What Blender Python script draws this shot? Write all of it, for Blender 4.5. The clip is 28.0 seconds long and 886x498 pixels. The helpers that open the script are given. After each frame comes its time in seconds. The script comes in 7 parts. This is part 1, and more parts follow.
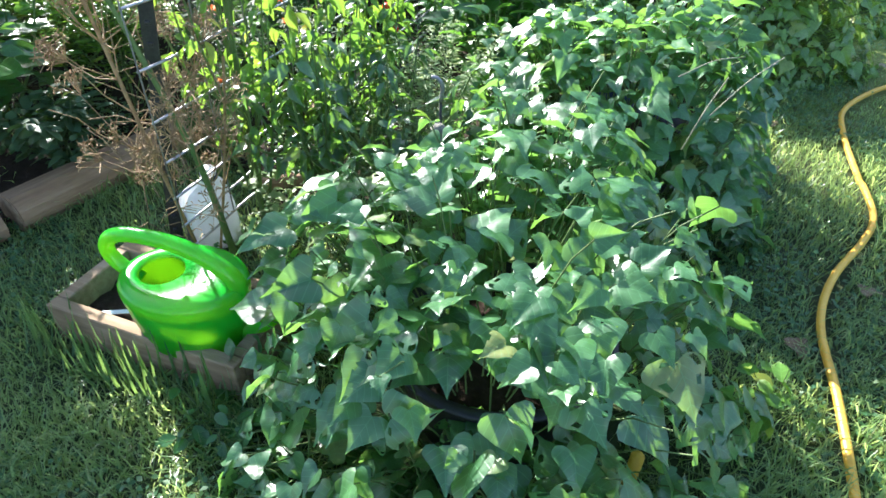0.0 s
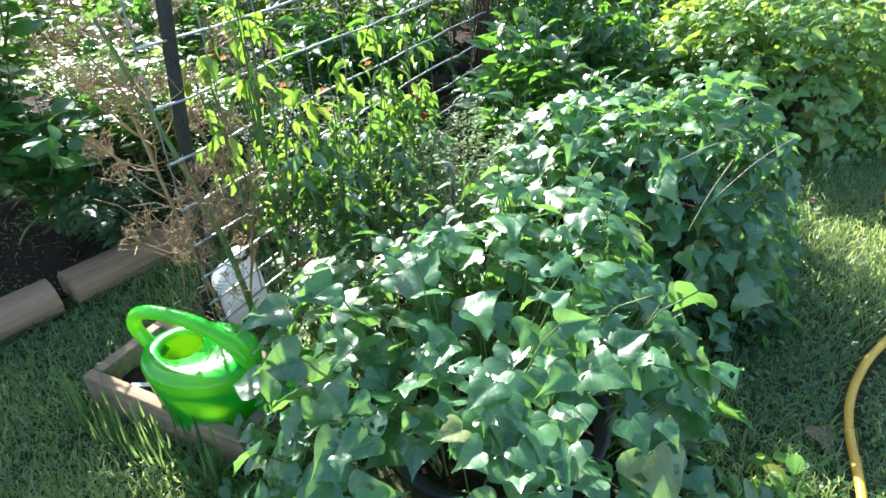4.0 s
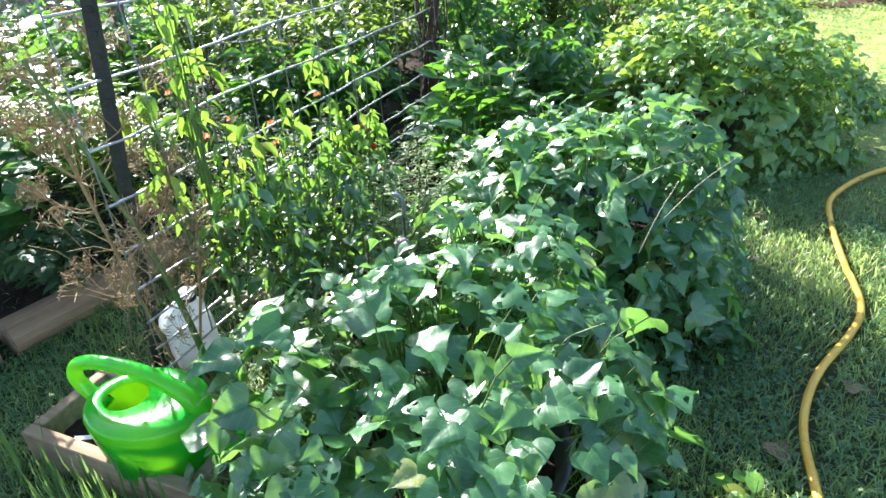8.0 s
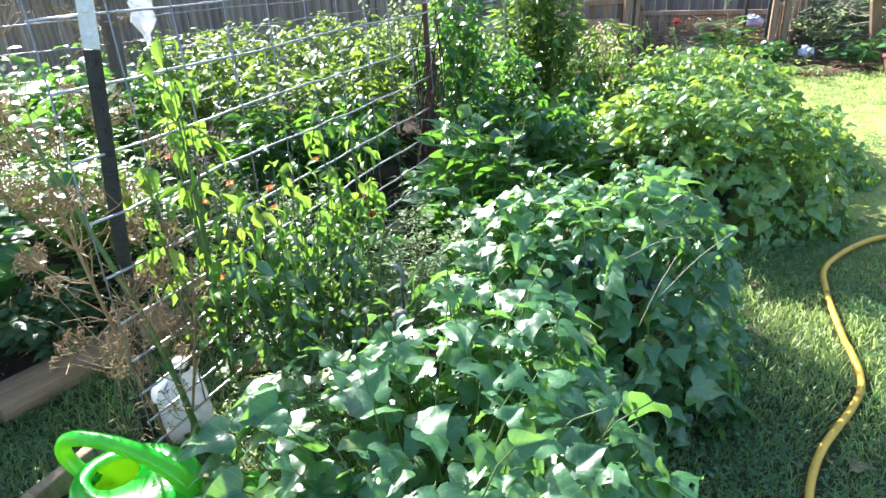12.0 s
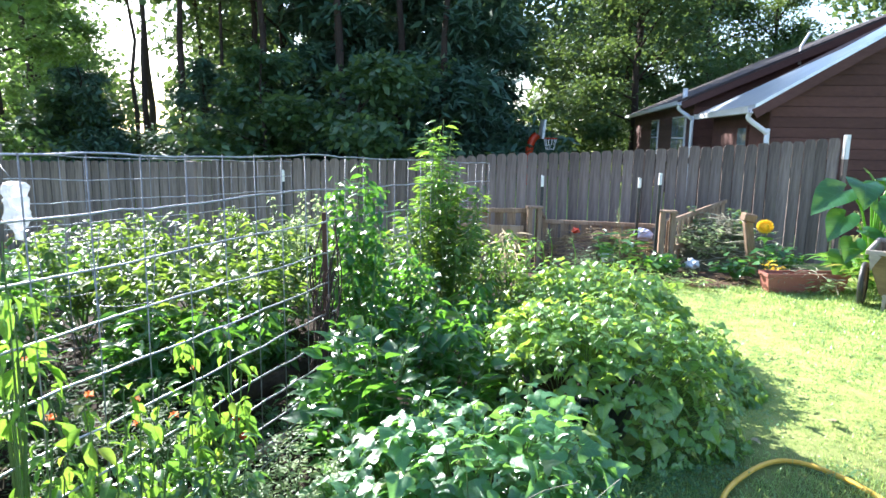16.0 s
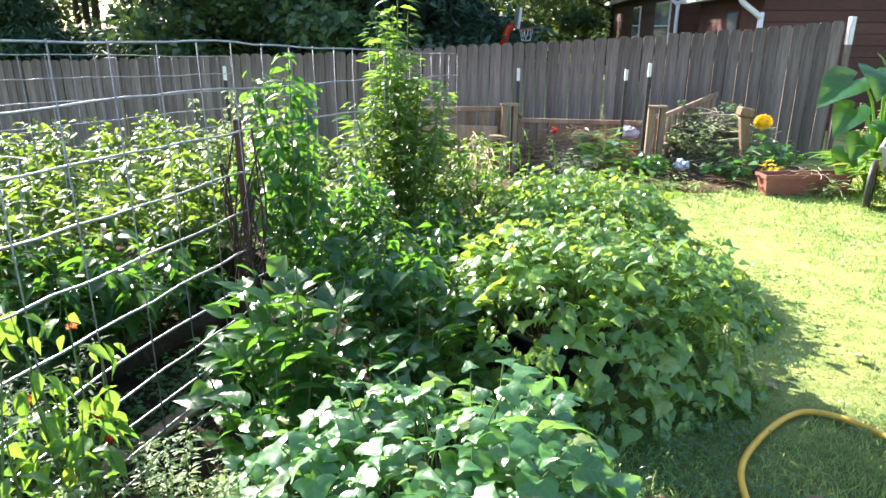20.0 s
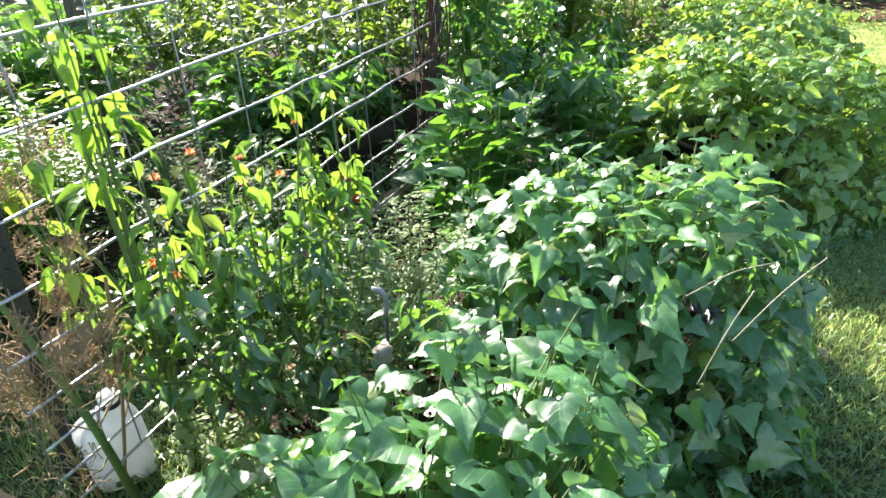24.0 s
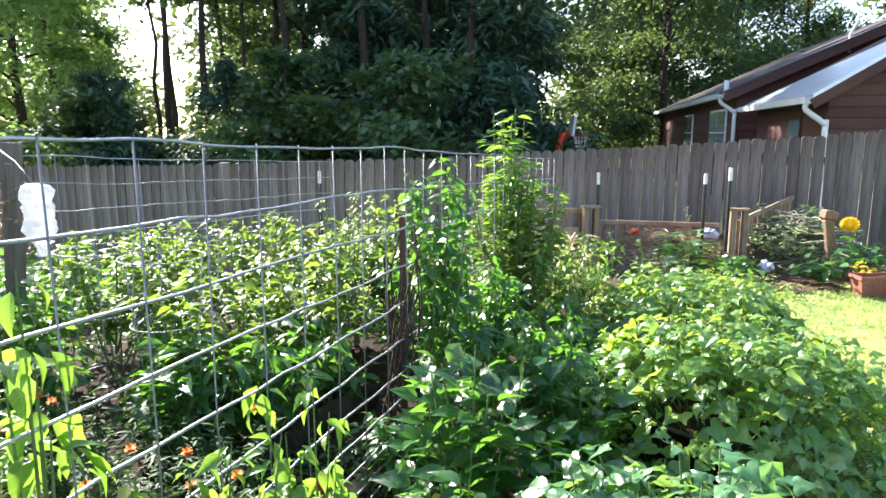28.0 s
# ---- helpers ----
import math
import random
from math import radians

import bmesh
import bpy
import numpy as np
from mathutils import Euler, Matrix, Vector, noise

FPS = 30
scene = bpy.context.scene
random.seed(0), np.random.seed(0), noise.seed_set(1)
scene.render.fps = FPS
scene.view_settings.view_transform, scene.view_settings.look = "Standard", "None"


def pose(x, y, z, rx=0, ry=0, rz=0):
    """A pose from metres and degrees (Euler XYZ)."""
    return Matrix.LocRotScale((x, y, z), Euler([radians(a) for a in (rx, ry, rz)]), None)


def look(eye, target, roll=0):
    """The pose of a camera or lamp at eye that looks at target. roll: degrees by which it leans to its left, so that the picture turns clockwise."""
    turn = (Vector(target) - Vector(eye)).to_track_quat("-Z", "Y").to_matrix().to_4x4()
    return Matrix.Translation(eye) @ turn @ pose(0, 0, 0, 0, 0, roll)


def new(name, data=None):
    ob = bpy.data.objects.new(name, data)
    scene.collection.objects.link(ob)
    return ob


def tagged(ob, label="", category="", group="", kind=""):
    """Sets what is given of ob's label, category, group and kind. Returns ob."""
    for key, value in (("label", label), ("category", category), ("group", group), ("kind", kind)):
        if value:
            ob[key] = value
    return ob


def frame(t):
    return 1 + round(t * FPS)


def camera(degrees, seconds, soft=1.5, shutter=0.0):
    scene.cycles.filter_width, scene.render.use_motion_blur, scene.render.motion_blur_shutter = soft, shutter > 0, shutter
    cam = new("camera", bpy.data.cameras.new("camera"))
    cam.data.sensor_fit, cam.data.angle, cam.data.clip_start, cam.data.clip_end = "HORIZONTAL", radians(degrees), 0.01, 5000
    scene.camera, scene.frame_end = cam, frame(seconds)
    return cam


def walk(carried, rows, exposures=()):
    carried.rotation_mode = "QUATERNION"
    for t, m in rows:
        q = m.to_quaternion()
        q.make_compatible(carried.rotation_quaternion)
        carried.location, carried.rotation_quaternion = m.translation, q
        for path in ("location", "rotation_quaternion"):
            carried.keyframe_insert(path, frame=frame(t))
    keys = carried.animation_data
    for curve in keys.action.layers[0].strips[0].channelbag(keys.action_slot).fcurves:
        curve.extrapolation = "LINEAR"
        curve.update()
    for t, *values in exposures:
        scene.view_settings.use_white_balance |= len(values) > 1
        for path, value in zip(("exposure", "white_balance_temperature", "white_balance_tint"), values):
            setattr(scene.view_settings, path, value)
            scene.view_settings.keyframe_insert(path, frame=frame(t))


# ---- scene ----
cam = camera(67.3, 28.0, 1.6)
PATH = [
    (0, (0.1984, 0.0856, 1.2824), (0.0728, 1.3360, 0.2920), 0.5),
    (0.5, (0.2008, 0.0656, 1.2920), (0.0688, 1.3184, 0.3056), -0.5),
    (1, (0.2312, 0.0584, 1.3072), (0.1408, 1.3320, 0.3432), 0.2),
    (1.5, (0.3496, 0.0712, 1.3200), (0.1384, 1.4040, 0.4608), -2.3),
    (2, (0.4520, 0.0656, 1.3144), (0.1848, 1.4168, 0.5008), -2.8),
    (2.5, (0.4312, 0.0616, 1.3320), (0.1336, 1.4336, 0.5648), -4.5),
    (3, (0.3856, 0.0792, 1.3272), (0.0632, 1.4272, 0.5272), -4.5),
    (3.5, (0.3776, 0.0856, 1.3256), (0.0520, 1.4080, 0.4856), -3.9),
    (5.5, (0.3832, 0.0968, 1.3216), (0.1064, 1.4240, 0.4712), -3.8),
    (6, (0.3816, 0.1144, 1.3240), (0.1152, 1.4424, 0.4728), -3.8),
    (6.5, (0.3944, 0.1288, 1.3232), (0.1408, 1.4608, 0.4736), -4.2),
    (7, (0.3952, 0.1224, 1.3304), (0.1544, 1.4632, 0.4920), -4.3),
    (7.5, (0.3872, 0.1160, 1.3352), (0.1584, 1.4696, 0.5136), -4.1),
    (8, (0.3968, 0.1184, 1.3328), (0.1728, 1.4832, 0.5288), -4.0),
    (8.5, (0.4088, 0.1248, 1.3256), (0.1888, 1.5000, 0.5384), -5.3),
    (9, (0.4096, 0.1216, 1.3352), (0.1976, 1.5040, 0.5576), -5.9),
    (9.5, (0.4032, 0.1224, 1.3448), (0.2024, 1.5112, 0.5760), -5.2),
    (10, (0.3968, 0.1264, 1.3456), (0.2056, 1.5232, 0.5904), -4.3),
    (10.5, (0.3888, 0.1320, 1.3552), (0.1904, 1.5360, 0.6128), -3.5),
    (11, (0.3872, 0.1376, 1.3584), (0.1792, 1.5488, 0.6336), -3.4),
    (11.5, (0.3808, 0.1440, 1.3672), (0.1688, 1.5632, 0.6592), -3.3),
    (13.5, (0.3880, 0.1344, 1.3896), (0.1904, 1.5848, 0.7440), -2.5),
    (14, (0.3848, 0.1640, 1.3952), (0.1896, 1.6176, 0.7576), -2.3),
    (14.5, (0.3848, 0.2160, 1.4296), (0.1960, 1.6920, 0.8432), -1.4),
    (14.8, (0.3944, 0.2312, 1.4352), (0.2056, 1.7472, 0.9616), -0.9),
    (15, (0.3824, 0.2488, 1.4528), (0.2080, 1.7824, 1.0320), -0.4),
    (15.5, (0.4104, 0.2576, 1.4632), (0.2696, 1.8168, 1.1344), 0.4),
    (16, (0.4784, 0.2928, 1.4576), (0.4608, 1.8688, 1.1816), 1.0),
    (16.5, (0.5272, 0.3432, 1.4400), (0.5408, 1.9056, 1.0968), 0.3),
    (17, (0.4960, 0.5064, 1.4272), (0.5896, 2.0536, 1.0288), 0.7),
    (17.5, (0.5040, 0.6960, 1.4280), (0.6824, 2.2312, 1.0160), 1.5),
    (18, (0.6072, 0.9144, 1.4296), (0.8088, 2.4504, 1.0304), 0.7),
    (18.5, (0.6192, 1.0080, 1.4320), (0.8432, 2.5424, 1.0384), 1.0),
    (19, (0.5976, 1.0232, 1.4200), (0.8184, 2.5544, 1.0112), 1.1),
    (19.5, (0.5680, 0.9912, 1.4080), (0.7184, 2.5184, 0.9552), 1.3),
    (20, (0.5672, 0.9656, 1.3984), (0.6080, 2.4824, 0.8896), 0.2),
    (20.5, (0.5616, 0.9352, 1.3896), (0.5488, 2.4336, 0.8272), -0.8),
    (21, (0.5424, 0.8760, 1.3520), (0.4480, 2.3440, 0.7224), -1.9),
    (21.5, (0.4472, 0.7144, 1.3488), (0.3384, 2.1512, 0.6520), -1.7),
    (23.5, (0.3904, 0.6432, 1.3112), (0.2496, 2.0640, 0.5896), -1.7),
    (24, (0.3360, 0.6256, 1.3328), (0.1168, 1.9816, 0.5120), -2.5),
    (24.5, (0.2752, 0.6296, 1.3608), (-0.1200, 2.0008, 0.6360), -4.5),
    (25, (0.3040, 0.6712, 1.3576), (-0.1464, 2.0472, 0.6768), -3.4),
    (25.5, (0.3472, 0.6992, 1.4000), (-0.0056, 2.1320, 0.7816), -0.8),
    (26, (0.3624, 0.7440, 1.4000), (0.1240, 2.2360, 0.8728), -0.1),
    (26.5, (0.3624, 0.7568, 1.4256), (0.1632, 2.2768, 0.9688), -0.1),
    (27, (0.3736, 0.7520, 1.4440), (0.1872, 2.3008, 1.0896), 0.1),
    (27.5, (0.2976, 0.7456, 1.4544), (0.1760, 2.3176, 1.1832), -0.1),
    (28, (0.1360, 0.8216, 1.3984), (0.0752, 2.3968, 1.1248), -0.0),
]
walk(cam, [(t, look(eye, target, roll)) for t, eye, target, roll in PATH], [(0.0, 2.2, 6000, 16), (12.0, 2.2, 6000, 16), (16.0, 2.26, 5850, 14), (19.0, 2.3, 6300, 16), (21.0, 2.24, 6500, 17), (25.0, 2.26, 6600, 17), (28.0, 2.28, 6350, 17)])

# ---- world, sun, exposure ----
SUN_TO = Vector((-0.64, 0.77, 0.0)).normalized()
SUN_EL = radians(30)
world = bpy.data.worlds.new("world")
scene.world = world
world.use_nodes = True
_wn = world.node_tree.nodes
sky = _wn.new("ShaderNodeTexSky")
sky.sky_type = "NISHITA"
sky.sun_disc = False
sky.sun_elevation = SUN_EL
sky.sun_rotation = math.atan2(SUN_TO.x, SUN_TO.y)
world.node_tree.links.new(sky.outputs[0], _wn["Background"].inputs[0])
_wn["Background"].inputs[1].default_value = 0.1
sun_data = bpy.data.lights.new("sun", "SUN")
sun_data.energy, sun_data.angle, sun_data.color = 5.0, radians(0.6), (1.0, 0.94, 0.84)
sun = new("sun", sun_data)
sun_dir = SUN_TO * math.cos(SUN_EL) + Vector((0, 0, math.sin(SUN_EL)))
sun.matrix_world = look(Vector((0, 0, 20)) + sun_dir * 10, Vector((0, 0, 20)))

# ---- materials ----


def mat(name, rough=0.6, metal=0.0, spec=0.5):
    m = bpy.data.materials.new(name)
    m.use_nodes = True
    b = m.node_tree.nodes["Principled BSDF"]
    b.inputs["Roughness"].default_value = rough
    b.inputs["Metallic"].default_value = metal
    b.inputs["Specular IOR Level"].default_value = spec
    return m, m.node_tree.nodes, m.node_tree.links, b


def ramp(nodes, stops):
    r = nodes.new("ShaderNodeValToRGB")
    while len(r.color_ramp.elements) < len(stops):
        r.color_ramp.elements.new(0.5)
    for e, (p, c) in zip(r.color_ramp.elements, stops):
        e.position, e.color = p, (*c, 1)
    return r


def noise_node(nodes, links, scale, detail=4.0, rough=0.55, vec=None, stretch=None):
    n = nodes.new("ShaderNodeTexNoise")
    n.inputs["Scale"].default_value = scale
    n.inputs["Detail"].default_value = detail
    n.inputs["Roughness"].default_value = rough
    if vec is not None:
        if stretch:
            mp = nodes.new("ShaderNodeMapping")
            mp.inputs["Scale"].default_value = stretch
            links.new(vec, mp.inputs[0])
            vec = mp.outputs[0]
        links.new(vec, n.inputs["Vector"])
    return n


def mixed(nodes, links, kind, fac, a, b):
    m = nodes.new("ShaderNodeMix")
    m.data_type, m.blend_type = "RGBA", kind
    for sock, v in ((m.inputs[0], fac), (m.inputs[6], a), (m.inputs[7], b)):
        if hasattr(v, "is_output"):
            links.new(v, sock)
        elif isinstance(v, tuple):
            sock.default_value = (*v, 1)
        else:
            sock.default_value = v
    return m.outputs[2]


def surface(name, stops, scale=8.0, fine=60.0, rough=0.7, bump=0.3, dist=0.01, metal=0.0, spec=0.4, stretch=None, vary=0.0, island=False, rough_to=None):
    """Two scales of noise into a ramp, a bump, and a tint that differs from piece to piece."""
    m, n, l, b = mat(name, rough, metal, spec)
    co = n.new("ShaderNodeTexCoord")
    big = noise_node(n, l, scale, 5, 0.6, co.outputs["Object"], stretch)
    small = noise_node(n, l, fine, 6, 0.65, co.outputs["Object"], stretch)
    s = n.new("ShaderNodeMath")
    s.operation = "MULTIPLY_ADD"
    l.new(small.outputs[0], s.inputs[0])
    s.inputs[1].default_value = 0.45
    half = n.new("ShaderNodeMath")
    half.operation = "MULTIPLY"
    l.new(big.outputs[0], half.inputs[0])
    half.inputs[1].default_value = 0.55
    l.new(half.outputs[0], s.inputs[2])
    r = ramp(n, stops)
    l.new(s.outputs[0], r.inputs[0])
    col = r.outputs[0]
    if vary:
        if island:
            rnd = n.new("ShaderNodeNewGeometry").outputs["Random Per Island"]
        else:
            rnd = n.new("ShaderNodeObjectInfo").outputs["Random"]
        hsv = n.new("ShaderNodeHueSaturation")
        mr = n.new("ShaderNodeMapRange")
        l.new(rnd, mr.inputs[0])
        mr.inputs[3].default_value, mr.inputs[4].default_value = 1 - vary, 1 + vary
        l.new(mr.outputs[0], hsv.inputs["Value"])
        l.new(col, hsv.inputs["Color"])
        col = hsv.outputs[0]
    l.new(col, b.inputs["Base Color"])
    if rough_to is not None:
        mr = n.new("ShaderNodeMapRange")
        l.new(small.outputs[0], mr.inputs[0])
        mr.inputs[3].default_value, mr.inputs[4].default_value = rough, rough_to
        l.new(mr.outputs[0], b.inputs["Roughness"])
    if bump:
        bp = n.new("ShaderNodeBump")
        bp.inputs["Strength"].default_value, bp.inputs["Distance"].default_value = bump, dist
        l.new(s.outputs[0], bp.inputs["Height"])
        l.new(bp.outputs[0], b.inputs["Normal"])
    return m


def leaf_mat(name, dark, light, island=True, trans=0.45, glow=None, rough=0.38, old=None, spec=0.5, veins=True):
    """Leaf: glossy face, light passing through, tint from leaf to leaf, midrib and side veins along the blade."""
    m, n, l, b = mat(name, rough, 0.0, spec)
    if island:
        rnd = n.new("ShaderNodeNewGeometry").outputs["Random Per Island"]
    else:
        rnd = n.new("ShaderNodeObjectInfo").outputs["Random"]
    stops = [(0.0, dark), (0.85, light)]
    if old:
        stops += [(0.9, light), (1.0, old)]
    r = ramp(n, stops)
    l.new(rnd, r.inputs[0])
    col = r.outputs[0]
    co = n.new("ShaderNodeTexCoord")
    nz = noise_node(n, l, 45.0 if island else 5.0, 3, 0.6, co.outputs["Object"])
    col = mixed(n, l, "MULTIPLY", 0.55, col, ramp_of(n, l, nz.outputs[0], [(0.3, (0.55, 0.6, 0.5)), (0.7, (1.15, 1.1, 1.1))]))
    if veins:
        uv = n.new("ShaderNodeUVMap")
        uv.uv_map = "leaf"
        sp = n.new("ShaderNodeSeparateXYZ")
        l.new(uv.outputs[0], sp.inputs[0])
        ab = n.new("ShaderNodeMath")
        ab.operation = "ABSOLUTE"
        l.new(sp.outputs[0], ab.inputs[0])
        diag = n.new("ShaderNodeMath")
        diag.operation = "MULTIPLY_ADD"
        l.new(ab.outputs[0], diag.inputs[0])
        diag.inputs[1].default_value = -0.8
        l.new(sp.outputs[1], diag.inputs[2])
        fr = n.new("ShaderNodeMath")
        fr.operation = "PINGPONG"
        l.new(diag.outputs[0], fr.inputs[0])
        fr.inputs[1].default_value = 0.11
        mn = n.new("ShaderNodeMath")
        mn.operation = "MINIMUM"
        l.new(fr.outputs[0], mn.inputs[0])
        l.new(ab.outputs[0], mn.inputs[1])
        vr = ramp_of(n, l, mn.outputs[0], [(0.0, (1, 1, 1)), (0.016, (0, 0, 0))])
        vf = n.new("ShaderNodeMath")
        vf.operation = "MULTIPLY"
        l.new(vr, vf.inputs[0])
        vf.inputs[1].default_value = 0.38
        col = mixed(n, l, "MIX", vf.outputs[0], col, tuple(min(1.0, c * 2.1 + 0.02) for c in light))
        bp = n.new("ShaderNodeBump")
        bp.inputs["Strength"].default_value, bp.inputs["Distance"].default_value = 0.22, 0.006
        bp.invert = True
        quilt = noise_node(n, l, 32.0 if island else 3.2, 2, 0.45, co.outputs["Object"])
        hs = n.new("ShaderNodeMath")
        hs.operation = "MULTIPLY_ADD"
        l.new(quilt.outputs[0], hs.inputs[0])
        hs.inputs[1].default_value = 1.6
        soft_vein = n.new("ShaderNodeMath")
        soft_vein.operation = "MULTIPLY"
        l.new(vr, soft_vein.inputs[0])
        soft_vein.inputs[1].default_value = 0.18
        l.new(soft_vein.outputs[0], hs.inputs[2])
        l.new(hs.outputs[0], bp.inputs["Height"])
        l.new(bp.outputs[0], b.inputs["Normal"])
    l.new(col, b.inputs["Base Color"])
    tr = n.new("ShaderNodeBsdfTranslucent")
    g = glow or (0.42, 0.62, 0.05)
    l.new(mixed(n, l, "MIX", 0.55, col, g), tr.inputs[0])
    mx = n.new("ShaderNodeMixShader")
    mx.inputs[0].default_value = trans
    l.new(b.outputs[0], mx.inputs[1])
    l.new(tr.outputs[0], mx.inputs[2])
    l.new(mx.outputs[0], n["Material Output"].inputs[0])
    return m


def ramp_of(nodes, links, value, stops):
    r = ramp(nodes, stops)
    links.new(value, r.inputs[0])
    return r.outputs[0]


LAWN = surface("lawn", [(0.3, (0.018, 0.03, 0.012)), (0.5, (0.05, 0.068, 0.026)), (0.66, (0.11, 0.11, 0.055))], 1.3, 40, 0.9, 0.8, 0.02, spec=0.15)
def sunlit_mown_turf(m):
    """Beyond the beds the lawn is mown short and dry, painted paler to look sunlit."""
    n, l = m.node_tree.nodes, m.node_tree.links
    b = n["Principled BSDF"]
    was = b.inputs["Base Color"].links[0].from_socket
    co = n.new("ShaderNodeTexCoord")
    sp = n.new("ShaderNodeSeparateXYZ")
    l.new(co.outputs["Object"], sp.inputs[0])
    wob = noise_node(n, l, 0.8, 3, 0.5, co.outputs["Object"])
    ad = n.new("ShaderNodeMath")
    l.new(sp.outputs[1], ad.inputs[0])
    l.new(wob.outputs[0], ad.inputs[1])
    # Paler with y: sunshine on the far lawn goes into the colour.
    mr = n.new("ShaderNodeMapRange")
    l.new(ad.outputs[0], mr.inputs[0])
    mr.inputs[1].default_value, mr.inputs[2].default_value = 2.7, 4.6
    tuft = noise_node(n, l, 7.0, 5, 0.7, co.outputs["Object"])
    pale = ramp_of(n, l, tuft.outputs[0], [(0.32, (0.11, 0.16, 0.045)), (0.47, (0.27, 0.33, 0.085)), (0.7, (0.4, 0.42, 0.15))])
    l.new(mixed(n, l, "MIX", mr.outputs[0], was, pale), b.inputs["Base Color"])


sunlit_mown_turf(LAWN)
GRASS = leaf_mat("grass_blade", (0.05, 0.14, 0.048), (0.23, 0.39, 0.13), True, 0.52, (0.78, 0.94, 0.26), 0.32, (0.26, 0.27, 0.14), 0.7, veins=False)
# Darker copy of the grass blade; shade beside the planter is in its colour.
SHADED_LONG_GRASS = leaf_mat("shaded_long_grass_blade", (0.03, 0.095, 0.035), (0.1, 0.2, 0.07), True, 0.32, (0.45, 0.72, 0.14), 0.35, (0.25, 0.25, 0.12), 0.6, veins=False)
SOIL = surface("soil", [(0.3, (0.016, 0.011, 0.008)), (0.6, (0.045, 0.032, 0.022)), (0.75, (0.11, 0.08, 0.055))], 9, 55, 0.95, 1.0, 0.03, spec=0.1)
CLOVER = leaf_mat("clover_leaf", (0.035, 0.115, 0.05), (0.085, 0.2, 0.075), True, 0.34, (0.42, 0.66, 0.12), 0.4, None, 0.5, veins=False)
SWEET = leaf_mat("sweet_potato_leaf", (0.028, 0.112, 0.042), (0.075, 0.21, 0.072), False, 0.36, (0.36, 0.74, 0.09), 0.36, (0.22, 0.26, 0.08), 0.95)
SWEET_J = leaf_mat("sweet_potato_leaf_mass", (0.028, 0.112, 0.042), (0.075, 0.21, 0.072), True, 0.36, (0.36, 0.74, 0.09), 0.36, (0.22, 0.26, 0.08), 0.95)
CUKE_J = leaf_mat("young_vine_leaf", (0.052, 0.155, 0.034), (0.165, 0.32, 0.066), True, 0.38, (0.6, 0.85, 0.08), 0.36, (0.27, 0.28, 0.05), 0.8)
CUKE = leaf_mat("vine_leaf", (0.052, 0.155, 0.034), (0.165, 0.32, 0.066), False, 0.38, (0.6, 0.85, 0.08), 0.36, (0.27, 0.28, 0.05), 0.8)
PEPPER = leaf_mat("pepper_leaf", (0.011, 0.056, 0.018), (0.036, 0.12, 0.03), True, 0.35, (0.32, 0.78, 0.05), 0.31, (0.15, 0.2, 0.035), 0.55)
PEPPER_S = leaf_mat("small_pepper_leaf", (0.014, 0.06, 0.022), (0.05, 0.135, 0.042), True, 0.33, (0.36, 0.74, 0.06), 0.33, (0.2, 0.2, 0.06), 1.0)
WILT = leaf_mat("wilting_leaf", (0.045, 0.15, 0.028), (0.12, 0.26, 0.042), True, 0.42, (0.44, 0.74, 0.06), 0.3, (0.42, 0.36, 0.06), 0.4)
TOMATO = leaf_mat("tomato_leaf", (0.02, 0.072, 0.018), (0.065, 0.155, 0.03), True, 0.36, (0.5, 0.76, 0.07), 0.45, (0.3, 0.3, 0.07), 0.4, veins=False)
HERB = leaf_mat("herb_leaf", (0.12, 0.22, 0.08), (0.26, 0.37, 0.16), True, 0.42, (0.7, 0.8, 0.35), 0.5, None, 0.5, veins=False)
BROAD = leaf_mat("broad_leaf", (0.03, 0.11, 0.03), (0.06, 0.17, 0.05), True, 0.36, (0.3, 0.64, 0.06), 0.28, None, 0.55)
TREE_LEAF = leaf_mat("tree_leaf", (0.028, 0.08, 0.042), (0.07, 0.14, 0.065), True, 0.3, (0.3, 0.42, 0.06), 0.5, None, 0.4, veins=False)
PINE = leaf_mat("pine_needle", (0.035, 0.09, 0.06), (0.075, 0.145, 0.095), True, 0.12, (0.2, 0.3, 0.08), 0.6, None, 0.3, veins=False)
BRIGHT_TREE = leaf_mat("sunlit_tree_leaf", (0.045, 0.115, 0.025), (0.09, 0.17, 0.04), True, 0.4, (0.38, 0.6, 0.12), 0.5, None, 0.4, veins=False)
STEM = surface("green_stem", [(0.3, (0.06, 0.12, 0.03)), (0.7, (0.14, 0.2, 0.06))], 20, 90, 0.6, 0.2, 0.003)
DRY = surface("dry_stalk", [(0.3, (0.17, 0.105, 0.045)), (0.6, (0.34, 0.235, 0.115)), (0.8, (0.52, 0.4, 0.22))], 25, 110, 0.75, 0.3, 0.003, vary=0.3, island=True)
DARK_VINE = surface("dead_vine", [(0.3, (0.02, 0.013, 0.01)), (0.7, (0.08, 0.05, 0.035))], 20, 90, 0.9, 0.5, 0.005)
BARK = surface("bark", [(0.3, (0.018, 0.014, 0.012)), (0.55, (0.05, 0.038, 0.03)), (0.75, (0.1, 0.08, 0.065))], 4, 30, 0.95, 1.0, 0.05, spec=0.1, stretch=(1, 1, 0.2))
FENCE = surface("weathered_fence_wood", [(0.3, (0.04, 0.03, 0.026)), (0.48, (0.142, 0.113, 0.097)), (0.7, (0.28, 0.225, 0.195))], 5, 60, 0.85, 0.6, 0.008, spec=0.2, stretch=(1, 1, 0.06), vary=0.28)
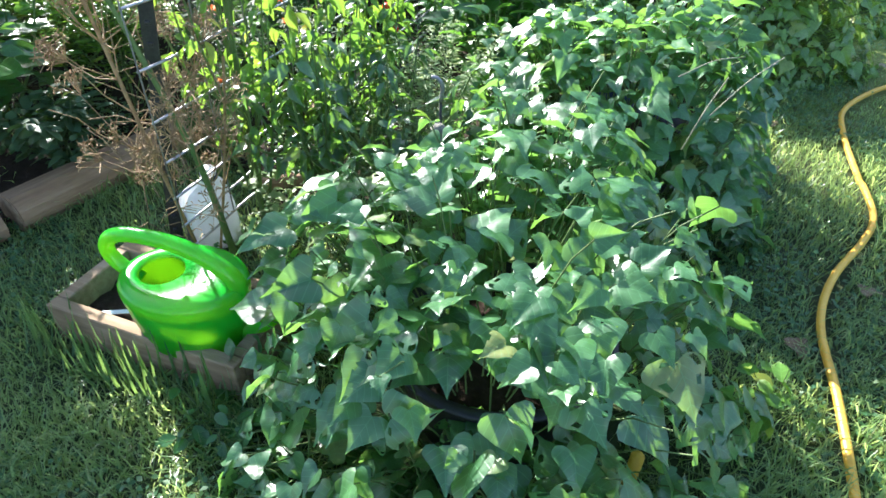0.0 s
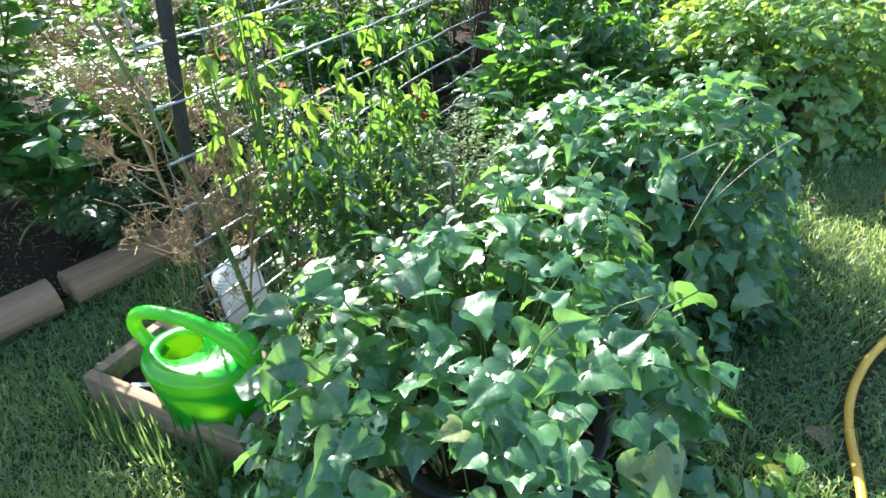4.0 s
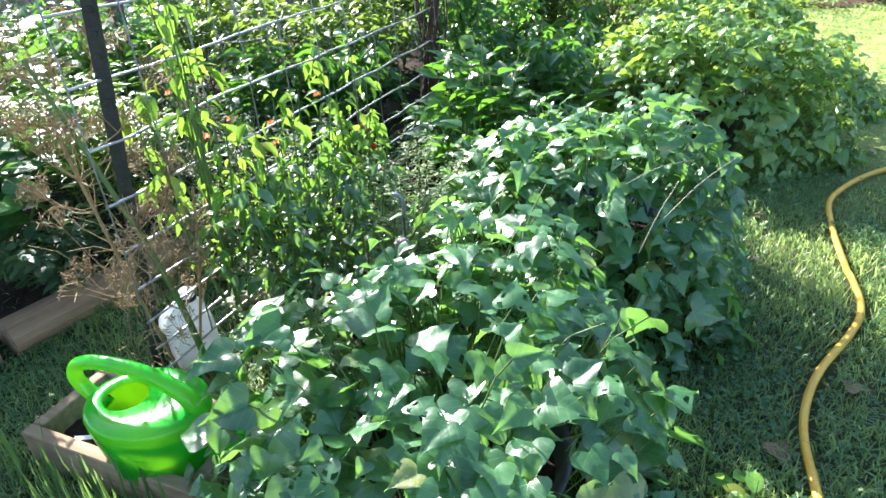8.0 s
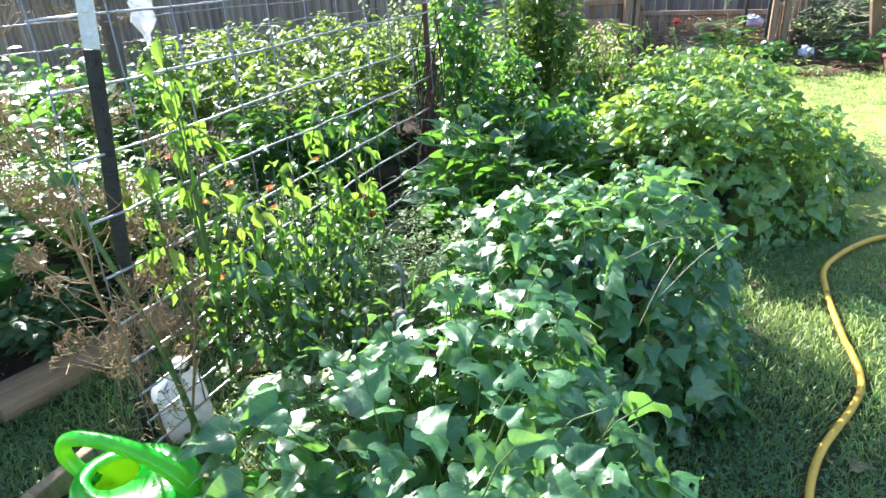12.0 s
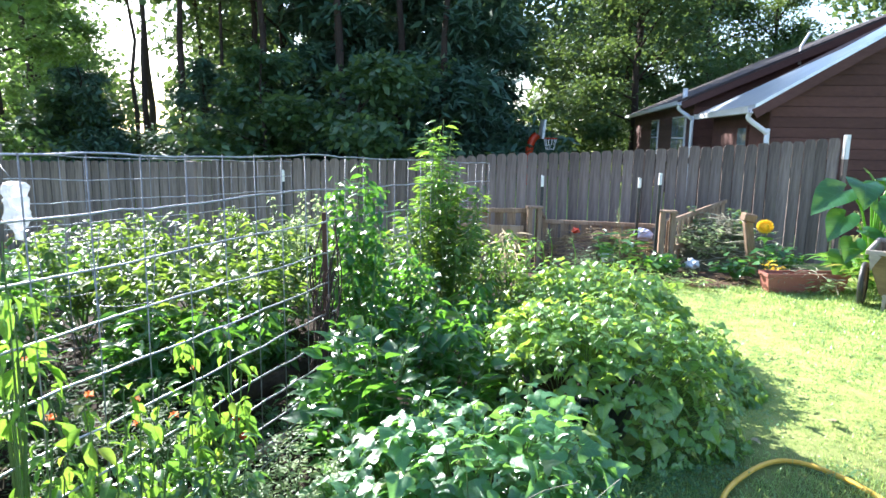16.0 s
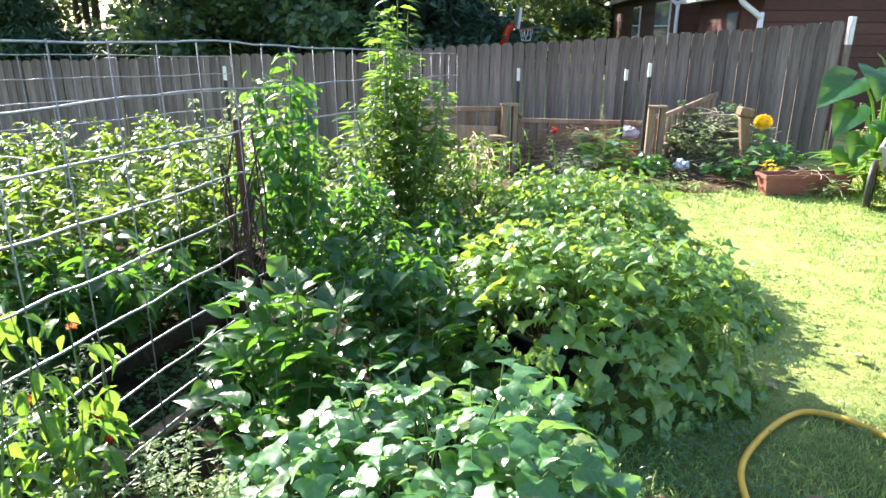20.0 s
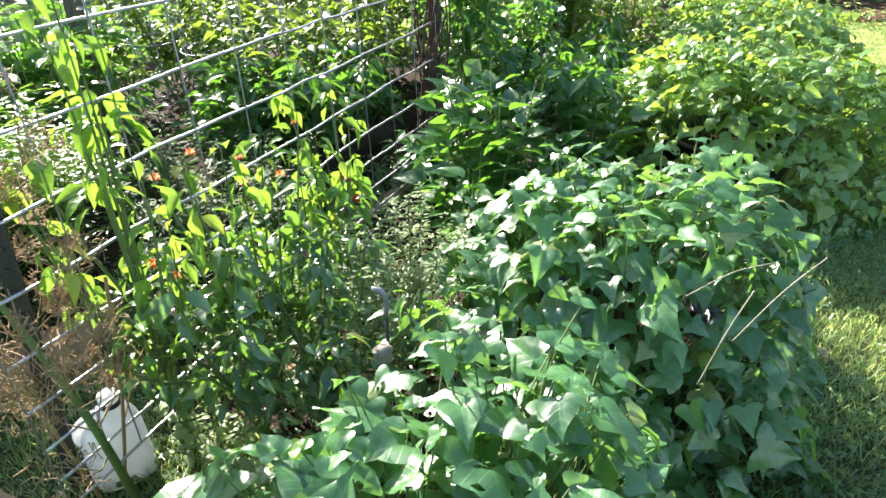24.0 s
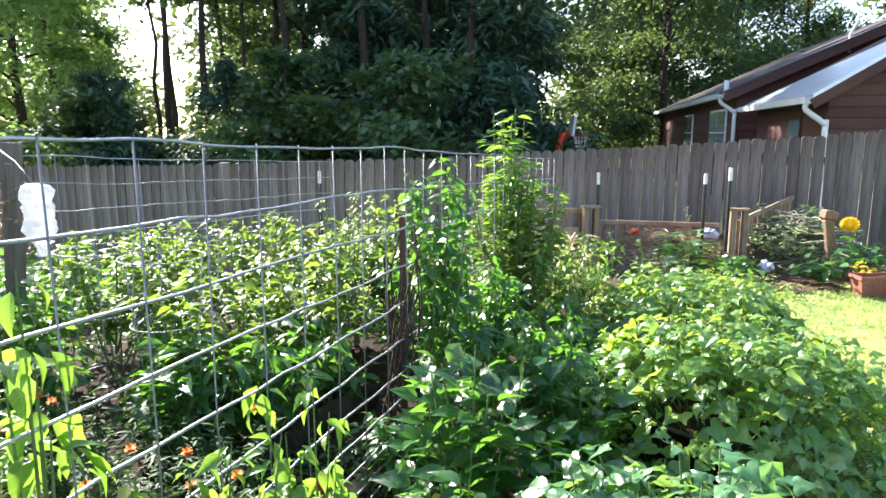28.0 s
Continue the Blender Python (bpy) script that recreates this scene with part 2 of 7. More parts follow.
PALLET = surface("old_board", [(0.28, (0.1, 0.06, 0.04)), (0.5, (0.25, 0.17, 0.11)), (0.72, (0.42, 0.33, 0.24))], 6, 70, 0.85, 0.5, 0.006, spec=0.2, stretch=(1, 1, 0.1), vary=0.25)
BOXWOOD = surface("planter_board", [(0.28, (0.09, 0.06, 0.035)), (0.5, (0.24, 0.17, 0.10)), (0.74, (0.42, 0.33, 0.22))], 7, 60, 0.85, 0.6, 0.006, spec=0.2, stretch=(0.12, 1, 1), vary=0.15)
TIMBER = surface("landscape_timber", [(0.28, (0.1, 0.06, 0.035)), (0.5, (0.26, 0.17, 0.10)), (0.74, (0.42, 0.3, 0.19))], 5, 50, 0.85, 0.7, 0.01, spec=0.2, stretch=(0.15, 1, 1), vary=0.15)
WIRE = surface("galvanised_wire", [(0.3, (0.3, 0.3, 0.31)), (0.7, (0.55, 0.55, 0.57))], 30, 200, 0.38, 0.2, 0.001, metal=0.85, spec=0.6)
WIRE_DULL = surface("dull_wire", [(0.3, (0.16, 0.16, 0.16)), (0.7, (0.34, 0.34, 0.34))], 30, 200, 0.5, 0.2, 0.001, metal=0.6, spec=0.5)
POST_DARK = surface("dark_painted_steel", [(0.3, (0.012, 0.014, 0.013)), (0.7, (0.05, 0.05, 0.045))], 15, 120, 0.5, 0.3, 0.003, spec=0.4)
POST_WHITE = surface("white_paint", [(0.3, (0.62, 0.61, 0.58)), (0.7, (0.85, 0.84, 0.82))], 15, 120, 0.5, 0.3, 0.003)
SIDING = surface("brown_siding", [(0.3, (0.06, 0.028, 0.023)), (0.7, (0.125, 0.06, 0.048))], 2, 40, 0.75, 0.3, 0.004, spec=0.25, stretch=(0.2, 1, 1), vary=0.22)
ROOF = surface("metal_roof", [(0.3, (0.4, 0.44, 0.5)), (0.7, (0.62, 0.66, 0.7))], 2, 30, 0.28, 0.1, 0.004, metal=0.5, spec=0.6)
SHINGLE = surface("dark_shingle", [(0.3, (0.035, 0.028, 0.026)), (0.7, (0.075, 0.06, 0.055))], 6, 60, 0.9, 0.5, 0.01)
GUTTER = surface("white_gutter", [(0.3, (0.6, 0.6, 0.6)), (0.7, (0.82, 0.82, 0.82))], 4, 60, 0.4, 0.1, 0.003)
GLASS, _n, _l, _b = mat("window_glass", 0.06, 0.0, 0.8)
_b.inputs["Base Color"].default_value = (0.16, 0.2, 0.23, 1)

# ---- mesh helpers ----


def tag(ob, label, category, group="", kind=""):
    return tagged(ob, label, category, group, kind)


def mesh_ob(name, verts, faces, material, parent=None, smooth=False, uv=None):
    me = bpy.data.meshes.new(name)
    verts = np.asarray(verts, dtype=np.float32)
    faces = np.asarray(faces, dtype=np.int32)
    k = faces.shape[1]
    me.vertices.add(len(verts))
    me.vertices.foreach_set("co", verts.ravel())
    me.loops.add(faces.size)
    me.loops.foreach_set("vertex_index", faces.ravel())
    me.polygons.add(len(faces))
    me.polygons.foreach_set("loop_start", np.arange(0, faces.size, k, dtype=np.int32))
    me.polygons.foreach_set("loop_total", np.full(len(faces), k, dtype=np.int32))
    if uv is not None:
        me.uv_layers.new(name="leaf").data.foreach_set("uv", np.asarray(uv, dtype=np.float32)[faces.ravel()].ravel())
    me.update(calc_edges=True)
    if smooth:
        me.polygons.foreach_set("use_smooth", np.ones(len(faces), dtype=bool))
    me.materials.append(material)
    ob = new(name, me)
    if parent:
        ob.parent = parent
    return ob


def part(name, bm, material, parent=None, label="", smooth=False):
    me = bpy.data.meshes.new(name)
    bmesh.ops.recalc_face_normals(bm, faces=bm.faces)
    bm.to_mesh(me)
    bm.free()
    if smooth:
        for p in me.polygons:
            p.use_smooth = True
    me.materials.append(material)
    ob = new(name, me)
    if parent:
        ob.parent = parent
    if label:
        ob["label"] = label
    return ob


def thing(name, label, category, group="", m=None):
    ob = new(name)
    ob.empty_display_size = 0.05
    if m is not None:
        ob.matrix_basis = m
    return tag(ob, label, category, group)


def add_box(bm, size, m=None, bevel=0.0):
    r = bmesh.ops.create_cube(bm, size=1.0)
    bmesh.ops.scale(bm, vec=size, verts=r["verts"])
    if bevel:
        es = list({e for v in r["verts"] for e in v.link_edges})
        vs = bmesh.ops.bevel(bm, geom=es, offset=bevel, segments=1, affect="EDGES")["verts"]
        vs = list(set(vs) | {v for v in r["verts"] if v.is_valid})
    else:
        vs = r["verts"]
    if m is not None:
        bmesh.ops.transform(bm, matrix=m, verts=vs)


def box(name, size, m, material, parent=None, bevel=0.004, label=""):
    bm = bmesh.new()
    add_box(bm, size, m, bevel)
    return part(name, bm, material, parent, label)


def tube_arrays(points, radii, sides=8, closed_ends=True):
    """A tube along points; gives verts and quads."""
    pts = [Vector(p) for p in points]
    verts, faces = [], []
    side = None
    for i, p in enumerate(pts):
        d = (pts[min(i + 1, len(pts) - 1)] - pts[max(i - 1, 0)]).normalized()
        if side is None:
            ref = Vector((0, 0, 1)) if abs(d.z) < 0.9 else Vector((1, 0, 0))
            side = d.cross(ref).normalized()
        else:
            side = (side - d * side.dot(d)).normalized()
        up = side.cross(d)
        r = radii[i] if hasattr(radii, "__len__") else radii
        for k in range(sides):
            a = 2 * math.pi * k / sides
            verts.append(p + (side * math.cos(a) + up * math.sin(a)) * r)
    for i in range(len(pts) - 1):
        for k in range(sides):
            a, b = i * sides + k, i * sides + (k + 1) % sides
            faces.append((a, b, b + sides, a + sides))
    if closed_ends:
        for base, pt in ((0, pts[0]), ((len(pts) - 1) * sides, pts[-1])):
            c = len(verts)
            verts.append(pt)
            for k in range(sides):
                a, b = base + k, base + (k + 1) % sides
                faces.append((c, b, a, a) if base == 0 else (c, a, b, b))
    return verts, faces


def tubes(name, paths, material, parent=None, sides=6, smooth=True):
    """Many tubes in one mesh: paths of (points, radii)."""
    vs, fs = [], []
    for pts, rad in paths:
        v, f = tube_arrays(pts, rad, sides, False)
        o = len(vs)
        vs += v
        fs += [tuple(i + o for i in q) for q in f]
    return mesh_ob(name, [tuple(v) for v in vs], fs, material, parent, smooth)


def tube(name, points, radius, material, parent=None, sides=10):
    return_v, return_f = tube_arrays(points, radius, sides, False)
    bm = bmesh.new()
    bv = [bm.verts.new(v) for v in return_v]
    for q in return_f:
        bm.faces.new([bv[i] for i in q])
    bm.faces.new(bv[:sides][::-1])
    bm.faces.new(bv[-sides:])
    return part(name, bm, material, parent, smooth=True)


def smooth_path(points, n=8):
    """Catmull-Rom through the points."""
    p = [Vector(q) for q in points]
    p = [p[0] * 2 - p[1]] + p + [p[-1] * 2 - p[-2]]
    out = []
    for i in range(1, len(p) - 2):
        for k in range(n):
            t = k / n
            a, b, c, d = p[i - 1], p[i], p[i + 1], p[i + 2]
            out.append(0.5 * (2 * b + (c - a) * t + (2 * a - 5 * b + 4 * c - d) * t * t + (3 * b - a - 3 * c + d) * t ** 3))
    return out + [p[-2]]


# ---- leaves ----


def leaf_shape(outline, curl=0.12, fold=0.18, wave=0.0, seed=0, arch=0.0):
    """A blade of unit length along y from its outline half widths (y, w); folded on the midrib, curling down at the tip."""
    rng = random.Random(seed)
    rows = []
    verts, uv, faces = [], [], []
    for y, w in outline:
        z0 = -curl * y * y
        row = []
        for s in (-1, -0.5, 0, 0.5, 1):
            x = s * w
            z = z0 + fold * abs(x) - arch * x * x + (wave * rng.uniform(-1, 1) * abs(s))
            row.append(len(verts))
            verts.append((x, y, z))
            uv.append((x, y))
        rows.append(row)
    for a, b in zip(rows, rows[1:]):
        for i in range(4):
            faces.append((a[i], a[i + 1], b[i + 1], b[i]))
    return np.array(verts), np.array(faces), np.array(uv)


def heart_leaf(outline, curl, fold, wave, seed, notch=0.17, holes=0, arch=0.45):
    """A heart-shaped blade: deep notch at the stalk, rounded lobes, rippled margin, a few holes eaten into it."""
    rng = random.Random(seed)
    cols = (-1, -0.8, -0.55, -0.27, 0, 0.27, 0.55, 0.8, 1)
    verts, uv, faces, rows = [], [], [], []
    ph = rng.uniform(0, 6)
    twist = rng.uniform(-0.16, 0.16)
    for j, (y, w) in enumerate(outline):
        row = []
        for c in cols:
            x = c * w
            yy = y + notch * max(0.0, 1 - 0.36 * j) * (1 - abs(c)) ** 1.2 + (0.05 * abs(c) ** 4 if j == 0 else 0)
            z = -curl * yy * abs(yy) + fold * abs(x) - arch * 1.6 * x * x + twist * x * yy
            z += wave * abs(c) ** 2 * math.sin(yy * 10 + ph + (2.1 if c > 0 else 0)) + wave * 0.5 * math.sin(x * 9 + ph) * math.sin(yy * 7)
            row.append(len(verts))
            verts.append((x * (1 + 0.03 * math.sin(yy * 13 + ph)), yy, z))
            uv.append((x, yy))
        rows.append(row)
    cells = [(j, i) for j in range(1, len(rows) - 2) for i in range(8)]
    eaten = set(rng.sample(cells, holes))
    for j, (p, q) in enumerate(zip(rows, rows[1:])):
        for i in range(8):
            if (j, i) not in eaten:
                faces.append((p[i], p[i + 1], q[i + 1], q[i]))
    return np.array(verts), np.array(faces), np.array(uv)


HEART = [(-0.17, 0.3), (-0.11, 0.43), (-0.02, 0.51), (0.1, 0.53), (0.24, 0.47), (0.4, 0.36), (0.56, 0.24), (0.72, 0.13), (0.86, 0.05), (1.0, 0.0)]
BROADER = [(y, w * 1.1) for y, w in HEART]
SLIM = [(y, w * 0.86) for y, w in HEART]
HEARTS = [heart_leaf(*q) for q in ((HEART, 0.2, 0.3, 0.03, 1), (BROADER, 0.35, 0.42, 0.045, 2, 0.17, 4), (HEART, 0.45, 0.6, 0.035, 3), (BROADER, 0.28, 0.1, 0.05, 4, 0.15, 7), (SLIM, 0.5, 0.35, 0.04, 5), (HEART, 0.1, 0.5, 0.05, 6, 0.17, 3), (SLIM, 0.3, 0.75, 0.03, 7), (BROADER, 0.55, 0.25, 0.05, 8))]
ANGLED = [(-0.16, 0.3), (-0.09, 0.47), (0.0, 0.58), (0.1, 0.54), (0.22, 0.42), (0.38, 0.33), (0.56, 0.24), (0.74, 0.13), (0.88, 0.055), (1.0, 0.0)]
ANGLED_LEAVES = [heart_leaf(*q) for q in ((ANGLED, 0.25, 0.3, 0.035, 21), (ANGLED, 0.4, 0.45, 0.045, 22, 0.17, 3), (ANGLED, 0.15, 0.2, 0.05, 23), (ANGLED, 0.5, 0.55, 0.035, 24), (SLIM, 0.3, 0.4, 0.04, 25), (ANGLED, 0.3, 0.1, 0.05, 26, 0.17, 2))]
LANCE = leaf_shape([(0.0, 0.02), (0.12, 0.15), (0.32, 0.25), (0.58, 0.2), (0.8, 0.09), (1.0, 0.0)], 0.4, 0.5, 0.015, 3, 0.4)
OVAL = leaf_shape([(0.0, 0.04), (0.2, 0.24), (0.5, 0.3), (0.78, 0.2), (1.0, 0.0)], 0.2, 0.2, 0.02, 4)
NARROW = leaf_shape([(0.0, 0.02), (0.3, 0.11), (0.65, 0.09), (1.0, 0.0)], 0.25, 0.2, 0.0, 5)
OVATE = leaf_shape([(0.0, 0.03), (0.1, 0.18), (0.28, 0.31), (0.48, 0.3), (0.68, 0.2), (0.85, 0.08), (1.0, 0.0)], 0.35, 0.4, 0.02, 11, 0.3)
SPEAR = leaf_shape([(0.0, 0.02), (0.22, 0.14), (0.5, 0.15), (0.78, 0.08), (1.0, 0.0)], 0.25, 0.3, 0.01, 9)
NEEDLE = (np.array([(0, 0, 0), (0.13, 0.45, 0.03), (0, 1, -0.1), (-0.13, 0.45, 0.03)]), np.array([(0, 1, 2, 3)]), np.array([(0, 0), (0.3, 0.5), (0, 1), (-0.3, 0.5)]))
CARD = (np.array([(0, 0, 0), (0.32, 0.45, 0.05), (0, 1, -0.08), (-0.32, 0.45, 0.05)]), np.array([(0, 1, 2, 3)]), np.array([(0, 0), (0.3, 0.5), (0, 1), (-0.3, 0.5)]))


def frames_for(d, n):
    """Axes of leaves: tip along d, face along n."""
    d = d / np.linalg.norm(d, axis=1, keepdims=True)
    x = np.cross(d, n)
    x /= np.linalg.norm(x, axis=1, keepdims=True) + 1e-9
    z = np.cross(x, d)
    return x, d, z


def leaves(name, pos, tip, normal, size, shape, material, parent=None, kind="", smooth=True):
    """Leaves joined into one mesh."""
    v, f, u = shape
    x, y, z = frames_for(np.asarray(tip, float), np.asarray(normal, float))
    s = np.asarray(size, float)[:, None, None]
    w = (v[None, :, 0:1] * x[:, None] + v[None, :, 1:2] * y[:, None] + v[None, :, 2:3] * z[:, None]) * s + np.asarray(pos, float)[:, None]
    n = len(pos)
    faces = (f[None] + (np.arange(n) * len(v))[:, None, None]).reshape(-1, f.shape[1])
    ob = mesh_ob(name, w.reshape(-1, 3), faces, material, parent, smooth, np.tile(u, (n, 1)))
    if kind:
        ob["kind"] = kind
    return ob


_heart_meshes = {}


def leaf_objects(name, pos, tip, normal, size, shapes, material, parent):
    """Leaves as objects of their own on a few shared meshes."""
    x, y, z = frames_for(np.asarray(tip, float), np.asarray(normal, float))
    for i in range(len(pos)):
        k = i % len(shapes)
        key = (material.name, id(shapes[k][0]))
        if key not in _heart_meshes:
            tmp = mesh_ob(name, shapes[k][0], shapes[k][1], material, None, True, shapes[k][2])
            _heart_meshes[key] = tmp.data
            bpy.data.objects.remove(tmp)
        ob = new(name, _heart_meshes[key])
        m = Matrix.Identity(4)
        for r in range(3):
            m[r][0], m[r][1], m[r][2], m[r][3] = x[i, r] * size[i], y[i, r] * size[i], z[i, r] * size[i], pos[i][r]
        ob.parent = parent
        ob.matrix_basis = m


def gz(x, y):
    """Height of the ground: level round the beds, falling towards the far left."""
    def step(a, b, v):
        t = min(1.0, max(0.0, (v - a) / (b - a)))
        return t * t * (3 - 2 * t)
    return -0.22 * step(6.6, 9.5, y) - 0.38 * step(1.5, -4.0, x) * step(3.5, 9.5, y)


# ---- ground ----
def build_ground():
    xs = np.concatenate([np.linspace(-160, -12, 12), np.linspace(-9, 12, 64), np.linspace(16, 160, 12)])
    ys = np.concatenate([np.linspace(-120, -6, 10), np.linspace(-4, 14, 56), np.linspace(18, 240, 14)])
    verts = []
    for y in ys:
        for x in xs:
            b = 0.012 * noise.noise(Vector((x * 1.7, y * 1.7, 0))) if abs(x) < 14 else 0.0
            verts.append((x, y, gz(x, y) + b))
    nx = len(xs)
    faces = [(j * nx + i, j * nx + i + 1, (j + 1) * nx + i + 1, (j + 1) * nx + i) for j in range(len(ys) - 1) for i in range(nx - 1)]
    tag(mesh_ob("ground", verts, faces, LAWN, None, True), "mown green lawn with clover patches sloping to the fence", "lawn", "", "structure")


build_ground()

# ---- fence ----
FENCE_END = Vector((5.60, 9.25, 0))
FENCE_DIR = Vector((-math.cos(radians(8.3)), math.sin(radians(8.3)), 0))


def fence_top(s):
    pts = [(-1, 1.5), (0, 1.475), (1.1, 1.375), (2.2, 1.30), (3.65, 1.21), (4.7, 1.15), (5.9, 1.07), (7.35, 1.03), (9.4, 0.95), (12, 0.90), (30, 0.6)]
    return float(np.interp(s, [p[0] for p in pts], [p[1] for p in pts]))


def build_fence():
    f = thing("fence", "tall weathered grey wooden dog-ear picket fence", "fence")
    f["kind"] = "structure"
    rng = random.Random(4)
    pitch = 0.146
    datas = []
    for k in range(5):
        bm = bmesh.new()
        w, h, d = 0.131 + 0.002 * k, 1.8, 0.018
        c = 0.022 + 0.004 * k
        prof = [(-w / 2, -h), (w / 2, -h), (w / 2, -c), (w / 2 - c, 0), (-w / 2 + c, 0), (-w / 2, -c)]
        fr = [bm.verts.new((x, -d / 2, z)) for x, z in prof]
        bk = [bm.verts.new((x, d / 2, z)) for x, z in prof]
        bm.faces.new(fr)
        bm.faces.new(bk[::-1])
        for i in range(6):
            j = (i + 1) % 6
            bm.faces.new((fr[j], fr[i], bk[i], bk[j]))
        ob = part("picket", bm, FENCE, f)
        datas.append(ob.data)
        bpy.data.objects.remove(ob)
    for i in range(135):
        s = 0.08 + i * pitch
        p = FENCE_END + FENCE_DIR * s
        ob = new("picket", datas[rng.randrange(5)])
        ob.parent = f
        ob.matrix_basis = pose(p.x, p.y + rng.uniform(-0.006, 0.006), fence_top(s) + rng.uniform(-0.012, 0.012), rng.uniform(-0.6, 0.6), rng.uniform(-0.5, 0.5), 180 - 8.3 + rng.uniform(-1.5, 1.5))
    for drop in (0.3, 1.4):
        for k in range(8):
            a, b = FENCE_END + FENCE_DIR * (k * 2.44) , FENCE_END + FENCE_DIR * (k * 2.44 + 2.43)
            za, zb = fence_top(k * 2.44) - drop, fence_top(k * 2.44 + 2.43) - drop
            mid = (a + b) / 2 + Vector((0.01, 0.04, (za + zb) / 2))
            box("rail", (2.43, 0.04, 0.09), pose(mid.x, mid.y, mid.z, 0, math.degrees(math.atan2(zb - za, 2.43)), 180 - 8.3), FENCE, f)
    for k in range(9):
        p = FENCE_END + FENCE_DIR * (k * 2.44 + 0.02)
        box("post", (0.09, 0.09, 1.9), pose(p.x + 0.02, p.y + 0.11, fence_top(k * 2.44) - 1.02, 0, 0, -8.3), FENCE, f)
    e = FENCE_END + FENCE_DIR * -0.06
    box("end_board", (0.05, 0.11, 0.32), pose(e.x, e.y - 0.02, 1.36, 0, 0, -8.3), POST_WHITE, f, 0.004, "white-painted end board catching the sun")
    box("end_post", (0.05, 0.10, 1.6), pose(e.x, e.y - 0.02, 0.4, 0, 0, -8.3), FENCE, f)


build_fence()

# ---- house ----
HU = Vector((0.987, -0.16, 0)).normalized()
HV = Vector((0.16, 0.987, 0)).normalized()


def house_block(house, corner, eave_z, width, depth, slope, roof):
    """One gabled block: corner is the near left gutter corner; the gable wall runs along HU, the eave along HV."""
    over = 0.35
    base = -1.0
    c = Vector((corner[0], corner[1], 0)) + HU * over + HV * 0.25
    m = Matrix(((HU.x, HV.x, 0, c.x), (HU.y, HV.y, 0, c.y), (0, 0, 1, 0), (0, 0, 0, 1)))
    rise = (width / 2) * slope
    wall_top = eave_z - 0.05 + over * slope
    # core walls
    bm = bmesh.new()
    prof = [(0, base), (width, base), (width, wall_top), (width / 2, wall_top + rise), (0, wall_top)]
    a = [bm.verts.new((x, 0.03, z)) for x, z in prof]
    b = [bm.verts.new((x, depth if z < wall_top + 0.01 or roof is not ROOF else 0.5, z)) for x, z in prof]
    bm.faces.new(a)
    bm.faces.new(b[::-1])
    for i in range(5):
        j = (i + 1) % 5
        bm.faces.new((a[j], a[i], b[i], b[j]))
    bm.transform(m)
    part("wall", bm, SIDING, house)
    # lap boards on the gable wall and the eave wall
    z = base + 0.9
    while z < wall_top + rise - 0.05:
        x0, x1 = 0.0, width
        if z + 0.17 > wall_top:
            x0 = (z + 0.17 - wall_top) / slope
            x1 = width - x0
        if x1 - x0 > 0.2:
            box("siding_board", (x1 - x0, 0.024, 0.166), m @ pose((x0 + x1) / 2, 0.0, z + 0.085, 6.0), SIDING, house, 0.0)
        if z + 0.17 < wall_top:
            box("siding_board", (0.022, depth, 0.185), m @ pose(-0.005, depth / 2, z + 0.085, 0, 4.0), SIDING, house, 0.0)
        z += 0.175
    # roof; the near block's roof runs into a valley behind
    valley = roof is ROOF
    for sgn in (0, 1):
        bm = bmesh.new()
        t = 0.06
        x0, z0 = -over, eave_z - 0.02
        x1, z1 = width / 2, wall_top + rise + 0.02
        pr = [(x0, z0), (x1, z1), (x1, z1 + t), (x0, z0 + t)]
        if sgn:
            pr = [(width - x, zz) for x, zz in pr]
        if valley and not sgn:
            xv, zv = x0 + 1.7, z0 + 1.7 * (z1 - z0) / (x1 - x0)
            pr = [(x0, z0), (xv, zv), (x1, z1), (x1, z1 + t), (xv, zv + t), (x0, z0 + t)]
            back = [depth, 0.9, 0.6, 0.6, 0.9, depth]
        else:
            back = [depth + 0.3] * 4
        a = [bm.verts.new((x, -0.3, zz)) for x, zz in pr]
        b = [bm.verts.new((x, yb, zz)) for (x, zz), yb in zip(pr, back)]
        bm.faces.new(a)
        bm.faces.new(b[::-1])
        for i in range(len(pr)):
            j = (i + 1) % len(pr)
            bm.faces.new((a[j], a[i], b[i], b[j]))
        bm.transform(m)
        part("roof", bm, roof, house, "blue-grey metal roof" if roof is ROOF else "dark shingle roof")
        # rake board under the roof edge
        ln = math.hypot(x1 - x0, z1 - z0)
        xm = (x0 + x1) / 2 if not sgn else width - (x0 + x1) / 2
        box("rake_board", (ln, 0.025, 0.16), m @ pose(xm, -0.285, (z0 + z1) / 2 - 0.09, 0, -math.degrees(math.atan(slope)) * (1 if not sgn else -1), 0), SIDING, house, 0.0)
    # gutter, soffit, downspout
    bm = bmesh.new()
    pr = [(0, 0), (0.11, 0), (0.11, 0.1), (0.10, 0.1), (0.10, 0.012), (0.01, 0.012), (-0.015, 0.1), (-0.025, 0.1)]
    a = [bm.verts.new((-over - 0.1 + x, -0.28, eave_z - 0.1 + zz)) for x, zz in pr]
    b = [bm.verts.new((-over - 0.1 + x, depth, eave_z - 0.1 + zz)) for x, zz in pr]
    for i in range(8):
        j = (i + 1) % 8
        bm.faces.new((a[j], a[i], b[i], b[j]))
    bm.faces.new(a[::-1])
    bm.faces.new(b)
    bm.transform(m)
    part("gutter", bm, GUTTER, house, "white metal gutter")
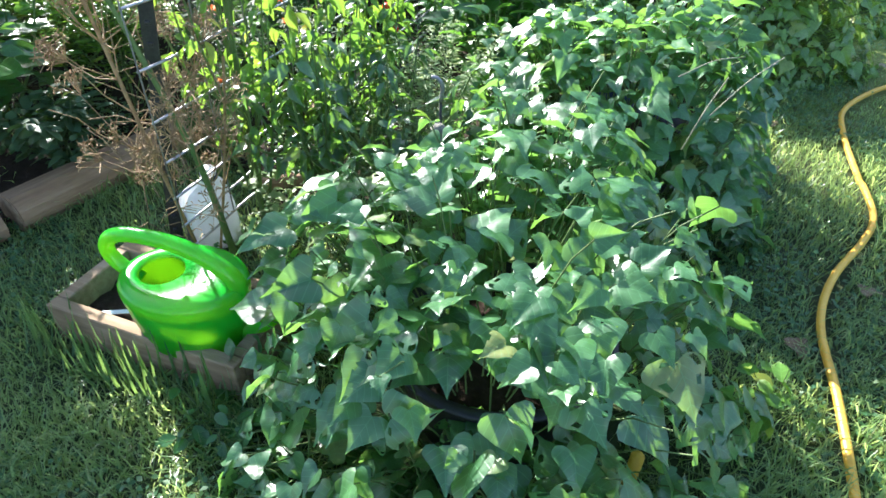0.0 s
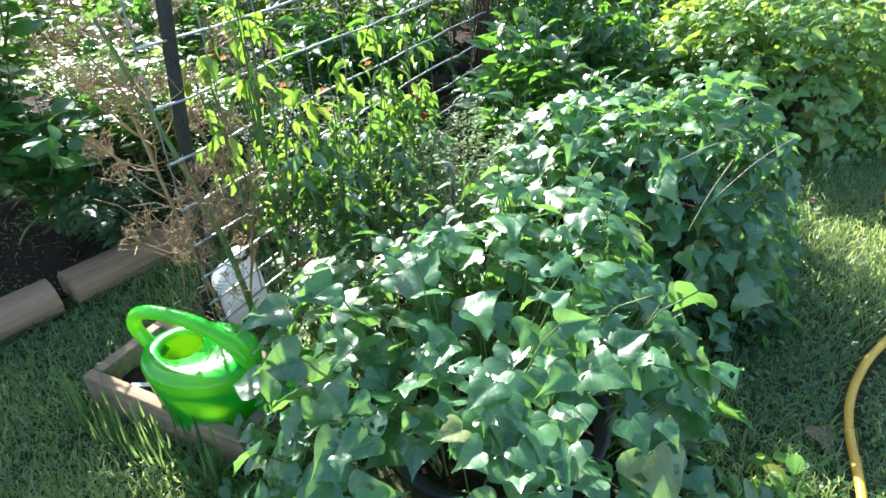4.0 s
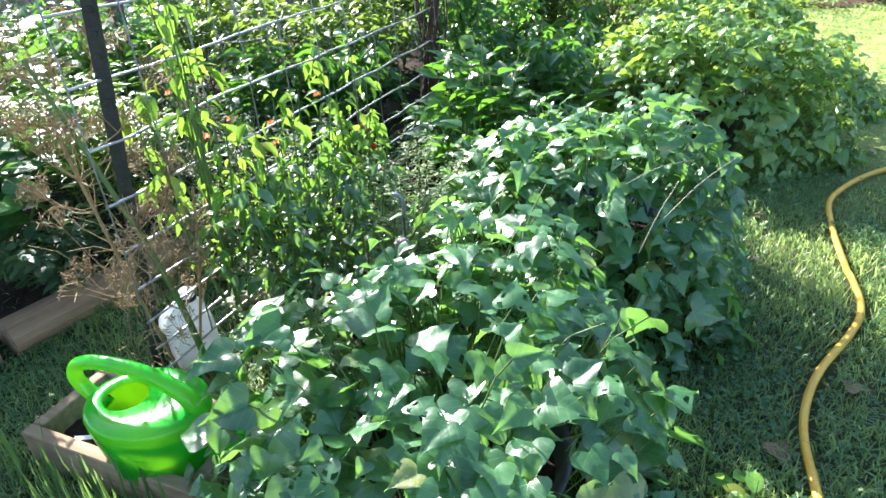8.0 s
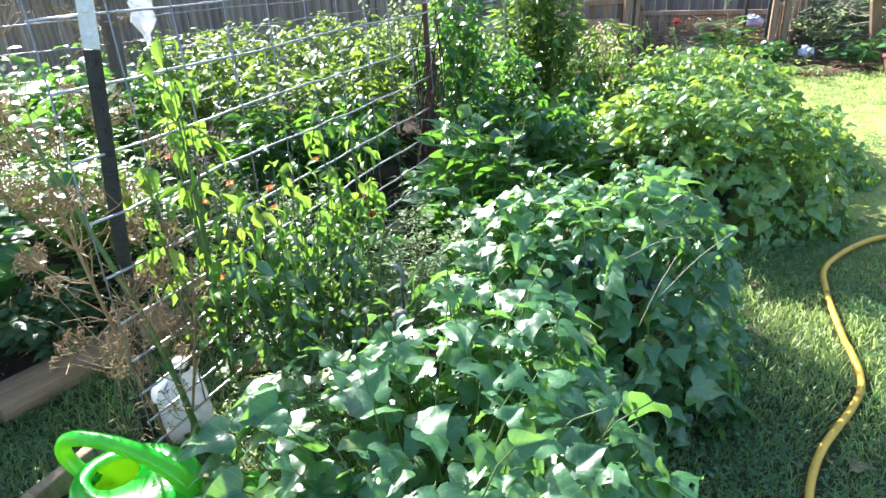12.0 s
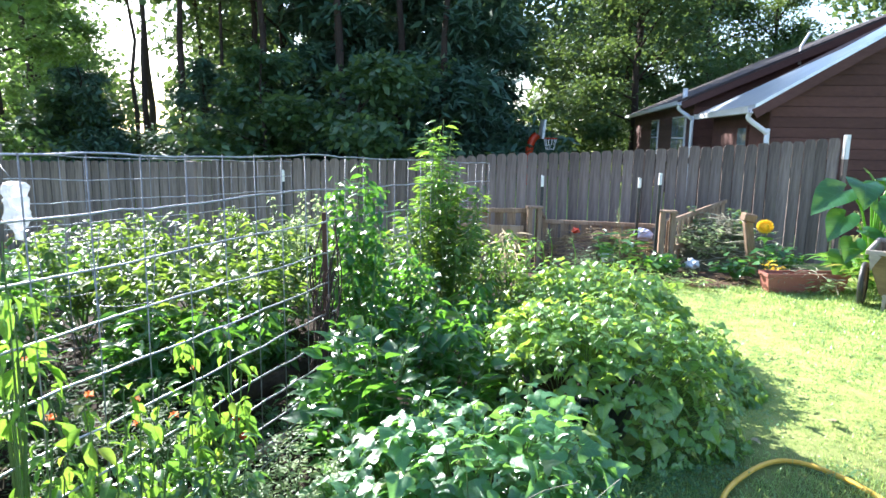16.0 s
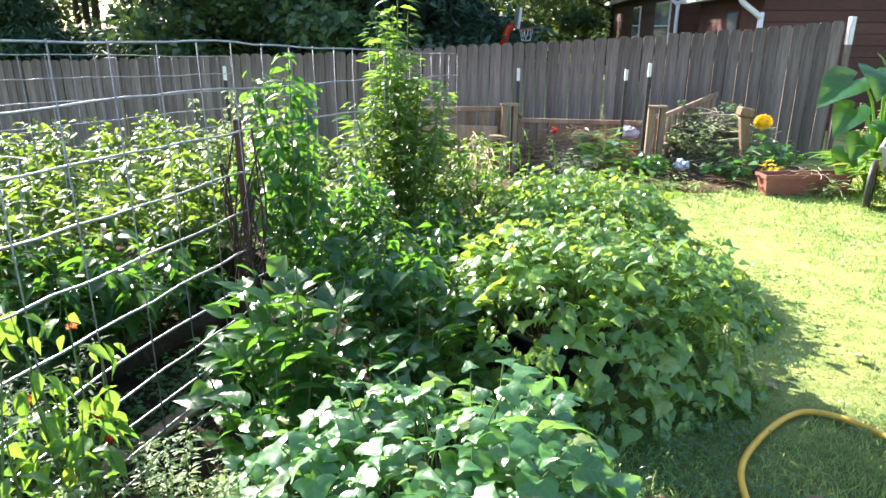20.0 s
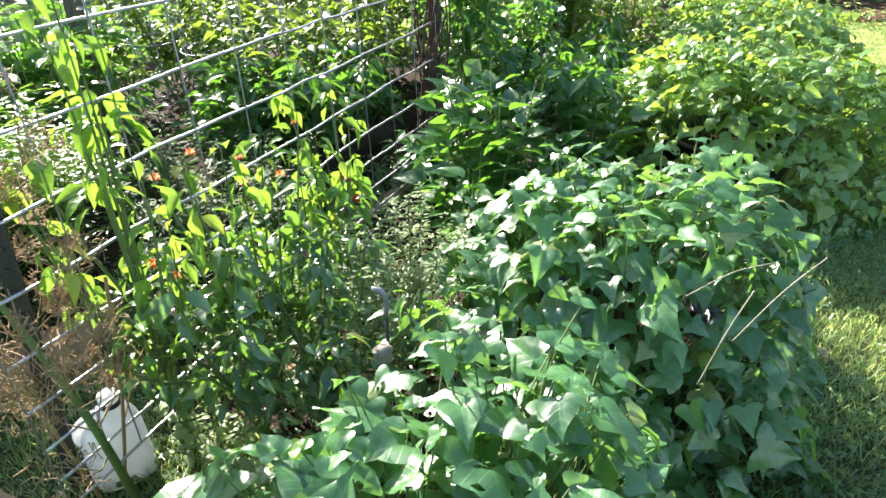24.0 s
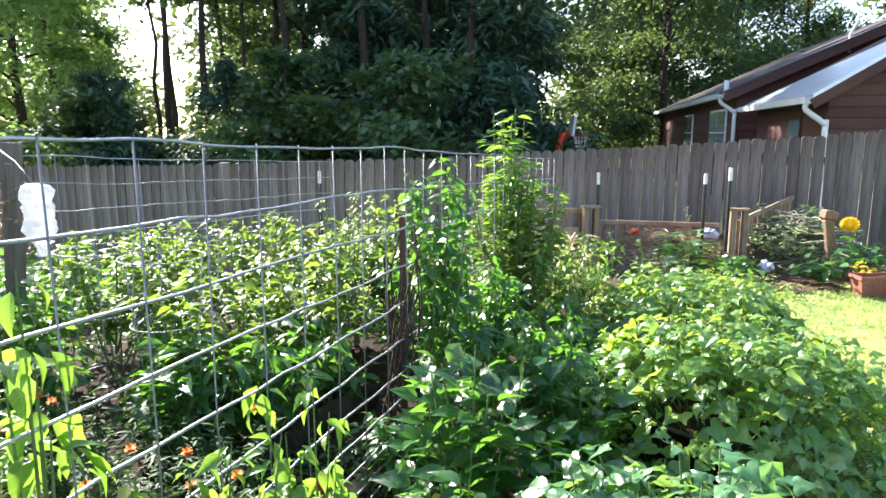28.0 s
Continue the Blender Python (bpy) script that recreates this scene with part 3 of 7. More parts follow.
    box("soffit", (over, depth, 0.02), m @ pose(-over / 2, depth / 2, eave_z - 0.06), SIDING, house, 0.0)
    pts = [(-over - 0.03, -0.12, eave_z - 0.1), (-over - 0.03, -0.12, eave_z - 0.2), (-0.09, -0.1, eave_z - 0.42), (-0.06, -0.08, eave_z - 0.6), (-0.06, -0.08, eave_z - 3.0)]
    tube("downspout", [m @ Vector(p) for p in smooth_path(pts, 4)], 0.045, GUTTER, house, 8)
    return m


def build_house():
    house = thing("house", "dark brown lap-sided house with metal roof and white gutters", "house")
    m2 = house_block(house, (5.55, 11.82), 1.97, 7.5, 4.4, 0.62, ROOF)
    m1 = house_block(house, (5.92, 16.56), 2.30, 10.0, 13.5, 0.44, SHINGLE)
    for y, w, z in ((1.9, 2.0, 1.42), (6.6, 1.5, 1.42)):
        win = box("window", (0.06, w, 1.15), m1 @ pose(-0.03, y, z), GUTTER, house, 0.01, "white-framed sash window")
        for k in (-1, 1):
            for r in (-1, 1):
                box("pane", (0.02, w / 2 - 0.06, 0.5), m1 @ pose(-0.06, y + k * w / 4, z + r * 0.27), GLASS, win, 0.0)
    vent = box("small_window", (0.05, 0.75, 0.5), m2 @ pose(-0.03, 1.6, 1.45), SIDING, house, 0.006)
    box("pane", (0.02, 0.62, 0.38), m2 @ pose(-0.05, 1.6, 1.45), GLASS, vent, 0.0)
    m = m1 @ pose(2.2, -0.1, 3.55)
    tube("roof_antenna", [m @ Vector(p) for p in ((0, 0, -0.4), (0.0, 0, 0.0), (0.15, 0, 0.3))], 0.03, GUTTER, house, 6)
    tube("vent_pipe", [m1 @ Vector(p) for p in ((-0.2, 0.3, 2.2), (-0.2, 0.3, 2.62))], 0.06, GUTTER, house, 8)


build_house()

# ---- welded wire panels ----
def wire_panel(name, line, top, rows, label, stays=None):
    """A welded stock panel along a bent line: line of (x, y, top z); rows are drops from the top wire."""
    p = thing(name, label, "wire panel")
    pts = [Vector(q) for q in line]
    lens = [0.0]
    for a, b in zip(pts, pts[1:]):
        lens.append(lens[-1] + (b - a).length)

    def at(s):
        return Vector([float(np.interp(s, lens, [q[i] for q in pts])) for i in range(3)])
    total = lens[-1]
    rng = random.Random(7)
    for dr in rows:
        path = []
        for i in range(41):
            q = at(total * i / 40)
            path.append(q + Vector((rng.uniform(-.002, .002), rng.uniform(-.002, .002), -dr + rng.uniform(-.004, .004) + 0.004 * math.sin(i * 0.5 + dr * 9))))
        tube("horizontal_wire", path, 0.0036, WIRE, p, 6)
    n = round(total / 0.203)
    for k in range(n + 1):
        q = at(total * k / n)
        lean = rng.uniform(-0.008, 0.008)
        tube("stay_wire", [q + Vector((0.004, 0, 0.004)), q + Vector((0.004 + lean, lean, -rows[-1] / 2)), q + Vector((0.004, 0, -rows[-1]))], 0.0021, WIRE_DULL, p, 6)
    return p


ROWS_PANEL = [0, 0.153, 0.305, 0.457, 0.609, 0.76, 0.89, 1.0, 1.1, 1.19, 1.27]
P_A, P_B, P_C = Vector((-0.65, 1.46, 1.402)), Vector((-0.10, 3.48, 1.336)), Vector((0.80, 6.10, 1.20))
wire_panel("wire_panel", [P_A, P_B, P_C], 0, ROWS_PANEL, "galvanised welded wire panel holding up pepper plants")
wire_panel("wire_panel", [Vector((-2.75, 2.75, 1.38)), Vector((-2.05, 5.0, 1.24)), Vector((-1.25, 7.45, 1.12))], 0, ROWS_PANEL, "galvanised welded wire panel behind the tomato bed")


def t_post(x, y, top, white, base=None, lean=(0, 0), label="dark steel T-post with a white-painted top"):
    """A studded T-section post."""
    base = gz(x, y) - 0.1 if base is None else base
    h = top - base
    p = thing("steel_post", label, "post", "steel posts", pose(x, y, base, lean[0], lean[1], 15))

    def section(name, z0, z1, material):
        bm = bmesh.new()
        add_box(bm, (0.036, 0.006, z1 - z0), pose(0, 0, (z0 + z1) / 2), 0.001)
        add_box(bm, (0.006, 0.034, z1 - z0), pose(0, 0.0175, (z0 + z1) / 2), 0.001)
        z = z0 + 0.03
        while z < z1 - 0.02:
            add_box(bm, (0.014, 0.008, 0.012), pose(0, -0.006, z), 0.002)
            z += 0.054
        part(name, bm, material, p)
    section("shaft", 0, h - white, POST_DARK)
    section("painted_top", h - white + 0.002, h, POST_WHITE)
    return p


t_post(-0.785, 1.612, 1.385, 0.19, base=-0.05, lean=(5.15, 8.3), label="dark steel T-post with a white top beside the wire panel")
t_post(1.545, 8.14, 0.98, 0.13)
t_post(2.76, 7.62, 1.06, 0.13)
t_post(2.63, 7.95, 0.98, 0.11)
t_post(-1.52, 8.18, 0.99, 0.14)
box("wood_post", (0.09, 0.09, 1.7), pose(-2.15, 7.0, 0.28), FENCE)
tag(bpy.data.objects["wood_post"], "grey weathered square wooden post behind the tomato bed", "post")

# ---- sweet potato mounds in tubs ----
TUB = surface("black_tub", [(0.3, (0.012, 0.013, 0.016)), (0.7, (0.03, 0.033, 0.04))], 6, 80, 0.45, 0.1, 0.002)
TUB_BLUE = surface("blue_tub", [(0.3, (0.005, 0.01, 0.06)), (0.7, (0.01, 0.02, 0.12))], 6, 80, 0.4, 0.1, 0.002)


def lathe(name, profile, material, parent=None, sides=32, m=None, label="", sx=1.0):
    """A turned form from (radius, z)."""
    bm = bmesh.new()
    rings = []
    for r, z in profile:
        rings.append([bm.verts.new((r * math.cos(2 * math.pi * k / sides) * sx, r * math.sin(2 * math.pi * k / sides), z)) for k in range(sides)] if r > 1e-5 else [bm.verts.new((0, 0, z))])
    for a, b in zip(rings, rings[1:]):
        for k in range(sides):
            j = (k + 1) % sides
            if len(a) == 1 and len(b) == 1:
                continue
            if len(a) == 1:
                bm.faces.new((a[0], b[k], b[j]))
            elif len(b) == 1:
                bm.faces.new((a[k], b[0], a[j]))
            else:
                bm.faces.new((a[k], b[k], b[j], a[j]))
    if m is not None:
        bm.transform(m)
    return part(name, bm, material, parent, label, True)


def tub(x, y, r, h, material, label, handles=True):
    t = thing("tub", label, "tub", "planting tubs", pose(x, y, gz(x, y) - 0.01))
    w = 0.006
    lathe("shell", [(0.0, 0), (r * 0.82, 0), (r, h), (r + 0.018, h), (r + 0.018, h + 0.012), (r - w, h + 0.012), (r * 0.82 - w, 0.02), (0.0, 0.02)], material, t)
    lathe("soil", [(0, h - 0.045), (r * 0.5, h - 0.04), (r - 0.014, h - 0.05)], SOIL, t, 24)


def mound_poses(rng, n, cx, cy, rx, ry, h, low, size, droop=1.0, out_bias=0.0, flat=2.4):
    """Leaf places over a mound whose skirt hangs towards the ground."""
    pos, tip, nor, siz = [], [], [], []
    while len(pos) < n:
        a = rng.uniform(0, 2 * math.pi)
        u = math.sqrt(rng.uniform(0, 1)) ** (1 - out_bias)
        lump = 1 + 0.16 * noise.noise(Vector((math.cos(a) * 1.6 + cx * 3, math.sin(a) * 1.6 + cy * 3, 0.3)))
        x, y = cx + rx * lump * u * math.cos(a), cy + ry * lump * u * math.sin(a)
        crown = h * (1 - u ** flat) + low * u ** flat
        crown += 0.075 * noise.noise(Vector((x * 3.1, y * 3.1, 1.7))) + 0.03 * noise.noise(Vector((x * 9, y * 9, 4)))
        depth = abs(rng.gauss(0, 0.065)) + (rng.uniform(0, crown - gz(x, y)) * 0.75 if u > 0.72 and rng.random() < 0.55 else 0)
        if rng.random() < 0.22:
            depth += rng.uniform(0.04, 0.2)
        if u < 0.85 and rng.random() < 0.14:
            depth = -rng.uniform(0.0, 0.075)
        z = max(gz(x, y) + 0.03, crown - depth)
        out = Vector((math.cos(a), math.sin(a), 0))
        steep = min(1.0, u ** 3.0 * 1.1)
        n_ = Vector((0, 0, 1)) * (1.05 - 0.62 * steep * droop) + out * 0.85 * steep
        n_ += Vector((rng.gauss(0, 0.5), rng.gauss(0, 0.5), 0.1))
        b = a + rng.gauss(0, 1.0)
        d = Vector((math.cos(b), math.sin(b), 0.08 - 0.85 * steep * droop + rng.gauss(0, 0.34)))
        pos.append((x, y, z))
        tip.append(tuple(d))
        nor.append(tuple(n_.normalized()))
        siz.append((size[0] * 0.8 + (size[1] - size[0] * 0.8) * rng.random() ** 1.3) * (0.72 if depth < 0.01 else 1.0))
    return np.array(pos), np.array(tip), np.array(nor), np.array(siz)


def petioles(rng, pos, cx, cy, z0, keep=0.6, r=0.0018):
    out = []
    for p in pos:
        if rng.random() > keep:
            continue
        q = Vector(p)
        root = Vector((q.x * 0.72 + cx * 0.28 + rng.uniform(-.03, .03), q.y * 0.72 + cy * 0.28 + rng.uniform(-.03, .03), max(z0, q.z - rng.uniform(0.1, 0.22))))
        mid = (q + root) / 2 + Vector((0, 0, 0.02))
        out.append(([root, mid, q], r))
    return out


def potato_mound(cx, cy, rx, ry, h, low, n_obj, n_mass, size, seed, label, material_o, material_j, lobes=(), shapes=HEARTS, **kw):
    rng = random.Random(seed)
    p = thing("sweet_potato_plant", label, "sweet potato", "sweet potato plants", pose(0, 0, 0))
    if n_obj:
        a = mound_poses(rng, n_obj, cx, cy, rx, ry, h, low, size, **kw)
        leaf_objects("leaf", *a, shapes, material_o, p)
        st = petioles(rng, a[0], cx, cy, 0.05, 0.8)
    else:
        st = []
    if n_mass:
        b = mound_poses(rng, n_mass, cx, cy, rx * 0.98, ry * 0.98, h - 0.03, low, size, **kw)
        for lx, ly, lrx, lry, lh, ln in lobes:
            q = mound_poses(rng, ln, lx, ly, lrx, lry, lh, low, size, **kw)
            b = [np.concatenate((i, j)) for i, j in zip(b, q)]
            st += petioles(rng, q[0], lx, ly, 0.05, 0.5)
        order = np.random.default_rng(seed).permutation(len(b[0]))
        b = [i[order] for i in b]
        n_mass = len(order)
        third = n_mass // 3
        for k in range(3):
            sl = slice(k * third, (k + 1) * third)
            leaves("foliage", b[0][sl], b[1][sl], b[2][sl], b[3][sl], shapes[(0, 2, 3)[k]], material_j, p, "stuff")
        st += petioles(rng, b[0], cx, cy, 0.05, 0.35)
    tubes("vine_tangle", st, STEM, p, 4)["kind"] = "stuff"
    return p


tub(0.22, 1.14, 0.24, 0.24, TUB, "round black plastic tub full of soil under vines")
tub(0.60, 2.20, 0.23, 0.22, TUB_BLUE, "round blue plastic tub hidden by sweet potato vines")
tub(1.15, 3.48, 0.28, 0.26, TUB, "round black plastic tub hidden by sweet potato vines")
potato_mound(0.19, 1.11, 0.58, 0.52, 0.56, 0.08, 300, 480, (0.056, 0.108), 11, "dark green sweet potato vine spilling over a tub, leaves nibbled", SWEET, SWEET_J, lobes=((0.27, 1.46, 0.40, 0.30, 0.57, 220), (-0.14, 0.86, 0.26, 0.2, 0.15, 70), (0.22, 0.80, 0.34, 0.18, 0.22, 90)), flat=5.0)
potato_mound(0.60, 2.17, 0.52, 0.47, 0.63, 0.08, 300, 560, (0.055, 0.106), 12, "leafy sweet potato vine covering a blue tub", SWEET, SWEET_J, lobes=((0.62, 1.84, 0.40, 0.2, 0.36, 200), (0.2, 2.2, 0.2, 0.3, 0.42, 110)), shapes=ANGLED_LEAVES, flat=4.5)
potato_mound(1.20, 3.50, 0.70, 0.60, 0.60, 0.10, 300, 1500, (0.048, 0.092), 13, "bright yellow-green vine heaped over a black tub", CUKE, CUKE_J, flat=4.5)
potato_mound(1.50, 4.80, 0.74, 0.58, 0.55, 0.10, 0, 1900, (0.048, 0.085), 14, "bright green vine heap near the compost bins", CUKE_J, CUKE_J, flat=5.0)
potato_mound(1.85, 4.28, 0.50, 0.72, 0.34, 0.06, 0, 1100, (0.045, 0.085), 15, "low green vine trailing onto the lawn", CUKE_J, CUKE_J, flat=3.5)

# ---- trees ----
def tree(x, y, h, spread, seed, kind, label, crown_from=0.25, n=2600, card=0.3, lean=0.0, trunk_r=0.16):
    """A tapered trunk with limbs and a crown of many small leaves in uneven clusters."""
    rng = random.Random(seed)
    z0 = gz(x, y) - 0.1
    t = thing("tree", label, "tree", "trees beyond the fence", pose(x, y, z0))
    top = Vector((lean * h, 0, h * 0.97))
    spine = [Vector((lean * h * k / 8 + rng.uniform(-.08, .08), rng.uniform(-.08, .08), h * 0.97 * k / 8)) for k in range(9)]
    tubes("trunk", [(spine, [trunk_r * (1 - 0.85 * k / 8) for k in range(9)])], BARK, t, 8)
    limbs, tips = [], []
    nl = 16 if kind != "pine" else 26
    for k in range(nl):
        f = crown_from + (0.97 - crown_from) * (k + rng.random()) / nl
        i = min(7, int(f * 8))
        root = spine[i].lerp(spine[i + 1], f * 8 - i)
        a = rng.uniform(0, 2 * math.pi)
        if kind == "pine":
            ln = spread * (1.05 - f) * rng.uniform(0.7, 1.25) + 0.3
            up = rng.uniform(-0.15, 0.25)
        else:
            ln = spread * math.sin(math.pi * min(0.95, 0.25 + 0.7 * (f - crown_from) / (1 - crown_from))) * rng.uniform(0.6, 1.2)
            up = rng.uniform(0.1, 0.7)
        end = root + Vector((math.cos(a), math.sin(a), up)) * ln
        mid = root.lerp(end, 0.5) + Vector((0, 0, 0.08 * ln))
        limbs.append(([root, mid, end], [trunk_r * 0.3, trunk_r * 0.18, 0.012]))
        tips += [(mid, ln * 0.32), (root.lerp(end, 0.78), ln * 0.3), (end, ln * 0.28)]
    for pts, rad in limbs:
        tubes("limb", [(pts, rad)], BARK, t, 5)
    pos, tip, nor, siz = [], [], [], []
    per = n // len(tips)
    for c, r in tips:
        for _ in range(per):
            v = Vector((rng.gauss(0, 1), rng.gauss(0, 1), rng.gauss(0, 0.55))) * r * 0.75
            pos.append(tuple(c + v))
            tip.append((rng.gauss(0, 1), rng.gauss(0, 1), rng.gauss(-0.3, 0.5)))
            nor.append((rng.gauss(0, 0.5), rng.gauss(0, 0.5), 1.0))
            siz.append(card * rng.uniform(0.6, 1.3))
    m = {"pine": PINE, "leafy": TREE_LEAF, "bright": BRIGHT_TREE}[kind]
    leaves("crown", pos, tip, nor, siz, CARD if kind != "pine" else NEEDLE, m, t, "stuff", False)
    return t


def build_woods():
    rng = random.Random(21)
    k = 0
    # a belt of dark pines behind the fence, with gaps towards the left
    for x, y, h, kind in ((-15.5, 24, 11.5, "bright"), (-6.2, 27, 14, "leafy"), (-3.6, 24, 13, "pine"), (-1.6, 27, 14, "pine"), (0.6, 24, 13, "pine"),
                          (0.9, 28, 14, "pine"), (8.6, 31, 13, "leafy"), (10.0, 36, 15, "leafy"), (10.5, 40, 15, "leafy"), (14, 37, 12, "leafy"), (18, 38, 13, "leafy"),
                          (-2.6, 31, 14, "pine"), (1.6, 33, 15, "pine"), (-18, 30, 14, "bright"), (-5.0, 34, 15, "pine"), (12.5, 45, 14, "leafy"), (12.5, 48, 14, "leafy"),
                          (-22, 36, 14, "leafy"), (-9, 40, 15, "pine")):
        k += 1
        tree(x, y, h, 2.6 if kind == "pine" else 3.2, 100 + k, kind, {"pine": "tall dark pine beyond the fence", "leafy": "dark leafy tree beyond the fence", "bright": "sunlit leafy tree beyond the fence"}[kind],
             0.03 if kind == "pine" else 0.06, 20000 if kind == "pine" else 20000, 0.48 if kind == "pine" else 0.2, rng.uniform(-0.02, 0.02), 0.2)
    for x, y, h in ((-8.2, 22, 10.3), (-7.3, 23, 10.5), (-9.0, 26, 11), (-5.6, 22.5, 10.5), (-10.6, 24, 10.5), (-4.9, 26, 12), (0.1, 21.5, 13), (-9.6, 22.5, 12), (-8.6, 27, 13), (-11.4, 27, 12), (-6.5, 24.5, 12), (-3.0, 21.8, 13), (-1.4, 22.6, 13), (-10.2, 30, 14), (-7.7, 30, 14)):
        k += 1
        tree(x, y, h, 2.0, 100 + k, "leafy", "bare-trunked tree beyond the fence", 0.6, 2600, 0.22, rng.uniform(-0.03, 0.03), rng.uniform(0.09, 0.19))


build_woods()


def far_woods():
    """The mass of foliage behind the nearer trees, with ragged gaps towards the sky."""
    rng = random.Random(8)
    pos, tip, nor, siz = [], [], [], []
    while len(pos) < 90000:
        x, y = rng.uniform(-34, 46), rng.uniform(42, 58)
        z = rng.uniform(-1.5, 17)
        g = noise.noise(Vector((x * 0.16, y * 0.1, z * 0.2)))
        gap = 0.8 * math.exp(-((x + 21.6) / 2.6) ** 2) + 0.5 * math.exp(-((x - 26) / 4) ** 2) * (z > 8) + 0.5 * math.exp(-((x - 5.6) / 1.6) ** 2 - ((z - 5) / 1.8) ** 2)
        if g < -0.12 + gap * (1.4 if z > 1 else 0.3) - (0.25 if z < 5 else 0) or z > 13 + 5 * noise.noise(Vector((x * 0.2, 0, 0))):
            continue
        pos.append((x, y, z))
        tip.append((rng.gauss(0, 1), rng.gauss(0, 1), rng.gauss(-0.3, 0.6)))
        nor.append((rng.gauss(0, 0.6), rng.gauss(0, 0.6) - 0.4, 1.0))
        siz.append(rng.uniform(0.3, 0.75))
    tag(leaves("far_woods", pos, tip, nor, siz, CARD, TREE_LEAF, None, "", False), "dense dark woods behind the houses", "woods", "", "stuff")
    # understorey right behind the fence
    rng = random.Random(19)
    for k in range(22):
        s = rng.uniform(-1, 17)
        p = FENCE_END + FENCE_DIR * s + Vector((0, rng.uniform(7, 13), 0))
        if p.x > 4.2 or abs(p.x - 2.6) < 3.1 or -12.0 < p.x * 24 / p.y < -8.2:
            continue
        tree(p.x, p.y, rng.uniform(3.0, 5.0), rng.uniform(1.6, 2.2), 300 + k, "leafy" if rng.random() < 0.6 else "pine", "dark understorey shrub beyond the fence", 0.02, 7000, 0.24, 0, 0.08)


far_woods()
tree(-11.2, 15.5, 7.4, 3.2, 77, "bright", "leafy tree beyond the fence with sunlit leaves", 0.12, 9000, 0.2, 0.0, 0.15)

# ---- bed plants ----
def bush(name, label, category, group, x, y, h, r, n, size, shape, material, seed, droop=0.4, low=0.15, branches=12, stem=STEM, stem_r=0.006, spread_top=1.0, sides=True):
    """A branching plant: stems fan out from the base and carry leaves along their upper lengths."""
    rng = random.Random(seed)
    z0 = gz(x, y)
    p = thing(name, label, category, group, pose(x, y, z0 - 0.005))
    stems, pos, tip, nor, siz = [], [], [], [], []
    for k in range(branches):
        a = 2 * math.pi * (k + rng.random() * 0.8) / branches
        f = rng.uniform(0.05, 0.5) * h
        top = h * rng.uniform(0.6, 1.0) if k else h
        reach = r * rng.uniform(0.35, 1.0) * (spread_top if top > 0.8 * h else 1.0) if k else r * 0.1
        root = Vector((rng.uniform(-.015, .015), rng.uniform(-.015, .015), f if k > 2 else 0))
        end = Vector((math.cos(a) * reach, math.sin(a) * reach, top))
        mid = root.lerp(end, 0.55) + Vector((math.cos(a), math.sin(a), 0)) * reach * 0.15
        path = smooth_path([root, mid, end], 4)
        stems.append((path, [stem_r * (1 - 0.75 * i / (len(path) - 1)) for i in range(len(path))]))
        for _ in range(n // branches):
            u = rng.random() ** 0.7
            i = min(len(path) - 2, int(u * (len(path) - 1)))
            c = path[i].lerp(path[i + 1], rng.random())
            if c.z < low * h:
                c = path[-1].lerp(path[-2], rng.random())
            b = rng.uniform(0, 2 * math.pi)
            out = Vector((math.cos(b), math.sin(b), 0))
            c = c + out * rng.uniform(0.2, 1.0) * size[1] * 0.5
            d = out + Vector((0, 0, 0.35 - droop * rng.uniform(0.0, 2.1)))
            nn = Vector((0, 0, 1)) + out * droop * 0.5 + sun_dir * 0.15 + Vector((rng.gauss(0, 0.5), rng.gauss(0, 0.5), 0))
            pos.append(tuple(c))
            tip.append(tuple(d))
            nor.append(tuple(nn))
            siz.append(size[0] * 0.75 + (size[1] - size[0] * 0.75) * rng.random() ** 1.4)
    for pts, rad in stems:
        tubes("stem", [(pts, rad)], stem, p, 5)
    leaves("foliage", pos, tip, nor, siz, shape, material, p, "stuff")
    return p


def pick_fruit(parent, x, y, z, r, material, name="fruit"):
    lathe(name, [(0, -r), (r * 0.7, -r * 0.7), (r, 0), (r * 0.75, r * 0.7), (0, r)], material, parent, 10, pose(x, y, z))


RED = surface("red_skin", [(0.3, (0.5, 0.03, 0.012)), (0.7, (0.65, 0.07, 0.02))], 20, 60, 0.25, 0.0)
ORANGE = leaf_mat("marigold_petal", (0.7, 0.16, 0.01), (0.85, 0.3, 0.02), True, 0.35, (0.9, 0.3, 0.02), 0.6, None, 0.2, veins=False)
YELLOW = leaf_mat("yellow_petal", (0.8, 0.5, 0.02), (0.85, 0.6, 0.05), True, 0.4, (0.9, 0.6, 0.05), 0.6, None, 0.2, veins=False)

W = "pepper plants along the wire panel"
# wilting pepper plants tied along the panel
bush("pepper_plant", "tall wilting pepper plant with hanging yellow-green leaves", "pepper plant", W, -0.56, 1.78, 1.2, 0.13, 48, (0.06, 0.1), LANCE, WILT, 31, 1.2, 0.74, 8, STEM, 0.006, 0.5)
bush("pepper_plant", "wilting pepper plant with hanging yellow-green leaves", "pepper plant", W, -0.41, 1.96, 0.78, 0.26, 190, (0.042, 0.075), LANCE, WILT, 32, 1.1, 0.35, 12)
bush("pepper_plant", "bushy pepper plant drooping over the wire panel", "pepper plant", W, -0.36, 1.80, 0.66, 0.28, 320, (0.036, 0.074), LANCE, PEPPER_S, 33, 0.8, 0.2, 14)
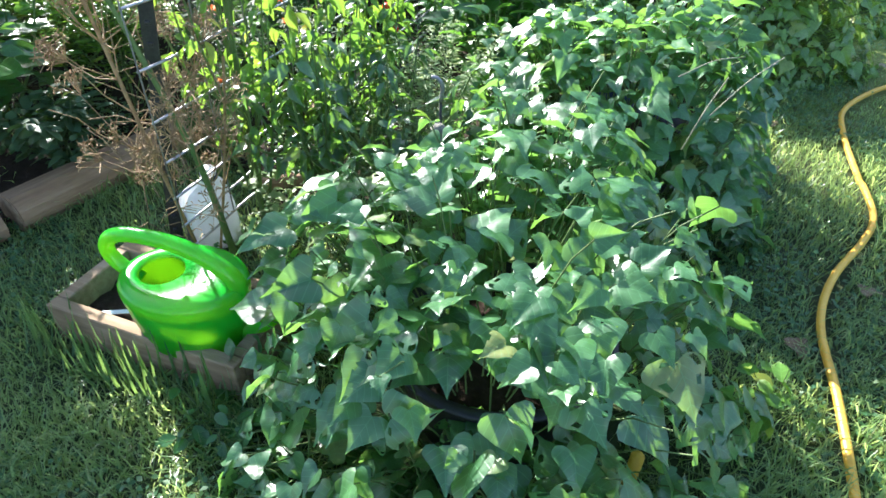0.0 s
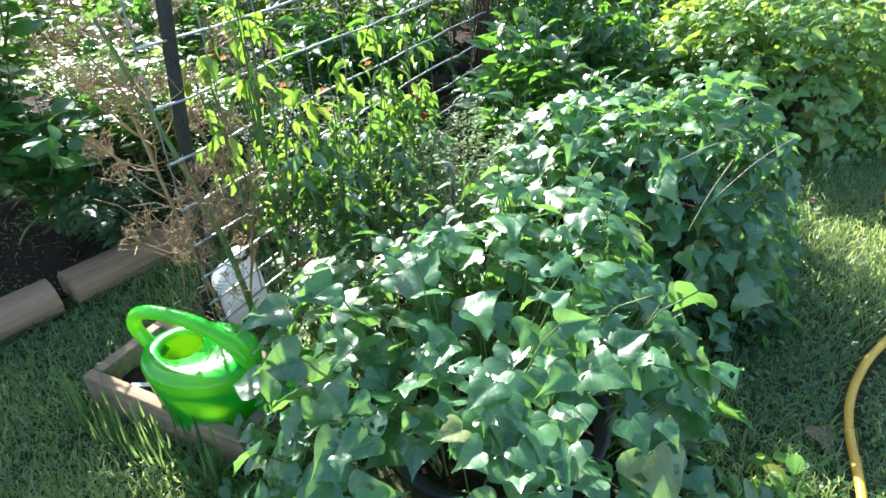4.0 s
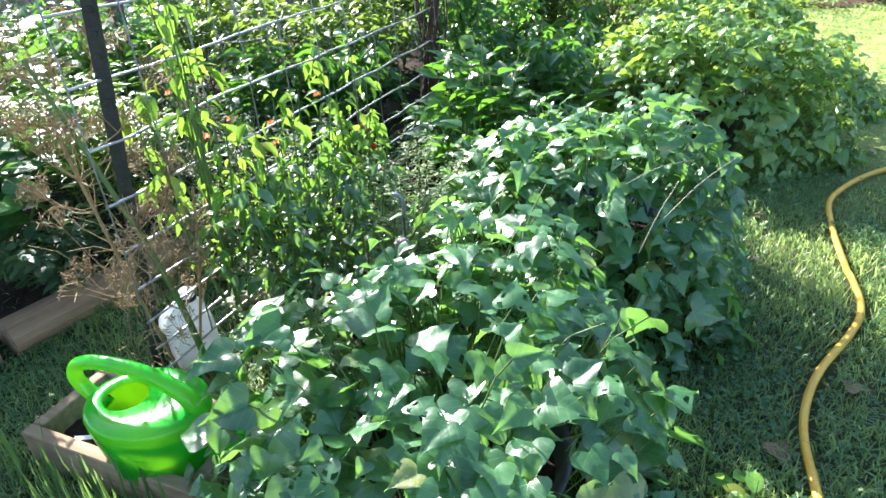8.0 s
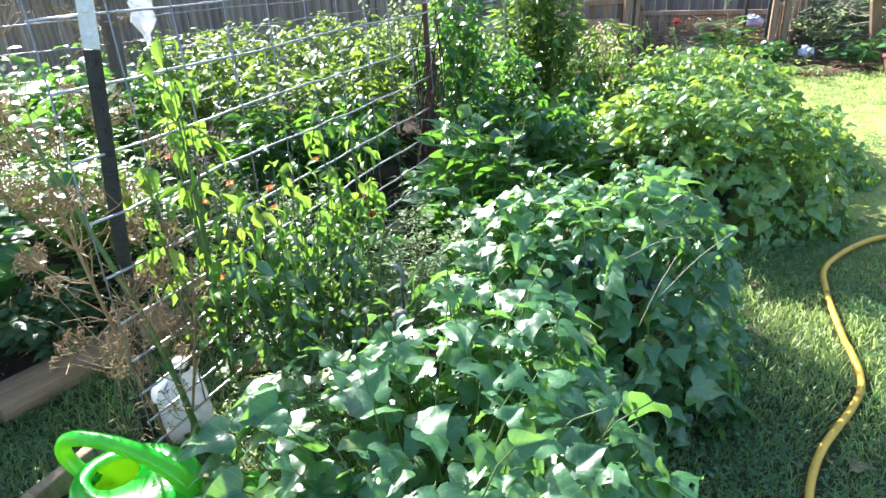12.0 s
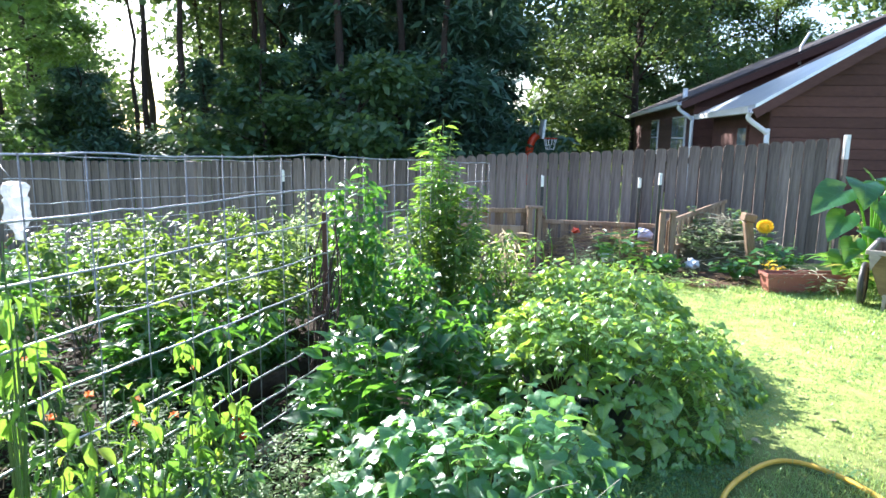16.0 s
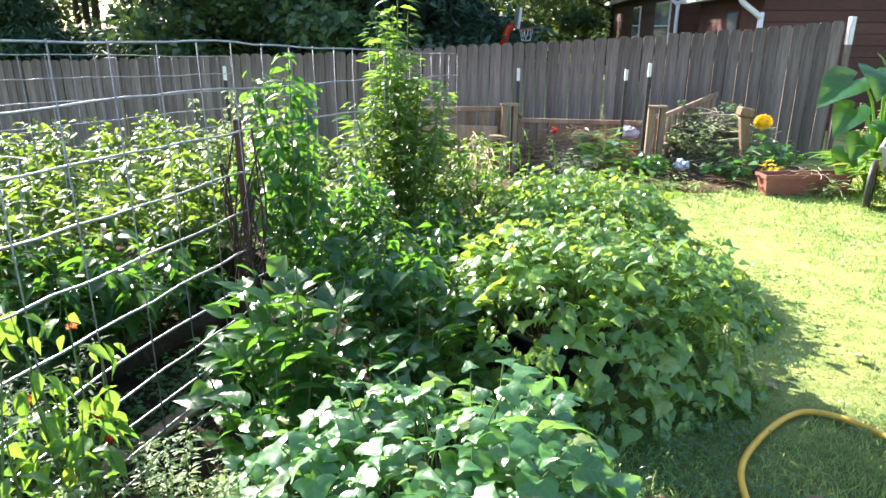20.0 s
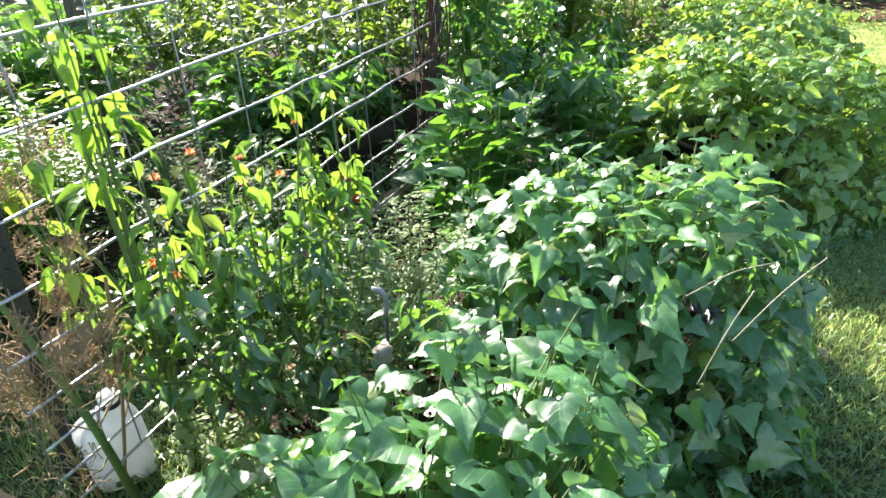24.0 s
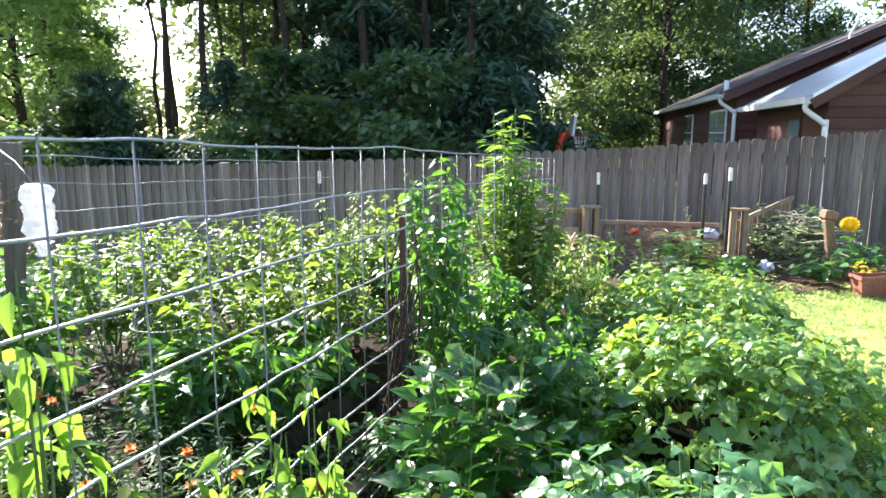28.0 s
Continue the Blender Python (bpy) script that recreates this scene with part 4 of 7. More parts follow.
bush("pepper_plant", "dark bushy pepper plant with glossy leaves", "pepper plant", W, -0.17, 1.83, 0.58, 0.32, 400, (0.03, 0.07), LANCE, PEPPER_S, 34, 0.7, 0.15, 16)
bush("pepper_plant", "dark bushy pepper plant with glossy leaves", "pepper plant", W, -0.30, 2.12, 0.64, 0.28, 380, (0.036, 0.074), LANCE, PEPPER_S, 35, 0.7, 0.15, 14)
bush("pepper_plant", "wilting pepper plant with hanging yellow-green leaves", "pepper plant", W, -0.54, 1.72, 0.86, 0.2, 120, (0.04, 0.075), LANCE, WILT, 37, 1.2, 0.4, 10)
p = bush("pepper_plant", "wilted yellowing pepper plant with one red pepper", "pepper plant", W, -0.26, 2.36, 0.80, 0.16, 90, (0.05, 0.09), LANCE, WILT, 36, 1.5, 0.5, 8)
pick_fruit(p, 0.02, 0.06, 0.50, 0.022, RED)
pick_fruit(p, 0.05, 0.03, 0.44, 0.014, RED)
bush("pepper_plant", "large glossy pepper plant with upright leaf tips", "pepper plant", W, 0.14, 2.92, 0.72, 0.22, 230, (0.07, 0.125), OVATE, PEPPER, 38, -0.3, 0.08, 14, STEM, 0.008)
bush("pepper_plant", "large glossy pepper plant with upright leaf tips", "pepper plant", W, 0.13, 2.62, 0.5, 0.2, 150, (0.07, 0.12), OVATE, PEPPER, 39, -0.1, 0.05, 12, STEM, 0.008)
bush("pepper_plant", "glossy pepper plant among the vines", "pepper plant", W, 0.38, 2.76, 0.48, 0.2, 170, (0.065, 0.115), OVATE, PEPPER, 40, -0.2, 0.05, 12)
bush("pepper_plant", "glossy pepper plant among the vines", "pepper plant", W, 0.52, 3.10, 0.50, 0.26, 230, (0.06, 0.11), OVATE, PEPPER, 41, -0.1, 0.05, 14)
bush("pepper_plant", "glossy pepper plant among the vines", "pepper plant", W, 0.38, 3.45, 0.66, 0.30, 480, (0.06, 0.11), LANCE, PEPPER, 42, 0.6, 0.05, 16)
bush("pepper_plant", "dark pepper plant among the vines", "pepper plant", W, 0.74, 3.75, 0.46, 0.30, 420, (0.06, 0.10), LANCE, PEPPER, 43, 0.6, 0.03, 14)
bush("pepper_plant", "dark pepper plant among the vines", "pepper plant", W, 0.62, 4.25, 0.56, 0.36, 560, (0.06, 0.10), LANCE, PEPPER, 44, 0.6, 0.03, 16)
# pale feathery herb
bush("herb", "pale feathery herb gone to seed", "herb", "", -0.03, 2.22, 0.54, 0.22, 2600, (0.012, 0.03), SPEAR, HERB, 45, 0.2, 0.1, 26, STEM, 0.0025)
bush("herb", "pale feathery herb gone to seed", "herb", "", -0.06, 2.00, 0.52, 0.18, 1800, (0.012, 0.03), SPEAR, HERB, 46, 0.2, 0.1, 20, STEM, 0.0025)
bush("herb", "pale feathery herb under the peppers", "herb", "", -0.30, 1.98, 0.46, 0.24, 900, (0.012, 0.032), SPEAR, HERB, 55, 0.3, 0.1, 18, STEM, 0.002)
bush("herb", "pale feathery herb under the peppers", "herb", "", -0.10, 1.74, 0.4, 0.22, 800, (0.012, 0.032), SPEAR, HERB, 56, 0.3, 0.1, 18, STEM, 0.002)
# tomato on the stake and the tall leafy plant
T = "plants in the far bed"
bush("tomato_plant", "tall tomato plant climbing a stake", "tomato plant", T, -0.01, 3.68, 1.31, 0.23, 1150, (0.03, 0.07), OVAL, PEPPER, 47, 0.7, 0.2, 18)
bush("tomato_plant", "tomato plant leaning on the wire panel", "tomato plant", T, 0.22, 3.98, 0.84, 0.26, 900, (0.035, 0.07), OVAL, PEPPER, 48, 0.7, 0.1, 18)
bush("tall_leafy_plant", "tall bushy plant with narrow bright green leaves", "plant", T, 0.39, 4.92, 1.56, 0.26, 1100, (0.06, 0.11), SPEAR, WILT, 49, 0.25, 0.12, 24, STEM, 0.009, 0.45)
bush("tall_leafy_plant", "bushy plant with narrow bright green leaves", "plant", T, 0.48, 4.88, 1.16, 0.42, 2600, (0.045, 0.085), SPEAR, TOMATO, 50, 0.4, 0.1, 32, STEM, 0.008, 0.7)
bush("tall_leafy_plant", "yellow-green leafy plant beside the compost bin", "plant", T, 0.92, 5.30, 0.74, 0.30, 900, (0.04, 0.075), NARROW, WILT, 51, 0.6, 0.1, 20)
bush("tall_leafy_plant", "yellow-green leafy plant beside the compost bin", "plant", T, 0.62, 5.45, 0.70, 0.34, 900, (0.04, 0.075), OVAL, TOMATO, 52, 0.6, 0.1, 20)
bush("tomato_plant", "low tangled tomato plant", "tomato plant", T, 0.82, 4.75, 0.42, 0.34, 900, (0.03, 0.06), OVAL, TOMATO, 53, 0.5, 0.05, 18)
bush("tomato_plant", "low tangled tomato plant", "tomato plant", T, 0.10, 4.40, 0.72, 0.36, 1100, (0.035, 0.065), OVAL, TOMATO, 54, 0.5, 0.05, 20)
# tomato and pepper bed beyond the panel
B = "tomato plants in the fenced bed"
for i, (x, y, h, r, m, _) in enumerate(((-0.72, 3.55, 0.62, 0.30, 0, 1), (-1.15, 3.75, 0.78, 0.34, 1, 0), (-1.62, 3.95, 0.95, 0.36, 1, 0), (-0.70, 4.30, 0.80, 0.34, 1, 0), (-1.20, 4.55, 0.86, 0.36, 1, 0),
                                          (-1.72, 4.85, 0.92, 0.36, 1, 0), (-0.35, 4.95, 0.86, 0.34, 1, 0), (-0.85, 5.20, 0.88, 0.36, 1, 0), (-1.35, 5.50, 0.90, 0.36, 1, 0), (-0.45, 5.75, 0.98, 0.28, 1, 0),
                                          (-2.05, 5.75, 0.86, 0.36, 1, 0), (-0.10, 6.30, 0.60, 0.36, 1, 0), (-0.95, 6.20, 0.78, 0.36, 1, 0), (-0.98, 3.32, 0.60, 0.26, 0, 1), (-1.95, 3.45, 0.85, 0.34, 0, 1))):
    bush("tomato_plant" if m else "pepper_plant", "sunlit tomato plant in the bed behind the wire" if m else "broad-leaved pepper plant behind the wire", "tomato plant" if m else "pepper plant", B,
         x, y, h, r, (900, 520)[i % 2] if m else 330, ((0.035, 0.07), (0.055, 0.105))[i % 2] if m else (0.07, 0.12), (OVAL, LANCE)[i % 2] if m else LANCE, TOMATO if m else PEPPER, 60 + i, (0.5, 0.3)[i % 2], 0.42 if y < 4.6 else 0.2, 18)
bush("tomato_plant", "pale flowering tomato top above the bed", "tomato plant", B, -0.62, 5.05, 1.06, 0.20, 700, (0.02, 0.045), OVAL, HERB, 80, 0.6, 0.5, 18)


FERNY = leaf_mat("marigold_leaf", (0.02, 0.06, 0.018), (0.05, 0.12, 0.03), True, 0.3, (0.2, 0.45, 0.05), 0.6, None, 0.25, veins=False)


def marigold(x, y, h, r, seed, n_flowers):
    rng = random.Random(seed)
    p = bush("marigold", "dark green marigold clump with orange flowers", "marigold", "marigolds", x, y, h, r, 1300, (0.025, 0.05), NARROW, FERNY, seed, 0.2, 0.05, 22, STEM, 0.003)
    for _ in range(n_flowers):
        a = rng.uniform(0, 6.28)
        q = r * rng.uniform(0.2, 1.0)
        c = Vector((q * math.cos(a), q * math.sin(a), h * rng.uniform(0.8, 1.05)))
        pos, tip, nor, siz = [], [], [], []
        for k in range(16):
            b = 2 * math.pi * k / 16 + rng.uniform(-.1, .1)
            pos.append(tuple(c + Vector((0, 0, 0.003 * (k % 3)))))
            tip.append((math.cos(b), math.sin(b), 0.1 + 0.35 * (k % 3)))
            nor.append((0, 0, 1))
            siz.append(0.02)
        leaves("flower", pos, tip, nor, siz, OVAL, ORANGE, p)


marigold(-0.92, 2.62, 0.46, 0.28, 90, 3)
marigold(-0.60, 2.62, 0.40, 0.16, 91, 2)
marigold(-1.25, 2.95, 0.50, 0.28, 92, 3)
# These five shrubs stand out of view, added to shade the near lawn.
bush("broad_leaved_shrub", "leafy shrub added out of view to shade the lawn", "shrub", "", -2.6, 1.9, 1.6, 0.5, 560, (0.09, 0.17), OVAL, BROAD, 94, 0.3, 0.1, 18, STEM, 0.009)
bush("broad_leaved_shrub", "tall leafy shrub added out of view to shade the lawn", "shrub", "", -2.75, 2.85, 1.8, 0.55, 620, (0.09, 0.17), OVAL, BROAD, 93, 0.3, 0.1, 20, STEM, 0.01)
bush("broad_leaved_shrub", "tall leafy shrub added out of view to shade the lawn", "shrub", "", -3.2, 2.4, 1.8, 0.55, 620, (0.09, 0.17), OVAL, BROAD, 87, 0.3, 0.1, 20, STEM, 0.01)
bush("broad_leaved_shrub", "leafy shrub added out of view to shade the lawn", "shrub", "", -2.15, 2.12, 1.5, 0.36, 640, (0.09, 0.17), OVAL, BROAD, 85, 0.3, 0.1, 18, STEM, 0.009)
bush("broad_leaved_shrub", "tall leafy shrub added out of view to shade the lawn", "shrub", "", -2.6, 2.7, 1.95, 0.4, 640, (0.09, 0.17), OVAL, BROAD, 84, 0.3, 0.1, 18, STEM, 0.009)
marigold(-0.75, 2.95, 0.42, 0.22, 89, 1)
marigold(-0.86, 2.20, 0.34, 0.16, 93, 2)
bush("broad_leaved_shrub", "dark broad-leaved shrub behind the wire panel", "shrub", "", -1.88, 3.12, 0.85, 0.4, 360, (0.08, 0.15), OVAL, BROAD, 82, 0.3, 0.08, 16, STEM, 0.007)
bush("broad_leaved_shrub", "dark broad-leaved shrub behind the wire panel", "shrub", "", -2.35, 3.9, 0.9, 0.42, 380, (0.08, 0.15), OVAL, BROAD, 81, 0.3, 0.08, 16, STEM, 0.007)
# low dark growth between the flowers and the tomatoes
for i, (x, y, h, r) in enumerate(((-1.75, 3.45, 0.5, 0.32), (-0.80, 3.66, 0.34, 0.24), (-1.05, 3.42, 0.3, 0.2), (-0.55, 4.05, 0.3, 0.2), (-1.25, 4.0, 0.4, 0.28), (-0.75, 4.7, 0.4, 0.3), (-1.5, 4.4, 0.45, 0.3), (-0.4, 5.3, 0.4, 0.3), (-1.1, 5.0, 0.42, 0.3), (-0.15, 4.6, 0.36, 0.28), (-2.1, 4.2, 0.7, 0.4), (-2.3, 5.0, 0.8, 0.4), (-0.1, 3.2, 0.34, 0.22))):
    bush("bed_plant", "low dark green leafy plant in the vegetable bed", "plant", "low plants in the bed", x, y, h, r, 260, (0.06, 0.11), LANCE, BROAD, 300 + i, 0.4, 0.05, 14, STEM, 0.004)
bush("weed", "low weeds between the timber and the panel", "weed", "", -0.40, 3.35, 0.1, 0.26, 520, (0.014, 0.034), OVAL, CLOVER, 108, 0.3, 0.02, 18, STEM, 0.0015)
bush("weed", "low weeds between the timber and the panel", "weed", "", -0.52, 2.98, 0.1, 0.24, 420, (0.014, 0.034), OVAL, CLOVER, 109, 0.3, 0.02, 18, STEM, 0.0015)
# broad-leaved shrub and feathery clump in the left bed
bush("broad_leaved_shrub", "dark broad-leaved shrub in the timber-edged bed", "shrub", "", -1.66, 2.05, 0.72, 0.38, 300, (0.09, 0.17), OVAL, BROAD, 95, 0.3, 0.1, 16, STEM, 0.008)
# Added out of view; its height and place throw shade by the planter.
bush("broad_leaved_shrub", "dark broad-leaved shrub in the timber-edged bed", "shrub", "", -2.32, 2.52, 1.75, 0.36, 640, (0.09, 0.17), OVAL, BROAD, 96, 0.3, 0.1, 16, STEM, 0.008)
bush("feathery_plant", "bright green feathery fennel clump", "fennel", "", -1.32, 2.45, 0.74, 0.26, 2600, (0.03, 0.07), NARROW, WILT, 97, 0.1, 0.2, 34, STEM, 0.003)
bush("feathery_plant", "dark green low clump under the shrub", "plant", "", -1.32, 1.98, 0.34, 0.26, 700, (0.03, 0.07), OVAL, TREE_LEAF, 98, 0.3, 0.02, 18, STEM, 0.003)
bush("weed", "small broad-leaved weed in the grass", "weed", "", -0.42, 0.98, 0.10, 0.13, 40, (0.03, 0.06), OVAL, BROAD, 99, 0.4, 0.02, 8, STEM, 0.002)
bush("weed", "small broad-leaved weed in the grass", "weed", "", 0.86, 1.16, 0.16, 0.12, 26, (0.04, 0.07), OVAL, WILT, 101, 0.4, 0.02, 8, STEM, 0.002)
bush("weed", "leafy weeds at the foot of the wire panel", "weed", "", -0.44, 1.72, 0.26, 0.16, 220, (0.016, 0.04), OVAL, HERB, 102, 0.3, 0.02, 10, STEM, 0.002)

bush("weed", "pale leafy weeds among the peppers", "weed", "", -0.22, 1.62, 0.3, 0.2, 260, (0.016, 0.04), OVAL, HERB, 103, 0.3, 0.1, 12, STEM, 0.002)
bush("feathery_plant", "bright green feathery fennel clump", "fennel", "", -1.66, 2.62, 0.66, 0.28, 2600, (0.03, 0.07), NARROW, WILT, 104, 0.1, 0.2, 34, STEM, 0.003)
bush("feathery_plant", "bright green feathery fennel clump", "fennel", "", -2.02, 2.9, 0.6, 0.28, 2200, (0.03, 0.07), NARROW, WILT, 105, 0.1, 0.2, 30, STEM, 0.003)
bush("broad_leaved_shrub", "sunlit leafy shrub behind the steel post", "shrub", "", -2.55, 3.35, 0.78, 0.36, 360, (0.07, 0.13), OVAL, WILT, 106, 0.3, 0.1, 16, STEM, 0.006)
bush("broad_leaved_shrub", "sunlit leafy shrub behind the steel post", "shrub", "", -3.0, 3.75, 0.98, 0.45, 420, (0.07, 0.13), OVAL, BROAD, 107, 0.3, 0.1, 18, STEM, 0.006)

bush("broad_leaved_shrub", "leafy shrub beyond the far wire panel", "shrub", "", -3.6, 4.6, 0.72, 0.45, 420, (0.06, 0.11), OVAL, BROAD, 110, 0.3, 0.08, 18, STEM, 0.006)
bush("broad_leaved_shrub", "leafy shrub beyond the far wire panel", "shrub", "", -3.3, 5.6, 0.62, 0.5, 420, (0.06, 0.11), OVAL, BROAD, 111, 0.3, 0.08, 18, STEM, 0.006)

def dry_dill(x, y):
    """Dried seeding dill: thick stalk, branching dry stems and umbels of fine rays."""
    rng = random.Random(55)
    p = thing("dill_plant", "dried brown dill plant with seeded umbels and green stalk", "dill", "", pose(x, y, 0))
    main = smooth_path([(0.05, 0.02, 0), (0.02, 0.0, 0.35), (-0.06, -0.02, 0.7), (-0.15, -0.03, 1.0)], 5)
    tubes("stalk", [(main, [0.011 - 0.007 * i / len(main) for i in range(len(main))])], STEM, p, 7)
    main2 = smooth_path([(-0.06, 0.03, 0), (-0.12, 0.02, 0.4), (-0.2, 0.04, 0.85)], 5)
    main3 = smooth_path([(-0.02, 0.06, 0), (0.05, 0.1, 0.35), (0.1, 0.1, 0.62)], 5)
    tubes("stalk", [(main2, 0.005)], DRY, p, 6)
    tubes("stalk", [(main3, 0.004)], DRY, p, 6)
    br, rays, heads = [], [], []
    for trunk, n in ((main, 19), (main2, 24), (main3, 3)):
        for _ in range(n):
            q = trunk[rng.randrange(3, len(trunk))]
            a = rng.uniform(0, 6.28)
            ln = rng.uniform(0.12, 0.3)
            e = q + Vector((math.cos(a) * ln * 0.62, math.sin(a) * ln * 0.62, rng.uniform(0.02, 0.26)))
            m = q.lerp(e, 0.5) + Vector((0, 0, -0.02))
            br.append(([q, m, e], [0.0021, 0.0015, 0.001]))
            if rng.random() < 0.75:
                heads.append((e, (e - m).normalized()))
            f = m + Vector((rng.uniform(-.12, .12), rng.uniform(-.12, .12), rng.uniform(-.05, .12)))
            br.append(([m, f], [0.0014, 0.0008]))
            if rng.random() < 0.3:
                heads.append((f, (f - m).normalized()))
    for e, d in heads:
        rays = []
        R = rng.uniform(0.04, 0.085)
        for _ in range(22):
            v = Vector((rng.gauss(0, 1), rng.gauss(0, 1), rng.gauss(0, 1))).normalized()
            w = (d * 1.2 + v * 0.9).normalized()
            t = e + w * R
            rays.append(([e, t], 0.00065))
            for _ in range(3):
                s = t + Vector((rng.gauss(0, 1), rng.gauss(0, 1), rng.gauss(0, 1))) * 0.009
                rays.append(([t, s], [0.0006, 0.0017]))
        tubes("umbel", rays, DRY, p, 3)
    for _ in range(30):
        a = rng.uniform(0, 6.28)
        q = Vector((rng.uniform(-.22, -.02), rng.uniform(-.05, .1), rng.uniform(0.05, 0.5)))
        e = q + Vector((math.cos(a) * 0.7, math.sin(a) * 0.7, rng.uniform(-0.3, 0.9))) * rng.uniform(0.08, 0.26)
        br.append(([q, q.lerp(e, 0.5) + Vector((0, 0, 0.02)), e], 0.0012))
    for pts, rad in br:
        tubes("branch", [(pts, rad)], DRY, p, 5)


dry_dill(-0.62, 1.54)

# ---- wooden stake with dead vines, hooked cane ----
STAKE = Vector((-0.13, 3.47, 0))
st = thing("wooden_stake", "dark wooden stake wrapped in dead brown vines", "stake", "", pose(STAKE.x, STAKE.y, -0.05))
box("post", (0.026, 0.026, 1.12), pose(0, 0, 0.56), surface("rusty_brown", [(0.3, (0.05, 0.025, 0.016)), (0.7, (0.12, 0.06, 0.035))], 9, 60, 0.85, 0.4, 0.004), st)
_r = random.Random(5)
_v = []
for k in range(18):
    a, t0 = _r.uniform(0, 6.28), _r.uniform(0.05, 0.4)
    _v.append((smooth_path([(0.05 * math.cos(a + i * 0.7) * _r.uniform(0.7, 1.8), 0.05 * math.sin(a + i * 0.7) * _r.uniform(0.7, 1.8), t0 + i * _r.uniform(0.12, 0.2)) for i in range(5)], 3), 0.004))
tubes("dead_vine", _v, DARK_VINE, st, 5)
cane = thing("hooked_cane", "grey curved metal hook standing among the vines", "hook", "", pose(0.02, 1.76, 0))
tube("rod", [(0, 0, 0), (0, 0, 0.47)], 0.004, POST_DARK, cane, 8)
tube("hook", smooth_path([(0, 0, 0.47), (0.005, 0, 0.51), (-0.005, 0.0, 0.535), (-0.025, 0, 0.54)], 5), 0.006, WIRE_DULL, cane, 8)
lathe("seed_tuft", [(0, -0.026), (0.014, -0.02), (0.021, -0.004), (0.017, 0.008), (0.023, 0.016), (0.012, 0.026), (0, 0.03)], surface("pale_fluff", [(0.3, (0.22, 0.2, 0.16)), (0.7, (0.5, 0.47, 0.4))], 60, 200, 0.95, 1.0, 0.02), cane, 14, pose(0.0, -0.05, 0.40))

# ---- planter box, watering can, jug ----
BX, BY = Vector((0.962, -0.272, 0)), Vector((0.272, 0.962, 0))
BO = Vector((-0.93, 1.215, 0))
bm_box = Matrix(((BX.x, BY.x, 0, BO.x), (BX.y, BY.y, 0, BO.y), (0, 0, 1, 0), (0, 0, 0, 1)))
bx = thing("planter_box", "low weathered wooden planter box of nailed boards", "planter box", "", bm_box)
L, D, H = 0.57, 0.29, 0.118
box("board", (L, 0.036, H), pose(L / 2, 0.018, H / 2), BOXWOOD, bx, 0.003)
box("board", (L, 0.036, H), pose(L / 2, D - 0.018, H / 2), BOXWOOD, bx, 0.003)
box("board", (D - 0.074, 0.036, H), pose(0.018, D / 2, H / 2, 0, 0, 90), BOXWOOD, bx, 0.003)
box("board", (D - 0.074, 0.036, H), pose(L - 0.018, D / 2, H / 2, 0, 0, 90), BOXWOOD, bx, 0.003)
_bm = bmesh.new()
bmesh.ops.create_grid(_bm, x_segments=24, y_segments=18, size=0.5)
for v in _bm.verts:
    v.co = Vector((v.co.x * (L - 0.075) + L / 2, v.co.y * (D - 0.075) + D / 2, 0.055 + 0.02 * noise.noise(v.co * 9) + 0.01 * noise.noise(v.co * 30)))
part("soil", _bm, SOIL, bx, "crumbly dark soil", True)
tg = thing("plant_tag", "pale blue plastic strip lying in the planter box", "plant tag", "", bm_box @ pose(0.16, 0.09, 0.071, 3, 2, 30))
box("strip", (0.12, 0.014, 0.002), pose(0, 0, 0), surface("pale_blue_plastic", [(0.3, (0.45, 0.6, 0.68)), (0.7, (0.62, 0.74, 0.8))], 20, 60, 0.5, 0.0), tg, 0.0)

CAN, _n, _l, _b = mat("green_plastic", 0.22, 0.0, 0.6)
_co = _n.new("ShaderNodeTexCoord")
_nz = noise_node(_n, _l, 7, 4, 0.5, _co.outputs["Object"])
_c = ramp_of(_n, _l, _nz.outputs[0], [(0.3, (0.0, 0.36, 0.02)), (0.7, (0.004, 0.46, 0.03))])
_l.new(_c, _b.inputs["Base Color"])
_tr = _n.new("ShaderNodeBsdfTranslucent")
_tr.inputs[0].default_value = (0.55, 0.95, 0.02, 1)
_mx = _n.new("ShaderNodeMixShader")
_mx.inputs[0].default_value = 0.35
_l.new(_b.outputs[0], _mx.inputs[1])
_l.new(_tr.outputs[0], _mx.inputs[2])
_l.new(_mx.outputs[0], _n["Material Output"].inputs[0])


